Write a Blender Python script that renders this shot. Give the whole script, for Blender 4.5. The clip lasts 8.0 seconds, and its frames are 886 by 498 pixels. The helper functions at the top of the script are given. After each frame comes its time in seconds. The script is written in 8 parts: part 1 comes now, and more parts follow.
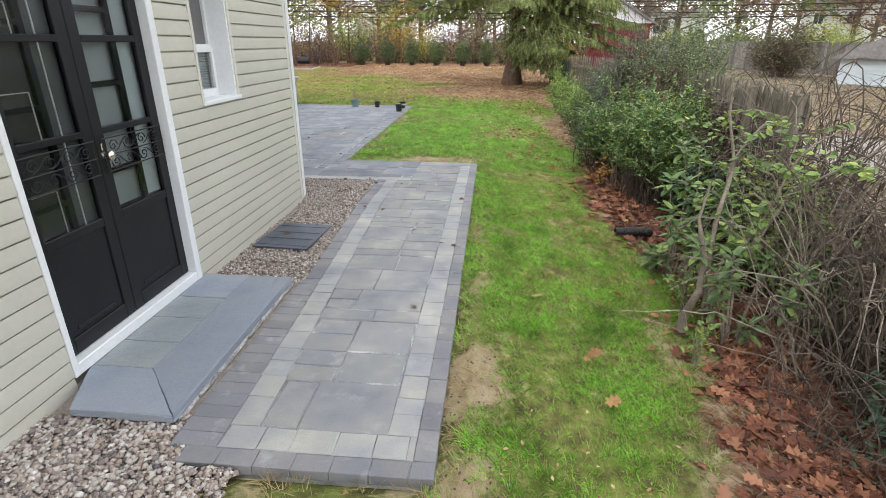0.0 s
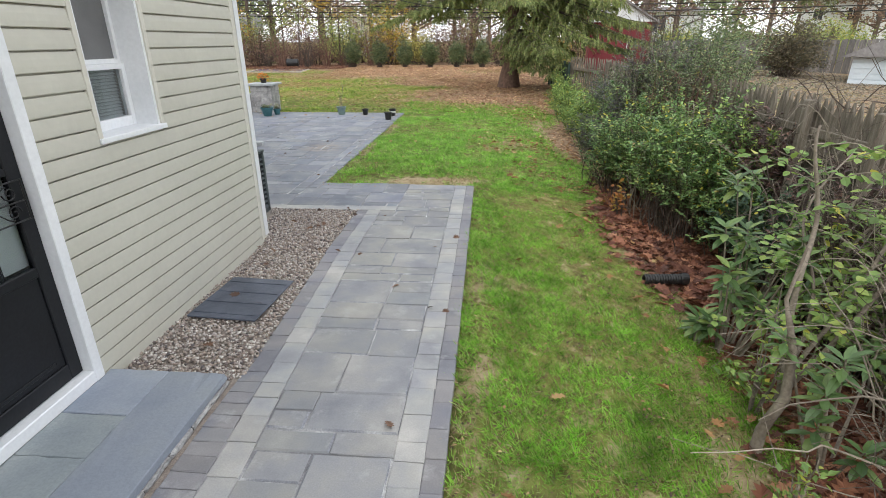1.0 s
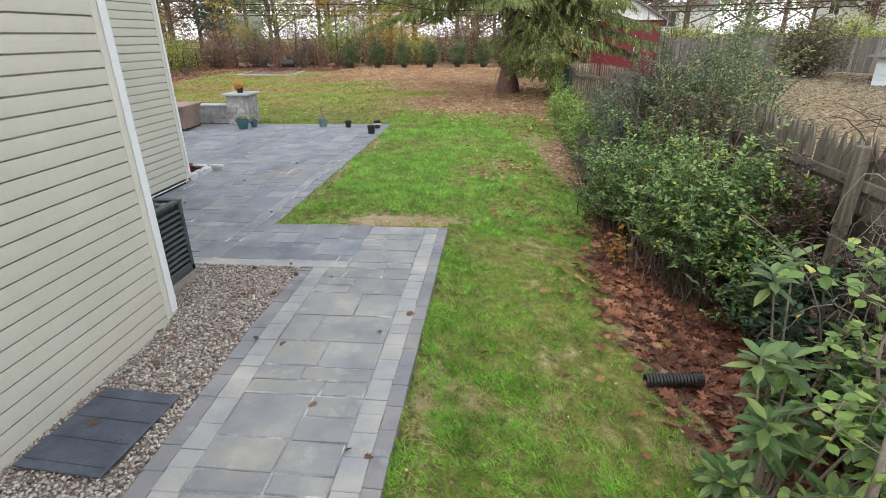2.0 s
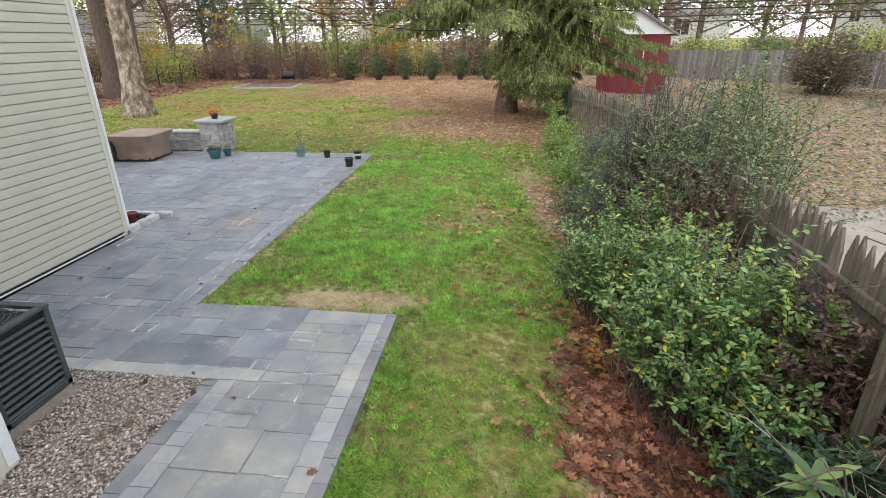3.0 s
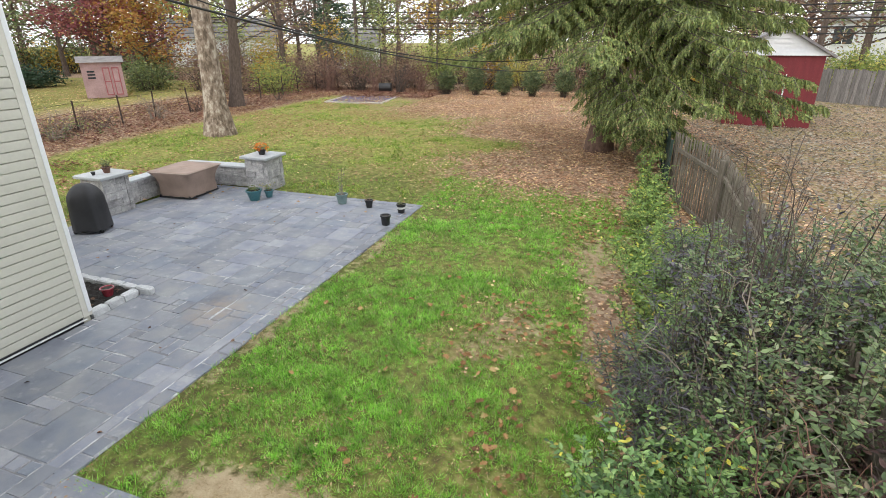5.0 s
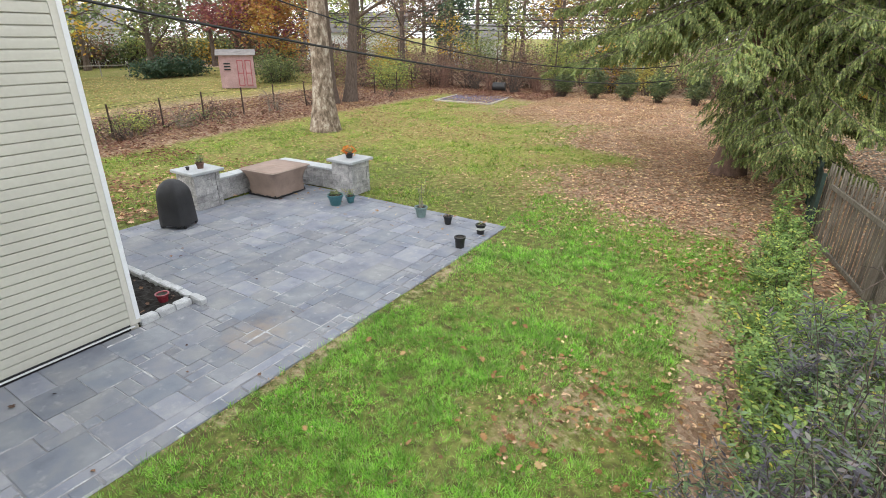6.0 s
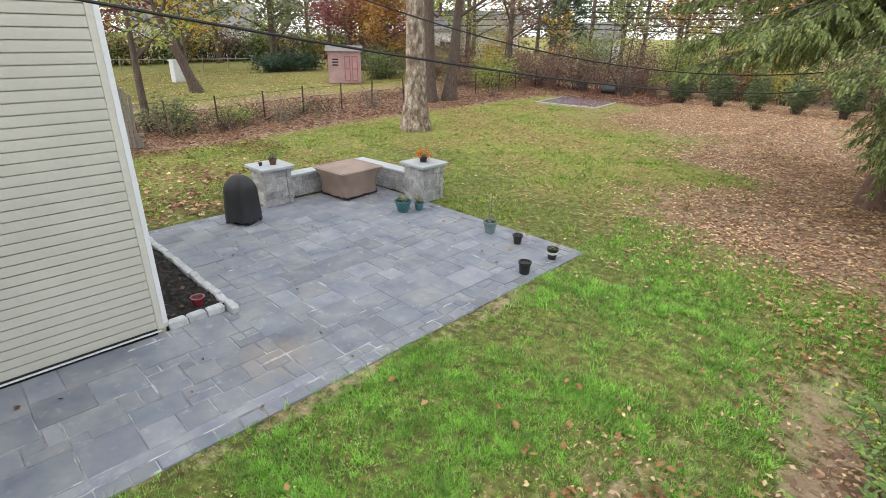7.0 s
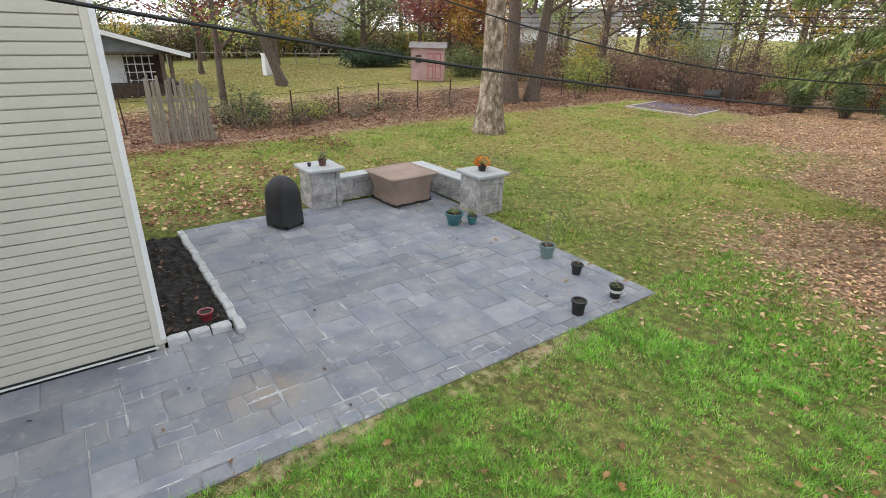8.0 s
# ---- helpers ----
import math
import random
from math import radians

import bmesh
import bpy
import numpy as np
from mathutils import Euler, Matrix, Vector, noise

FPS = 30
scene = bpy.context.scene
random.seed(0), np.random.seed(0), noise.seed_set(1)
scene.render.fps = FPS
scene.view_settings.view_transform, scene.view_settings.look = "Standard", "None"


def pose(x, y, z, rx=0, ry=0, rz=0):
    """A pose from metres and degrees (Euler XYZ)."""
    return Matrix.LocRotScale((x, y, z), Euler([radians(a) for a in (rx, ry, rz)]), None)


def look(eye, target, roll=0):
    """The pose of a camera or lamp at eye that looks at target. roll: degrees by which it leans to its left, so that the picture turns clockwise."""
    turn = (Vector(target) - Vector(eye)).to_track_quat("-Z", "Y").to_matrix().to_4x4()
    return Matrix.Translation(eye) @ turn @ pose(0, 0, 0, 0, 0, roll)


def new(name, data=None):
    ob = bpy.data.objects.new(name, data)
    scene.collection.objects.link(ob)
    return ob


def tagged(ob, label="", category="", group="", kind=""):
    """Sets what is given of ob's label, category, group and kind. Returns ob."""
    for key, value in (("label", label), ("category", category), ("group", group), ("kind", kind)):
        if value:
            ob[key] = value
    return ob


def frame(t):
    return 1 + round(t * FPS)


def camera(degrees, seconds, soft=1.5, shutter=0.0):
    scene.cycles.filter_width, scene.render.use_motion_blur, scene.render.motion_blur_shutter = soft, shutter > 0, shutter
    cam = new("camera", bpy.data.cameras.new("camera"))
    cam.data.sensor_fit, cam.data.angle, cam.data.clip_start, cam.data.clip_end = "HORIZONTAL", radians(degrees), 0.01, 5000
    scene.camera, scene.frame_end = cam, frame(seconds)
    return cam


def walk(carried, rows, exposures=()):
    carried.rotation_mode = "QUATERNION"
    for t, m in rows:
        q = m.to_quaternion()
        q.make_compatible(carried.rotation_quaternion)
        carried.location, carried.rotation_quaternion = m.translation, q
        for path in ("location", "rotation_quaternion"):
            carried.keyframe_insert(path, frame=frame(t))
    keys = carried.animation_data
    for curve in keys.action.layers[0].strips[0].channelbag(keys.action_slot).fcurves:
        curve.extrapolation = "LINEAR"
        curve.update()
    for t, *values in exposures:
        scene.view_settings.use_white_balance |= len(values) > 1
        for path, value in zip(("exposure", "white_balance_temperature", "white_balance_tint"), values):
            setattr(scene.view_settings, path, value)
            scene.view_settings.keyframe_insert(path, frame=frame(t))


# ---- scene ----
cam = camera(81.4, 8.0, soft=0.5)
PATH = [
    (0, (0.256, -0.307, 1.897), (0.088, 1.54, 1.148), 0.2),
    (0.5, (0.222, 0.254, 1.925), (0.059, 2.101, 1.175), -0.0),
    (1, (0.209, 0.921, 1.967), (0.053, 2.768, 1.216), -0.3),
    (1.2, (0.243, 1.164, 1.976), (0.094, 3.013, 1.228), -0.3),
    (2.3, (0.722, 2.668, 2.331), (0.522, 4.503, 1.561), -0.8),
    (2.5, (0.798, 2.921, 2.409), (0.594, 4.761, 1.652), -0.7),
    (3, (1.126, 3.598, 2.673), (0.895, 5.436, 1.917), -0.7),
    (3.5, (1.47, 4.301, 2.756), (1.183, 6.132, 2.004), -0.7),
    (4, (1.699, 4.948, 2.947), (1.346, 6.767, 2.193), -0.6),
    (4.5, (1.812, 5.6, 3.248), (1.352, 7.393, 2.491), -0.5),
    (4.7, (1.827, 5.845, 3.287), (1.308, 7.624, 2.535), -0.5),
    (5.8, (1.91, 7.277, 3.492), (0.984, 8.875, 2.726), 0.2),
    (6, (1.909, 7.51, 3.489), (0.916, 9.068, 2.724), 0.4),
    (6.5, (1.859, 8.071, 3.462), (0.713, 9.52, 2.695), 0.7),
    (7, (1.786, 8.717, 3.459), (0.498, 10.036, 2.686), 1.0),
    (7.5, (1.63, 9.29, 3.427), (0.234, 10.494, 2.649), 1.3),
    (8, (1.339, 9.897, 3.419), (-0.148, 10.978, 2.633), 1.6),
]
walk(cam, [(t, look(eye, target, roll)) for t, eye, target, roll in PATH], exposures=((0.0, 0.52), (1.2, 0.42), (4.0, 0.45), (6.0, 0.6), (8.0, 0.29)))

# ---- world, sun and exposure ----
world = bpy.data.worlds.new("overcast_sky")
scene.world = world
world.use_nodes = True
wn = world.node_tree.nodes
wl = world.node_tree.links
sky = wn.new("ShaderNodeTexSky")
sky.sky_type = 'NISHITA'
sky.sun_disc = False
sky.sun_elevation = radians(38)
sky.sun_rotation = radians(200)
sky.dust_density = 2.0
sky.air_density = 1.0
sky.ozone_density = 0.6
cloud = wn.new("ShaderNodeMix")               # an even cloud deck over the clear sky
cloud.data_type = 'RGBA'
cloud.inputs[0].default_value = 0.85
cloud.inputs[7].default_value = (8.6, 8.8, 9.15, 1)
wl.new(sky.outputs[0], cloud.inputs[6])
wl.new(cloud.outputs[2], wn["Background"].inputs[0])
wn["Background"].inputs[1].default_value = 0.15

sun = new("sun", bpy.data.lights.new("sun", 'SUN'))
sun.data.energy = 0.9
sun.data.angle = radians(45)
sun.data.color = (1.0, 0.97, 0.93)
sun.matrix_world = look((-4, -11, 9), (0, 0, 0))

RNG = np.random.default_rng(7)


# ---- materials ----
def nodes_of(m):
    m.use_nodes = True
    return m.node_tree.nodes, m.node_tree.links, m.node_tree.nodes["Principled BSDF"]


def ramp(nt, stops):
    r = nt.new("ShaderNodeValToRGB")
    els = r.color_ramp.elements
    els[0].position, els[0].color = stops[0][0], (*stops[0][1], 1)
    els[1].position, els[1].color = stops[-1][0], (*stops[-1][1], 1)
    for p, c in stops[1:-1]:
        e = els.new(p)
        e.color = (*c, 1)
    return r


def noise_tex(nt, ln, vec, scale, detail=4, rough=0.55):
    n = nt.new("ShaderNodeTexNoise")
    n.inputs["Scale"].default_value = scale
    n.inputs["Detail"].default_value = detail
    n.inputs["Roughness"].default_value = rough
    if vec is not None:
        ln.new(vec, n.inputs["Vector"])
    return n


def mixc(nt, ln, fac, a, b, blend='MIX'):
    m = nt.new("ShaderNodeMix")
    m.data_type = 'RGBA'
    m.blend_type = blend
    for sock, val in ((m.inputs[0], fac), (m.inputs[6], a), (m.inputs[7], b)):
        if isinstance(val, (int, float)):
            sock.default_value = val
        elif isinstance(val, tuple):
            sock.default_value = (*val, 1)
        else:
            ln.new(val, sock)
    return m.outputs[2]


def mathn(nt, ln, op, a, b=0.0, clamp=False):
    m = nt.new("ShaderNodeMath")
    m.operation = op
    m.use_clamp = clamp
    for sock, val in ((m.inputs[0], a), (m.inputs[1], b)):
        if isinstance(val, (int, float)):
            sock.default_value = val
        else:
            ln.new(val, sock)
    return m.outputs[0]


def surf(name, stops, scale=3.0, fine=60.0, rough=0.7, bump=0.3, metal=0.0, rand="", spread=0.25, stretch=None, fine_amount=0.25, spec=0.5):
    """Base colours over a broad noise, a finer grain, relief, and a shift from piece to piece."""
    m = bpy.data.materials.new(name)
    nt, ln, bsdf = nodes_of(m)
    pos = nt.new("ShaderNodeNewGeometry").outputs["Position"]
    if stretch:
        mp = nt.new("ShaderNodeMapping")
        mp.inputs["Scale"].default_value = stretch
        ln.new(pos, mp.inputs["Vector"])
        pos = mp.outputs[0]
    broad = noise_tex(nt, ln, pos, scale)
    grain = noise_tex(nt, ln, pos, fine, 3)
    r = ramp(nt, stops)
    ln.new(broad.outputs[0], r.inputs[0])
    g = nt.new("ShaderNodeMapRange")
    g.inputs[1].default_value, g.inputs[2].default_value = 0.25, 0.75
    g.inputs[3].default_value, g.inputs[4].default_value = 1 - fine_amount, 1 + fine_amount
    ln.new(grain.outputs[0], g.inputs[0])
    col = mixc(nt, ln, 1.0, r.outputs[0], g.outputs[0], 'MULTIPLY')
    if rand:
        src = nt.new("ShaderNodeObjectInfo").outputs["Random"] if rand == "object" else nt.new("ShaderNodeNewGeometry").outputs["Random Per Island"]
        v = nt.new("ShaderNodeMapRange")
        v.inputs[3].default_value, v.inputs[4].default_value = 1 - spread, 1 + spread
        ln.new(src, v.inputs[0])
        col = mixc(nt, ln, 1.0, col, v.outputs[0], 'MULTIPLY')
    ln.new(col, bsdf.inputs["Base Color"])
    bsdf.inputs["Roughness"].default_value = rough
    bsdf.inputs["Metallic"].default_value = metal
    bsdf.inputs["Specular IOR Level"].default_value = spec
    if bump:
        b = nt.new("ShaderNodeBump")
        b.inputs["Strength"].default_value = bump
        b.inputs["Distance"].default_value = 0.01
        ln.new(grain.outputs[0], b.inputs["Height"])
        ln.new(b.outputs[0], bsdf.inputs["Normal"])
    return m


def leafy(name, stops, rough=0.55, through_light=0.3, spread=0.35, patch=1.7):
    """Leaves: a colour for each leaf, a little light through it."""
    m = bpy.data.materials.new(name)
    nt, ln, bsdf = nodes_of(m)
    isl = nt.new("ShaderNodeNewGeometry")
    r = ramp(nt, stops)
    ln.new(isl.outputs["Random Per Island"], r.inputs[0])
    n = noise_tex(nt, ln, isl.outputs["Position"], patch, 5, 0.7)
    v = nt.new("ShaderNodeMapRange")
    v.inputs[1].default_value, v.inputs[2].default_value = 0.3, 0.7
    v.inputs[3].default_value, v.inputs[4].default_value = 1 - spread, 1 + spread
    ln.new(n.outputs[0], v.inputs[0])
    col = mixc(nt, ln, 1.0, r.outputs[0], v.outputs[0], 'MULTIPLY')
    ln.new(col, bsdf.inputs["Base Color"])
    bsdf.inputs["Roughness"].default_value = rough
    tr = nt.new("ShaderNodeBsdfTranslucent")
    ln.new(col, tr.inputs["Color"])
    mx = nt.new("ShaderNodeMixShader")
    mx.inputs[0].default_value = through_light
    ln.new(bsdf.outputs[0], mx.inputs[1])
    ln.new(tr.outputs[0], mx.inputs[2])
    ln.new(mx.outputs[0], nt["Material Output"].inputs[0])
    return m


def paver_mat(name, tint, rand, warm=0.03, vary=1.0):
    """Tumbled concrete slab: grey with brown and green clouds, pale bloom, fine pitting."""
    m = bpy.data.materials.new(name)
    nt, ln, bsdf = nodes_of(m)
    geo = nt.new("ShaderNodeNewGeometry")
    pos = geo.outputs["Position"]
    src = nt.new("ShaderNodeObjectInfo").outputs["Random"] if rand == "object" else geo.outputs["Random Per Island"]
    hue = ramp(nt, [(0.0, tuple(c * 0.74 for c in tint)), (0.2, (tint[0] * 0.93, tint[1] * 0.98, tint[2] * 1.0)), (0.4, tint), (0.6, (tint[0] * (1 + warm * 0.9), tint[1] * (1 + warm * 0.9), tint[2] * (1 - warm))), (0.82, (tint[0] * 0.88, tint[1] * 0.9, tint[2] * 0.95)), (1.0, tuple(c * 1.24 for c in tint))])
    ln.new(src, hue.inputs[0])
    piece = mixc(nt, ln, vary, tint, hue.outputs[0])
    cloud = noise_tex(nt, ln, pos, 2.2, 5)
    cl = ramp(nt, [(0.28, (0.68, 0.7, 0.76)), (0.45, (0.92, 0.94, 0.97)), (0.55, (1.05, 1.04, 1.0)), (0.72, (1.36, 1.33, 1.24))])
    ln.new(cloud.outputs[0], cl.inputs[0])
    col = mixc(nt, ln, 1.0, piece, cl.outputs[0], 'MULTIPLY')
    bloom = noise_tex(nt, ln, pos, 5.5, 6, 0.65)
    bl = ramp(nt, [(0.57, (0, 0, 0)), (0.72, (1, 1, 1))])
    ln.new(bloom.outputs[0], bl.inputs[0])
    amount = mathn(nt, ln, 'MULTIPLY', bl.outputs[0], 0.62)
    col = mixc(nt, ln, amount, col, (0.42, 0.42, 0.42))
    rust = noise_tex(nt, ln, pos, 0.55, 3)
    ru = ramp(nt, [(0.66, (0, 0, 0)), (0.8, (1, 1, 1))])
    ln.new(rust.outputs[0], ru.inputs[0])
    col = mixc(nt, ln, mathn(nt, ln, 'MULTIPLY', ru.outputs[0], 0.4), col, (0.32, 0.24, 0.15))
    spot = nt.new("ShaderNodeVectorMath")          # a rusty spill on the patio
    spot.operation = 'DISTANCE'
    ln.new(pos, spot.inputs[0])
    spot.inputs[1].default_value = (-3.05, 10.95, 0)
    far = mathn(nt, ln, 'ADD', spot.outputs["Value"], mathn(nt, ln, 'MULTIPLY', bloom.outputs[0], 0.9))
    sp = nt.new("ShaderNodeMapRange")
    sp.inputs[1].default_value, sp.inputs[2].default_value = 0.95, 0.45
    sp.inputs[3].default_value, sp.inputs[4].default_value = 0.0, 0.5
    ln.new(far, sp.inputs[0])
    col = mixc(nt, ln, sp.outputs[0], col, (0.4, 0.3, 0.19))
    grain = noise_tex(nt, ln, pos, 120, 4)
    gr = nt.new("ShaderNodeMapRange")
    gr.inputs[1].default_value, gr.inputs[2].default_value = 0.3, 0.7
    gr.inputs[3].default_value, gr.inputs[4].default_value = 0.92, 1.08
    ln.new(grain.outputs[0], gr.inputs[0])
    col = mixc(nt, ln, 1.0, col, gr.outputs[0], 'MULTIPLY')
    ln.new(col, bsdf.inputs["Base Color"])
    bsdf.inputs["Roughness"].default_value = 0.72
    wave = noise_tex(nt, ln, pos, 9, 4)
    hgt = mathn(nt, ln, 'ADD', mathn(nt, ln, 'MULTIPLY', wave.outputs[0], 0.8), mathn(nt, ln, 'MULTIPLY', grain.outputs[0], 0.25))
    b = nt.new("ShaderNodeBump")
    b.inputs["Strength"].default_value = 0.35
    b.inputs["Distance"].default_value = 0.012
    ln.new(hgt, b.inputs["Height"])
    ln.new(b.outputs[0], bsdf.inputs["Normal"])
    return m


def ground_mat():
    """Lawn, bare sandy soil and leaf litter, blended by the sheet's own weights and broken up by noise."""
    m = bpy.data.materials.new("lawn_soil_and_litter")
    nt, ln, bsdf = nodes_of(m)
    pos = nt.new("ShaderNodeNewGeometry").outputs["Position"]
    n1 = noise_tex(nt, ln, pos, 0.7, 6, 0.6)
    n2 = noise_tex(nt, ln, pos, 9, 5, 0.65)
    n3 = noise_tex(nt, ln, pos, 45, 3)
    vor = nt.new("ShaderNodeTexVoronoi")
    vor.inputs["Scale"].default_value = 15
    ln.new(pos, vor.inputs["Vector"])
    grass = ramp(nt, [(0.3, (0.1, 0.08, 0.04)), (0.45, (0.13, 0.135, 0.045)), (0.56, (0.14, 0.19, 0.045)), (0.75, (0.22, 0.25, 0.08))])
    ln.new(n2.outputs[0], grass.inputs[0])
    dry = ramp(nt, [(0.3, (0.23, 0.18, 0.075)), (0.5, (0.26, 0.27, 0.07)), (0.7, (0.42, 0.34, 0.15))])
    ln.new(n2.outputs[0], dry.inputs[0])
    n4 = noise_tex(nt, ln, pos, 160, 3, 0.7)
    soil = ramp(nt, [(0.3, (0.24, 0.18, 0.1)), (0.5, (0.43, 0.34, 0.21)), (0.7, (0.58, 0.49, 0.34))])
    ln.new(mathn(nt, ln, 'ADD', mathn(nt, ln, 'MULTIPLY', n2.outputs[0], 0.45), mathn(nt, ln, 'MULTIPLY', n4.outputs[0], 0.55)), soil.inputs[0])
    leaf = ramp(nt, [(0.0, (0.19, 0.115, 0.075)), (0.35, (0.33, 0.22, 0.145)), (0.65, (0.46, 0.33, 0.225)), (1.0, (0.6, 0.47, 0.34))])
    ln.new(vor.outputs["Color"], leaf.inputs[0])
    leaf2 = mixc(nt, ln, mathn(nt, ln, 'MULTIPLY', n3.outputs[0], 0.4), leaf.outputs[0], (0.1, 0.06, 0.045))

    def weight(attr, sharp):
        a = nt.new("ShaderNodeAttribute")
        a.attribute_name = attr
        s = mathn(nt, ln, 'ADD', a.outputs["Fac"], mathn(nt, ln, 'MULTIPLY', mathn(nt, ln, 'SUBTRACT', n2.outputs[0], 0.5), 1.3))
        s = mathn(nt, ln, 'ADD', s, mathn(nt, ln, 'MULTIPLY', mathn(nt, ln, 'SUBTRACT', n1.outputs[0], 0.5), 0.8))
        r = nt.new("ShaderNodeMapRange")
        r.inputs[1].default_value, r.inputs[2].default_value = 0.5 - sharp, 0.5 + sharp
        ln.new(s, r.inputs[0])
        return r.outputs[0]
    col = mixc(nt, ln, weight("dry", 0.3), grass.outputs[0], dry.outputs[0])
    col = mixc(nt, ln, weight("bare", 0.15), col, soil.outputs[0])
    col = mixc(nt, ln, weight("litter", 0.18), col, leaf2)
    ln.new(col, bsdf.inputs["Base Color"])
    bsdf.inputs["Roughness"].default_value = 0.95
    bsdf.inputs["Specular IOR Level"].default_value = 0.1
    b = nt.new("ShaderNodeBump")
    b.inputs["Strength"].default_value = 0.8
    b.inputs["Distance"].default_value = 0.03
    ln.new(mathn(nt, ln, 'ADD', n2.outputs[0], mathn(nt, ln, 'ADD', mathn(nt, ln, 'MULTIPLY', n3.outputs[0], 0.6), mathn(nt, ln, 'MULTIPLY', n4.outputs[0], 0.25))), b.inputs["Height"])
    ln.new(b.outputs[0], bsdf.inputs["Normal"])
    return m


def glass_mat(name, tint=(0.8, 0.85, 0.85), rough=0.02):
    m = bpy.data.materials.new(name)
    nt, ln, bsdf = nodes_of(m)
    bsdf.inputs["Base Color"].default_value = (*tint, 1)
    bsdf.inputs["Transmission Weight"].default_value = 1.0
    bsdf.inputs["Roughness"].default_value = rough
    bsdf.inputs["IOR"].default_value = 1.45
    return m


VINYL = surf("beige_vinyl_siding", [(0.3, (0.49, 0.478, 0.41)), (0.7, (0.55, 0.537, 0.462))], 1.2, 25, 0.45, 0.05, fine_amount=0.04)
TRIM_BEIGE = surf("beige_vinyl_trim", [(0.3, (0.58, 0.56, 0.49)), (0.7, (0.64, 0.62, 0.55))], 1.2, 25, 0.45, 0.05, fine_amount=0.05)
WHITE = surf("white_painted_trim", [(0.3, (0.72, 0.74, 0.76)), (0.7, (0.8, 0.81, 0.82))], 2, 40, 0.4, 0.05, fine_amount=0.05)
BLACK = surf("black_painted_door", [(0.3, (0.008, 0.009, 0.011)), (0.7, (0.014, 0.015, 0.018))], 2, 60, 0.42, 0.06, spec=0.3)
IRON = surf("wrought_iron", [(0.3, (0.012, 0.012, 0.013)), (0.7, (0.03, 0.03, 0.03))], 5, 80, 0.4, 0.2, metal=0.5)
BRASS = surf("worn_brass_lever", [(0.3, (0.75, 0.7, 0.6)), (0.7, (0.85, 0.82, 0.75))], 10, 90, 0.25, 0.1, metal=1.0)
CAME = surf("lead_came", [(0.3, (0.45, 0.45, 0.45)), (0.7, (0.6, 0.6, 0.6))], 10, 90, 0.35, 0.1, metal=0.8)
GLASS = glass_mat("door_glass", (0.74, 0.78, 0.78), 0.03)
GLASS.node_tree.nodes["Principled BSDF"].inputs["IOR"].default_value = 1.22
WINGLASS = glass_mat("window_glass")
FROST = surf("grey_interior_blind", [(0.3, (0.5, 0.53, 0.53)), (0.7, (0.62, 0.64, 0.64))], 1.2, 30, 0.6, 0.0, fine_amount=0.03)
INNER = surf("dim_interior", [(0.3, (0.3, 0.28, 0.25)), (0.7, (0.42, 0.4, 0.36))], 2, 30, 0.8, 0.0)
# door backings: greys stand in for sky reflection, the darkest for the unlit room
INNERCLOTH = surf("reflection_grey_curtain", [(0.3, (0.3, 0.31, 0.31)), (0.7, (0.44, 0.45, 0.45))], 1.2, 30, 0.8, 0.0, fine_amount=0.03)
DARKCLOTH = surf("dull_reflection_curtain", [(0.3, (0.1, 0.105, 0.105)), (0.7, (0.16, 0.165, 0.165))], 1.2, 30, 0.8, 0.0, fine_amount=0.05)
DIMROOM = surf("dim_room_backing", [(0.3, (0.045, 0.042, 0.04)), (0.7, (0.08, 0.075, 0.07))], 2, 30, 0.5, 0.05)
SCREEN = surf("insect_screen", [(0.3, (0.13, 0.13, 0.13)), (0.7, (0.17, 0.17, 0.17))], 6, 300, 0.7, 0.2)
ROOFM = surf("asphalt_shingle", [(0.3, (0.06, 0.06, 0.065)), (0.7, (0.11, 0.11, 0.11))], 3, 90, 0.9, 0.5)
BLUEGREEN = surf("greenish_bluestone", [(0.25, (0.225, 0.258, 0.28)), (0.5, (0.272, 0.305, 0.318)), (0.75, (0.315, 0.34, 0.338))], 3, 70, 0.6, 0.2, fine_amount=0.1)
BLUESTONE = surf("bluestone_slab", [(0.25, (0.2, 0.232, 0.285)), (0.5, (0.262, 0.292, 0.34)), (0.75, (0.295, 0.318, 0.33))], 1.8, 70, 0.58, 0.18, rand="object", spread=0.12, fine_amount=0.08)
WALKFIELD = paver_mat("warm_grey_walk_paver", (0.288, 0.286, 0.288), "object", 0.06, 0.6)
DARKBRICK = paver_mat("dark_soldier_paver", (0.236, 0.23, 0.246), "object", 0.03, 0.6)
LIGHTPAVE = paver_mat("pale_border_paver", (0.362, 0.358, 0.356), "object", 0.05, 0.45)
FIELD = paver_mat("grey_field_paver", (0.238, 0.246, 0.276), "object")
FIELD_REST = paver_mat("grey_field_paver_joined", (0.238, 0.246, 0.276), "island")
PALEEDGE = surf("chalky_worn_edge", [(0.46, (0.235, 0.243, 0.27)), (0.55, (0.34, 0.345, 0.355)), (0.66, (0.6, 0.605, 0.61))], 4.5, 90, 0.8, 0.2)
JOINT = surf("joint_sand", [(0.35, (0.17, 0.17, 0.18)), (0.5, (0.27, 0.27, 0.28)), (0.65, (0.48, 0.48, 0.48))], 2.5, 90, 0.95, 0.4)

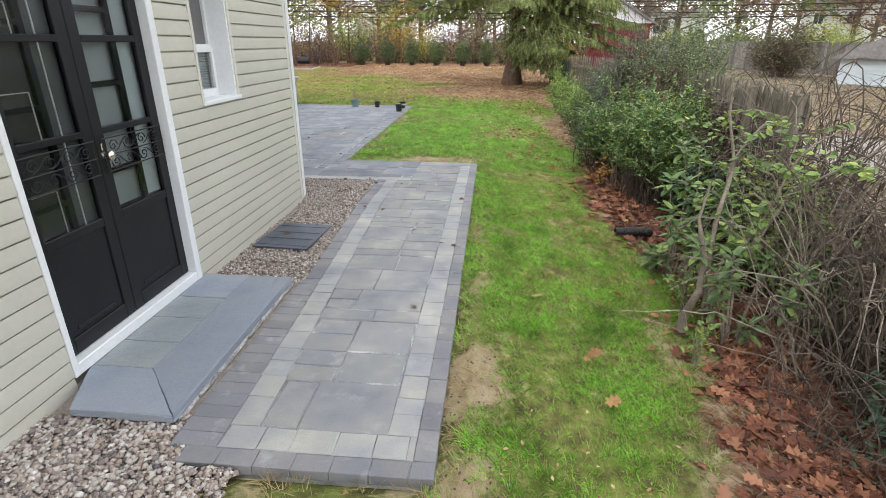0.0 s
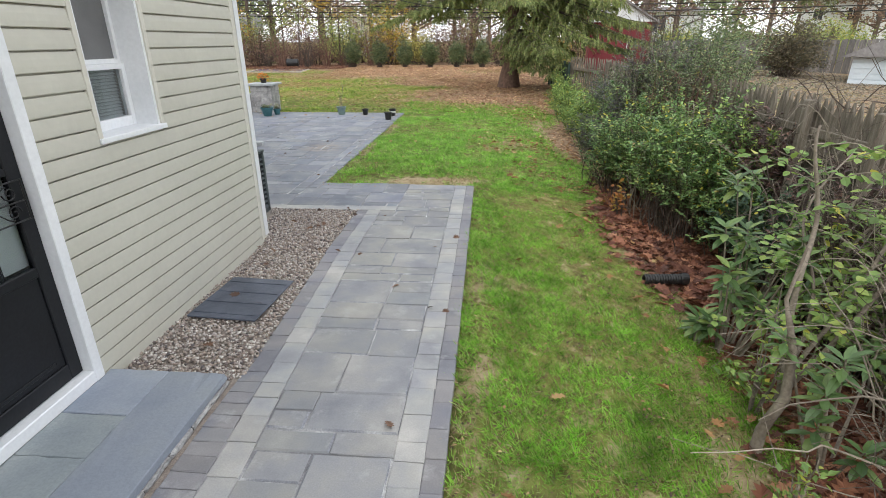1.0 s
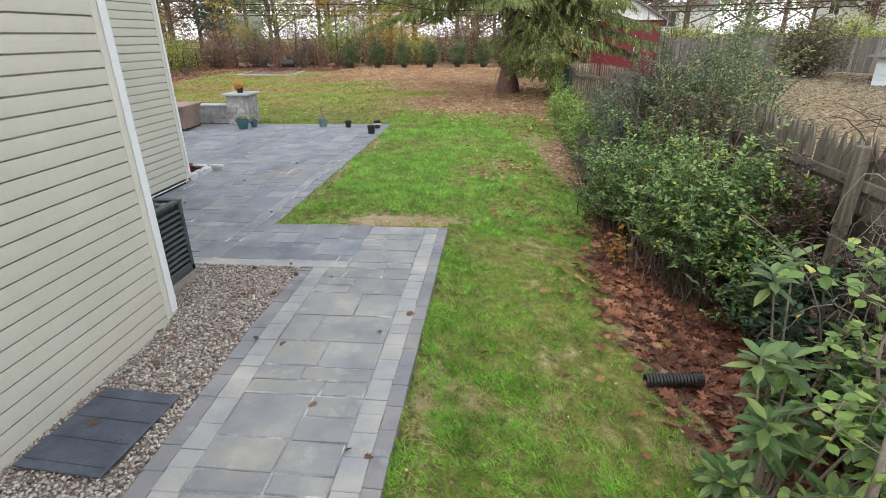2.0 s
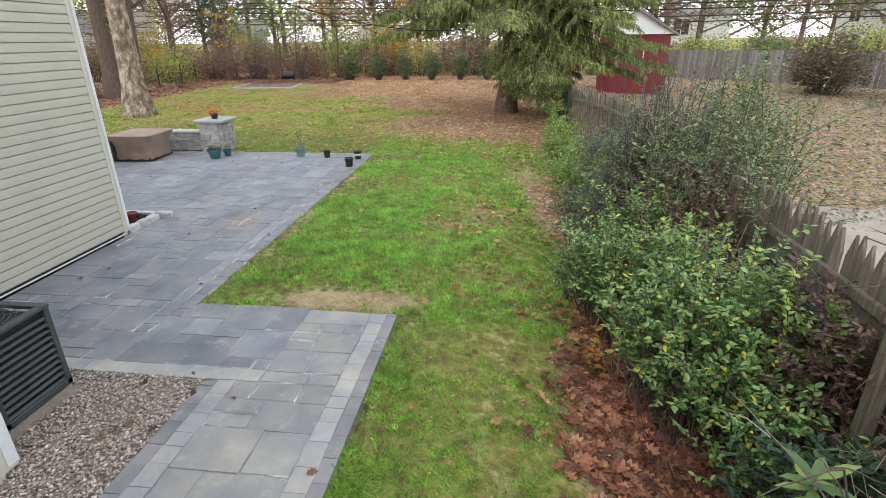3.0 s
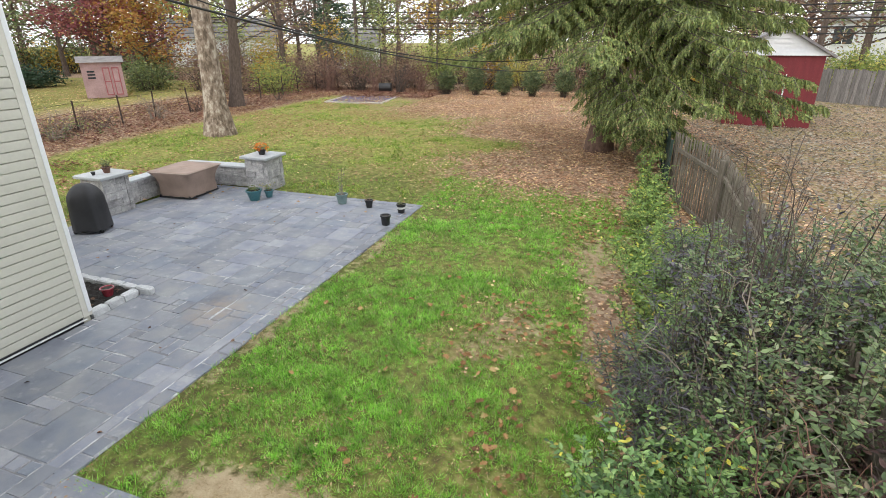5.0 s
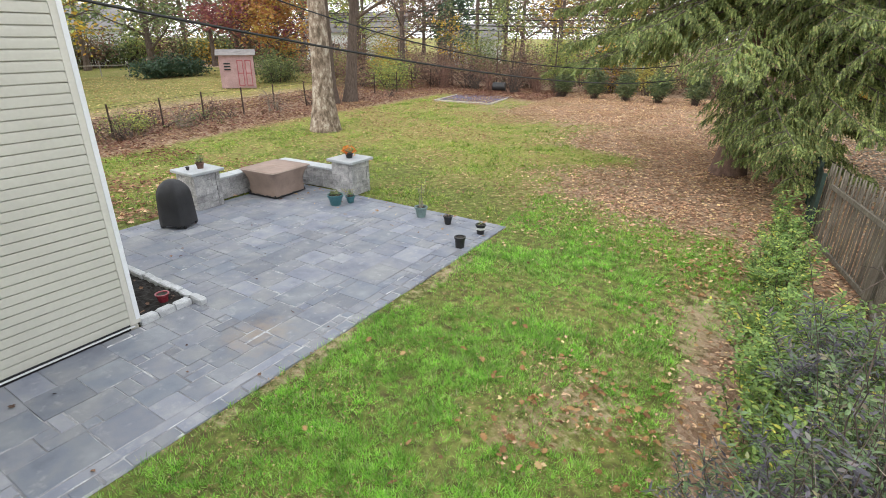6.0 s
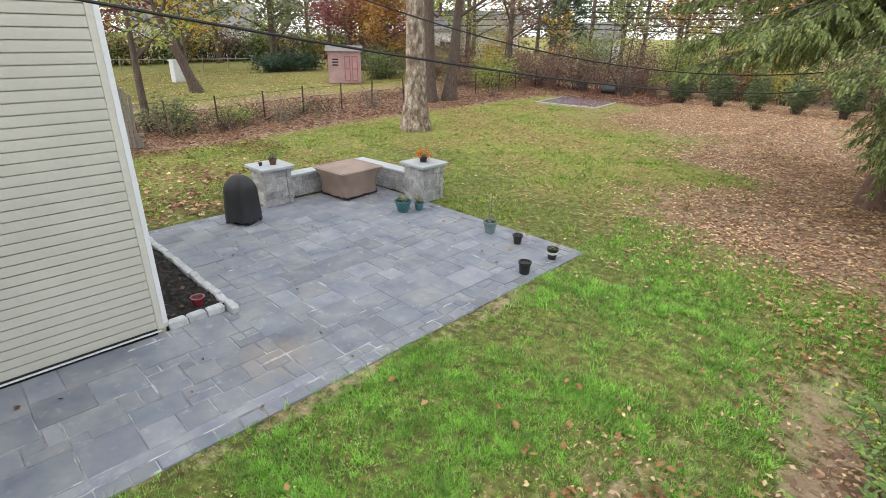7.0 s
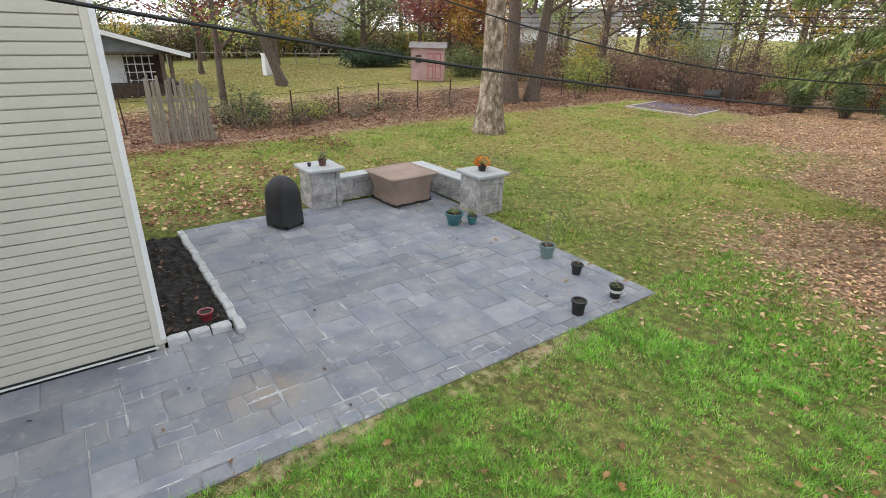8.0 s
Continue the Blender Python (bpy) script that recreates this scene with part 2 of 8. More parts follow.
STONE = surf("grey_wall_block", [(0.25, (0.24, 0.235, 0.235)), (0.45, (0.34, 0.335, 0.33)), (0.6, (0.42, 0.41, 0.4)), (0.75, (0.52, 0.51, 0.49))], 7, 45, 0.9, 1.0, rand="object", spread=0.16, fine_amount=0.35)
CAPSTONE = surf("pale_cap_stone", [(0.3, (0.37, 0.395, 0.41)), (0.7, (0.47, 0.48, 0.48))], 3, 90, 0.85, 0.3, rand="object", spread=0.06)
GRANITE = surf("granite_cobble", [(0.3, (0.42, 0.43, 0.44)), (0.7, (0.56, 0.57, 0.57))], 12, 150, 0.85, 0.6, rand="object", spread=0.12)
MULCH = surf("dark_mulch", [(0.3, (0.012, 0.011, 0.01)), (0.7, (0.035, 0.03, 0.026))], 12, 60, 0.95, 1.0)
TAN = surf("tan_cover_cloth", [(0.3, (0.24, 0.176, 0.14)), (0.7, (0.338, 0.247, 0.202))], 2.5, 140, 0.75, 0.15, fine_amount=0.1)
PALETAN = surf("pale_tan_seam_cloth", [(0.3, (0.3, 0.235, 0.19)), (0.7, (0.38, 0.3, 0.25))], 2.5, 140, 0.75, 0.15, fine_amount=0.1)
BLACKCLOTH = surf("black_cover_cloth", [(0.3, (0.016, 0.016, 0.018)), (0.7, (0.03, 0.03, 0.033))], 3, 120, 0.6, 0.2)
ACMETAL = surf("dark_green_sheet_metal", [(0.3, (0.04, 0.05, 0.055)), (0.7, (0.07, 0.085, 0.09))], 4, 80, 0.5, 0.1)
TEAL = surf("glazed_teal_pot", [(0.3, (0.035, 0.12, 0.14)), (0.7, (0.06, 0.17, 0.19))], 9, 60, 0.3, 0.1)
SAGE = surf("sage_green_pot", [(0.3, (0.13, 0.2, 0.19)), (0.7, (0.19, 0.26, 0.25))], 9, 60, 0.5, 0.1)
BLACKPLASTIC = surf("black_nursery_plastic", [(0.3, (0.013, 0.013, 0.014)), (0.7, (0.025, 0.025, 0.026))], 9, 90, 0.45, 0.1)
REDPOT = surf("dark_red_glazed_pot", [(0.3, (0.16, 0.02, 0.03)), (0.7, (0.26, 0.04, 0.05))], 8, 60, 0.25, 0.05)
BROWNPOT = surf("brown_clay_pot", [(0.3, (0.1, 0.05, 0.035)), (0.7, (0.17, 0.09, 0.06))], 8, 60, 0.7, 0.1)
LABELWHITE = surf("pale_paper_band", [(0.3, (0.6, 0.6, 0.57)), (0.7, (0.7, 0.7, 0.67))], 8, 60, 0.7, 0.05)
SOILM = surf("potting_soil", [(0.3, (0.02, 0.016, 0.012)), (0.7, (0.05, 0.04, 0.03))], 30, 120, 0.95, 0.8)
GREYWOOD = surf("weathered_grey_wood", [(0.25, (0.19, 0.165, 0.14)), (0.5, (0.28, 0.25, 0.215)), (0.75, (0.37, 0.335, 0.29))], 6, 60, 0.85, 0.5, rand="object", spread=0.2, stretch=(6, 6, 0.5))
FENCEGREY = surf("grey_board_fence", [(0.25, (0.1, 0.092, 0.085)), (0.5, (0.17, 0.158, 0.147)), (0.75, (0.25, 0.235, 0.22))], 6, 60, 0.85, 0.5, rand="object", spread=0.3, stretch=(6, 6, 0.5))
PALEWOOD = surf("pale_timber", [(0.3, (0.4, 0.36, 0.3)), (0.7, (0.55, 0.5, 0.43))], 6, 60, 0.85, 0.4, stretch=(2, 2, 2))
DARKWOOD = surf("damp_fence_wood", [(0.25, (0.095, 0.08, 0.06)), (0.5, (0.165, 0.143, 0.11)), (0.75, (0.27, 0.24, 0.195))], 6, 60, 0.85, 0.5, rand="object", spread=0.18, stretch=(6, 6, 0.5))
# the same fence wood, darkened for damp and for the shrubs' shade
DAMPSHADEWOOD = surf("damp_shaded_wood", [(0.25, (0.035, 0.03, 0.022)), (0.5, (0.065, 0.056, 0.04)), (0.75, (0.11, 0.1, 0.07))], 6, 60, 0.85, 0.5, rand="object", spread=0.2, stretch=(6, 6, 0.5))
BARK = surf("brown_bark", [(0.3, (0.07, 0.05, 0.04)), (0.7, (0.16, 0.12, 0.095))], 7, 40, 0.95, 1.0, stretch=(3, 3, 0.6), fine_amount=0.4)
SPRUCEBARK = surf("reddish_spruce_bark", [(0.3, (0.1, 0.06, 0.045)), (0.7, (0.19, 0.12, 0.09))], 9, 50, 0.95, 1.0, fine_amount=0.4)
TWIG = surf("grey_twig_bark", [(0.3, (0.14, 0.115, 0.09)), (0.7, (0.3, 0.26, 0.21))], 7, 60, 0.9, 0.4, rand="island", spread=0.35)
DARKTWIG = surf("brown_twig_bark", [(0.3, (0.055, 0.042, 0.034)), (0.7, (0.13, 0.1, 0.08))], 7, 60, 0.9, 0.4, rand="island", spread=0.3)
REDTWIG = surf("red_brown_twig", [(0.3, (0.12, 0.06, 0.045)), (0.7, (0.26, 0.15, 0.11))], 7, 60, 0.9, 0.4, rand="island", spread=0.3)
PALETWIG = surf("pale_tan_twig", [(0.3, (0.19, 0.158, 0.122)), (0.7, (0.36, 0.31, 0.25))], 7, 60, 0.9, 0.4, rand="island", spread=0.25)
REDPAINT = surf("barn_red_paint", [(0.3, (0.15, 0.018, 0.024)), (0.7, (0.2, 0.026, 0.032))], 2, 40, 0.7, 0.2, stretch=(4, 4, 0.5))
TANROOF = surf("pale_tan_shingle", [(0.3, (0.4, 0.37, 0.32)), (0.7, (0.5, 0.46, 0.4))], 3, 40, 0.9, 0.3)
PINKPAINT = surf("faded_pink_boards", [(0.3, (0.386, 0.245, 0.243)), (0.7, (0.487, 0.324, 0.319))], 3, 40, 0.8, 0.2)
DOORPINK = surf("maroon_door_paint", [(0.3, (0.34, 0.1, 0.11)), (0.7, (0.44, 0.15, 0.16))], 3, 40, 0.8, 0.2)
GREENROOF = surf("green_grey_shingle", [(0.3, (0.16, 0.15, 0.14)), (0.7, (0.25, 0.23, 0.22))], 3, 40, 0.9, 0.3)
FARWHITE = surf("far_white_clapboard", [(0.3, (0.66, 0.68, 0.7)), (0.7, (0.76, 0.77, 0.78))], 1, 10, 0.7, 0.0, fine_amount=0.05)
PALEBLUE = surf("pale_blue_clapboard", [(0.3, (0.5, 0.57, 0.62)), (0.7, (0.6, 0.66, 0.7))], 1, 10, 0.7, 0.0, rand="object", spread=0.1, fine_amount=0.05)
FARROOF = surf("far_grey_roof", [(0.3, (0.16, 0.15, 0.15)), (0.7, (0.25, 0.24, 0.235))], 1, 10, 0.9, 0.0)
FARPANE = surf("far_dark_pane", [(0.3, (0.03, 0.035, 0.04)), (0.7, (0.05, 0.055, 0.06))], 1, 10, 0.1, 0.0)
STEEL_AND_SHADE = surf("rusty_post_and_porch_shade", [(0.3, (0.045, 0.03, 0.025)), (0.7, (0.1, 0.065, 0.05))], 6, 60, 0.7, 0.3, metal=0.3)
CABLE = surf("black_cable_sheath", [(0.3, (0.012, 0.012, 0.013)), (0.7, (0.02, 0.02, 0.02))], 3, 60, 0.6, 0.0)
CONCRETE = surf("poured_concrete", [(0.3, (0.272, 0.243, 0.209)), (0.7, (0.36, 0.327, 0.288))], 2, 60, 0.9, 0.3)
PLATE = surf("slate_splash_plate", [(0.3, (0.05, 0.06, 0.085)), (0.7, (0.1, 0.115, 0.15))], 6, 90, 0.42, 0.3)
SLATEMULCH = surf("violet_grey_mulch", [(0.3, (0.085, 0.07, 0.11)), (0.7, (0.19, 0.155, 0.22))], 9, 60, 0.95, 0.8)
GREENMESH = surf("dark_green_mesh", [(0.3, (0.012, 0.03, 0.022)), (0.7, (0.025, 0.05, 0.038))], 4, 120, 0.7, 0.3)

SHINGLE = surf("blue_grey_shingle", [(0.3, (0.14, 0.16, 0.17)), (0.7, (0.21, 0.23, 0.245))], 3, 40, 0.9, 0.3)

# sycamore bark: tan and cream plates with olive flakes
SYC = bpy.data.materials.new("sycamore_bark")
_nt, _ln, _b = nodes_of(SYC)
_pos = _nt.new("ShaderNodeNewGeometry").outputs["Position"]
_mp = _nt.new("ShaderNodeMapping")
_mp.inputs["Scale"].default_value = (1, 1, 0.55)
_ln.new(_pos, _mp.inputs["Vector"])
_n1 = noise_tex(_nt, _ln, _mp.outputs[0], 5.5, 7, 0.7)
_r1 = ramp(_nt, [(0.38, (0.085, 0.062, 0.045)), (0.46, (0.17, 0.125, 0.09)), (0.475, (0.25, 0.19, 0.145)), (0.55, (0.32, 0.25, 0.195)), (0.565, (0.48, 0.41, 0.33)), (0.66, (0.58, 0.52, 0.43))])
_ln.new(_n1.outputs[0], _r1.inputs[0])
_n2 = noise_tex(_nt, _ln, _mp.outputs[0], 30, 4)
_ln.new(mixc(_nt, _ln, mathn(_nt, _ln, 'MULTIPLY', _n2.outputs[0], 0.45), _r1.outputs[0], (0.16, 0.12, 0.08)), _b.inputs["Base Color"])
_b.inputs["Roughness"].default_value = 0.9
_bp = _nt.new("ShaderNodeBump")
_bp.inputs["Strength"].default_value = 0.6
_bp.inputs["Distance"].default_value = 0.03
_ln.new(_n1.outputs[0], _bp.inputs["Height"])
_ln.new(_bp.outputs[0], _b.inputs["Normal"])

GROUND = ground_mat()
GRAVEL = leafy("river_gravel", [(0.0, (0.12, 0.11, 0.115)), (0.2, (0.3, 0.24, 0.21)), (0.45, (0.44, 0.36, 0.3)), (0.7, (0.47, 0.43, 0.4)), (0.9, (0.57, 0.52, 0.47)), (1.0, (0.7, 0.67, 0.63))], 0.75, 0.0, 0.15, 30)
GRASS = leafy("grass_blades", [(0, (0.067, 0.188, 0.025)), (0.3, (0.214, 0.495, 0.05)), (0.66, (0.366, 0.693, 0.09)), (0.86, (0.465, 0.693, 0.17)), (0.93, (0.517, 0.495, 0.28)), (1, (0.375, 0.287, 0.16))], 0.5, 0.42, 0.5, 3.2)
GRASSFAR = leafy("thin_olive_grass", [(0, (0.093, 0.204, 0.0299)), (0.45, (0.233, 0.372, 0.0499)), (0.78, (0.419, 0.516, 0.0898)), (1, (0.605, 0.504, 0.199))], 0.5, 0.35, 0.4, 0.9)
TANLITTER = leafy("tan_brown_leaf", [(0, (0.184, 0.099, 0.05)), (0.5, (0.368, 0.22, 0.11)), (0.85, (0.529, 0.363, 0.19)), (1, (0.69, 0.55, 0.28))], 0.8, 0.12, 0.2)
BROWNGREEN = leafy("brown_green_leaf", [(0.0, (0.06, 0.06, 0.035)), (0.5, (0.12, 0.11, 0.06)), (1.0, (0.22, 0.17, 0.1))], 0.6, 0.2)
DRYGRASS = leafy("straw_blades", [(0.0, (0.3, 0.22, 0.1)), (1.0, (0.5, 0.4, 0.22))], 0.7, 0.2, 0.2)
LAWNLEAF = leafy("orange_tan_leaf", [(0, (0.136, 0.0646, 0.024)), (0.5, (0.323, 0.167, 0.06)), (0.85, (0.425, 0.251, 0.104)), (1, (0.51, 0.365, 0.16))], 0.7, 0.12, 0.25)
OAKLEAF = leafy("fallen_oak_leaf", [(0, (0.0915, 0.0346, 0.0224)), (0.4, (0.182, 0.0674, 0.0388)), (0.75, (0.29, 0.121, 0.0673)), (1, (0.451, 0.225, 0.129))], 0.7, 0.1, 0.3)
REDLEAF = leafy("red_orange_fallen_leaf", [(0, (0.119, 0.041, 0.0292)), (0.5, (0.226, 0.0958, 0.0583)), (1, (0.297, 0.178, 0.0972))], 0.7, 0.1, 0.3)
DEADLEAF = leafy("curled_dead_leaf", [(0.0, (0.06, 0.036, 0.028)), (0.6, (0.15, 0.085, 0.055)), (1.0, (0.3, 0.17, 0.1))], 0.7, 0.08, 0.25)
PALELEAF = leafy("fallen_tan_leaf", [(0, (0.307, 0.165, 0.0972)), (0.5, (0.55, 0.329, 0.2)), (0.85, (0.717, 0.5, 0.313)), (1, (0.845, 0.671, 0.324))], 0.8, 0.1, 0.25)
PRIVET = leafy("privet_leaf", [(0, (0.0567, 0.114, 0.0392)), (0.4, (0.155, 0.282, 0.095)), (0.85, (0.309, 0.466, 0.162)), (0.95, (0.454, 0.543, 0.168)), (0.972, (0.309, 0.217, 0.112)), (0.984, (0.742, 0.673, 0.0897)), (1, (0.824, 0.76, 0.112))], 0.32, 0.32)
YELLOWPRIVET = leafy("yellowing_privet_leaf", [(0.0, (0.1, 0.17, 0.05)), (0.5, (0.24, 0.37, 0.09)), (0.8, (0.4, 0.5, 0.13)), (0.92, (0.62, 0.58, 0.09)), (1.0, (0.8, 0.68, 0.08))], 0.35, 0.32)
GREYLEAF = leafy("grey_green_leaf", [(0.0, (0.06, 0.09, 0.04)), (0.4, (0.13, 0.2, 0.08)), (0.78, (0.26, 0.35, 0.15)), (0.86, (0.2, 0.14, 0.1)), (0.95, (0.34, 0.4, 0.24)), (1.0, (0.5, 0.42, 0.12))], 0.42, 0.32)
PURPLELEAF = leafy("dusky_purple_leaf", [(0.0, (0.06, 0.058, 0.07)), (0.3, (0.13, 0.12, 0.145)), (0.44, (0.18, 0.17, 0.19)), (0.5, (0.12, 0.19, 0.09)), (0.85, (0.2, 0.29, 0.13)), (0.92, (0.2, 0.16, 0.17)), (1.0, (0.3, 0.27, 0.12))], 0.5, 0.28)
LIMELEAF = leafy("lime_leaf", [(0, (0.132, 0.232, 0.066)), (0.6, (0.264, 0.403, 0.11)), (0.92, (0.408, 0.512, 0.132)), (1, (0.72, 0.634, 0.11))], 0.5, 0.35)
FADEDGOLD = leafy("faded_gold_leaf", [(0.0, (0.3, 0.2, 0.1)), (0.6, (0.5, 0.37, 0.16)), (1.0, (0.65, 0.52, 0.2))], 0.8, 0.1, 0.2)
GREYTAN = leafy("faded_leaf", [(0.0, (0.11, 0.095, 0.07)), (0.5, (0.22, 0.195, 0.15)), (1.0, (0.42, 0.385, 0.3))], 0.8, 0.1, 0.3)
RHODO = leafy("rhododendron_leaf", [(0, (0.072, 0.136, 0.048)), (0.6, (0.144, 0.248, 0.08)), (1, (0.288, 0.384, 0.112))], 0.35, 0.25)
NEEDLE = leafy("spruce_needles", [(0, (0.0821, 0.113, 0.0366)), (0.5, (0.183, 0.232, 0.0693)), (0.88, (0.328, 0.389, 0.119)), (1, (0.375, 0.279, 0.129))], 0.6, 0.25, 0.5)
BARBERRY = leafy("dark_maroon_leaf", [(0, (0.045, 0.0275, 0.0264)), (0.6, (0.112, 0.0625, 0.0572)), (1, (0.195, 0.112, 0.077))], 0.5, 0.2)
EVERGREEN = leafy("mottled_evergreen", [(0.0, (0.07, 0.11, 0.05)), (0.6, (0.145, 0.195, 0.08)), (1.0, (0.27, 0.28, 0.12))], 0.6, 0.2)
PINE = leafy("dark_pine_needles", [(0.0, (0.0234, 0.0585, 0.0325)), (1.0, (0.065, 0.117, 0.0585))], 0.6, 0.1)
YELLOWGREEN = leafy("yellowing_leaf", [(0.0, (0.17, 0.24, 0.075)), (0.55, (0.33, 0.41, 0.12)), (1.0, (0.6, 0.53, 0.14))], 0.6, 0.42)
GOLDGREEN = leafy("pale_gold_leaf", [(0.0, (0.26, 0.28, 0.08)), (0.5, (0.5, 0.46, 0.12)), (1.0, (0.66, 0.56, 0.16))], 0.6, 0.35)
YELLOW = leafy("golden_leaf", [(0.0, (0.35, 0.25, 0.03)), (0.6, (0.55, 0.4, 0.05)), (1.0, (0.6, 0.3, 0.05))], 0.6, 0.35)
MAROON = leafy("maroon_maple_leaf", [(0, (0.158, 0.04, 0.054)), (0.5, (0.288, 0.08, 0.09)), (1, (0.36, 0.17, 0.099))], 0.6, 0.35)
ORANGE = leafy("orange_maple_leaf", [(0, (0.328, 0.114, 0.039)), (0.5, (0.41, 0.209, 0.052)), (1, (0.451, 0.361, 0.078))], 0.6, 0.35)
RUSSET = leafy("russet_leaf", [(0.0, (0.14, 0.08, 0.065)), (0.5, (0.25, 0.15, 0.115)), (1.0, (0.38, 0.27, 0.17))], 0.7, 0.3)
OLIVE = leafy("olive_leaf", [(0.0, (0.085, 0.125, 0.055)), (0.5, (0.18, 0.23, 0.09)), (1.0, (0.31, 0.335, 0.13))], 0.6, 0.33)
PETAL = leafy("orange_petals", [(0.0, (0.6, 0.1, 0.02)), (0.5, (0.8, 0.25, 0.03)), (1.0, (0.8, 0.5, 0.06))], 0.6, 0.3, 0.1)


# ---- geometry helpers ----
def np_mesh(name, V, F, mat=None, smooth=False):
    """A mesh from arrays: V n x 3, F m x k."""
    V, F = np.asarray(V, np.float32), np.asarray(F, np.int32)
    me = bpy.data.meshes.new(name)
    m, k = F.shape
    me.vertices.add(len(V))
    me.vertices.foreach_set("co", V.ravel())
    me.loops.add(m * k)
    me.loops.foreach_set("vertex_index", F.ravel())
    me.polygons.add(m)
    me.polygons.foreach_set("loop_start", np.arange(0, m * k, k, dtype=np.int32))
    me.polygons.foreach_set("use_smooth", np.full(m, smooth))
    me.update(calc_edges=True)
    if mat:
        me.materials.append(mat)
    return me


def thing(name, label, category, at=(0, 0, 0), group="", kind="", turn=0.0):
    ob = new(name)
    ob.matrix_basis = pose(*at, 0, 0, turn)
    ob.empty_display_size = 0.1
    return tagged(ob, label, category, group, kind)


def under(ob, parent):
    ob.parent = parent
    return ob


def part(name, bm, mat, parent, label="", smooth=False):
    me = bpy.data.meshes.new(name)
    bm.normal_update()
    bm.to_mesh(me)
    bm.free()
    me.materials.append(mat)
    if smooth:
        me.polygons.foreach_set("use_smooth", [True] * len(me.polygons))
    ob = under(new(name, me), parent)
    return tagged(ob, label) if label else ob


def npart(name, V, F, mat, parent, label="", smooth=False):
    ob = under(new(name, np_mesh(name, V, F, mat, smooth)), parent)
    return tagged(ob, label) if label else ob


def box(bm, x0, x1, y0, y1, z0, z1, bevel=0.0):
    vs = [bm.verts.new(c) for c in ((x0, y0, z0), (x1, y0, z0), (x1, y1, z0), (x0, y1, z0), (x0, y0, z1), (x1, y0, z1), (x1, y1, z1), (x0, y1, z1))]
    fs = [bm.faces.new([vs[i] for i in q]) for q in ((3, 2, 1, 0), (4, 5, 6, 7), (0, 1, 5, 4), (1, 2, 6, 5), (2, 3, 7, 6), (3, 0, 4, 7))]
    if bevel:
        es = list({e for f in fs for e in f.edges})
        bmesh.ops.bevel(bm, geom=es, offset=bevel, segments=1, affect='EDGES', profile=0.5)
    return bm


def boxes(*items, bevel=0.0):
    bm = bmesh.new()
    for b in items:
        box(bm, *b, bevel=bevel)
    return bm


def lathe(profile, n=24):
    """A turned form from (radius, height) pairs, open where the radius is not zero."""
    V, F = [], []
    for r, z in profile:
        for i in range(n):
            a = 2 * math.pi * i / n
            V.append((r * math.cos(a), r * math.sin(a), z))
    for j in range(len(profile) - 1):
        for i in range(n):
            k = (i + 1) % n
            F.append((j * n + i, j * n + k, (j + 1) * n + k, (j + 1) * n + i))
    return V, F


def tubes(paths, sides=5):
    """Tapered tubes along poly-lines: a list of (points k x 3, radii k)."""
    V, F, base = [], [], 0
    ang = np.arange(sides) * 2 * np.pi / sides
    ca, sa = np.cos(ang), np.sin(ang)
    for P, R in paths:
        P = np.asarray(P, float)
        R = np.asarray(R, float)
        k = len(P)
        T = np.gradient(P, axis=0)
        T /= np.linalg.norm(T, axis=1)[:, None] + 1e-9
        ref = np.array([0.0, 0, 1]) if abs(T[:, 2].mean()) < 0.8 else np.array([1.0, 0, 0])
        A = np.cross(T, ref)
        A /= np.linalg.norm(A, axis=1)[:, None] + 1e-9
        B = np.cross(T, A)
        ring = P[:, None] + R[:, None, None] * (ca[None, :, None] * A[:, None] + sa[None, :, None] * B[:, None])
        V.append(ring.reshape(-1, 3))
        i = np.arange(sides)
        j = (i + 1) % sides
        for s in range(k - 1):
            F.append(np.stack([base + s * sides + i, base + s * sides + j, base + (s + 1) * sides + j, base + (s + 1) * sides + i], 1))
        base += k * sides
    return np.concatenate(V), np.concatenate(F)


def frames(axis, up):
    """Turns for leaves: x across, y along the axis, z roughly up."""
    Y = axis / (np.linalg.norm(axis, axis=1)[:, None] + 1e-9)
    X = np.cross(Y, up)
    X /= np.linalg.norm(X, axis=1)[:, None] + 1e-9
    Z = np.cross(X, Y)
    return np.stack([X, Y, Z], 2)


def scatter(tv, tf, P, R, S):
    """Copies of a small form at points P, turned by R and scaled by S, as one pair of arrays."""
    tv, tf = np.asarray(tv, float), np.asarray(tf, int)
    S = np.asarray(S, float)
    S = S[:, None, None] if S.ndim == 1 else S[:, None, :]
    V = np.einsum('nij,nkj->nki', R, tv[None] * S) + P[:, None]
    F = tf[None] + (np.arange(len(P)) * len(tv))[:, None, None]
    return V.reshape(-1, 3), F.reshape(-1, tf.shape[1])


LEAF = ([(0, 0, 0), (0.26, 0.45, 0.07), (0, 1, -0.05), (-0.26, 0.45, 0.07), (0, 0.5, 0.0)], [(0, 1, 4), (1, 2, 4), (2, 3, 4), (3, 0, 4)])
LEAF2 = ([(0, 0, 0), (0.27, 0.5, 0.06), (0, 1, 0), (-0.27, 0.5, 0.06)], [(0, 1, 2), (0, 2, 3)])
LONGLEAF = ([(0, 0, 0), (0.13, 0.35, 0.03), (0.11, 0.7, 0.0), (0, 1, -0.1), (-0.11, 0.7, 0.0), (-0.13, 0.35, 0.03), (0, 0.45, -0.02)], [(0, 1, 6), (1, 2, 6), (2, 3, 6), (3, 4, 6), (4, 5, 6), (5, 0, 6)])
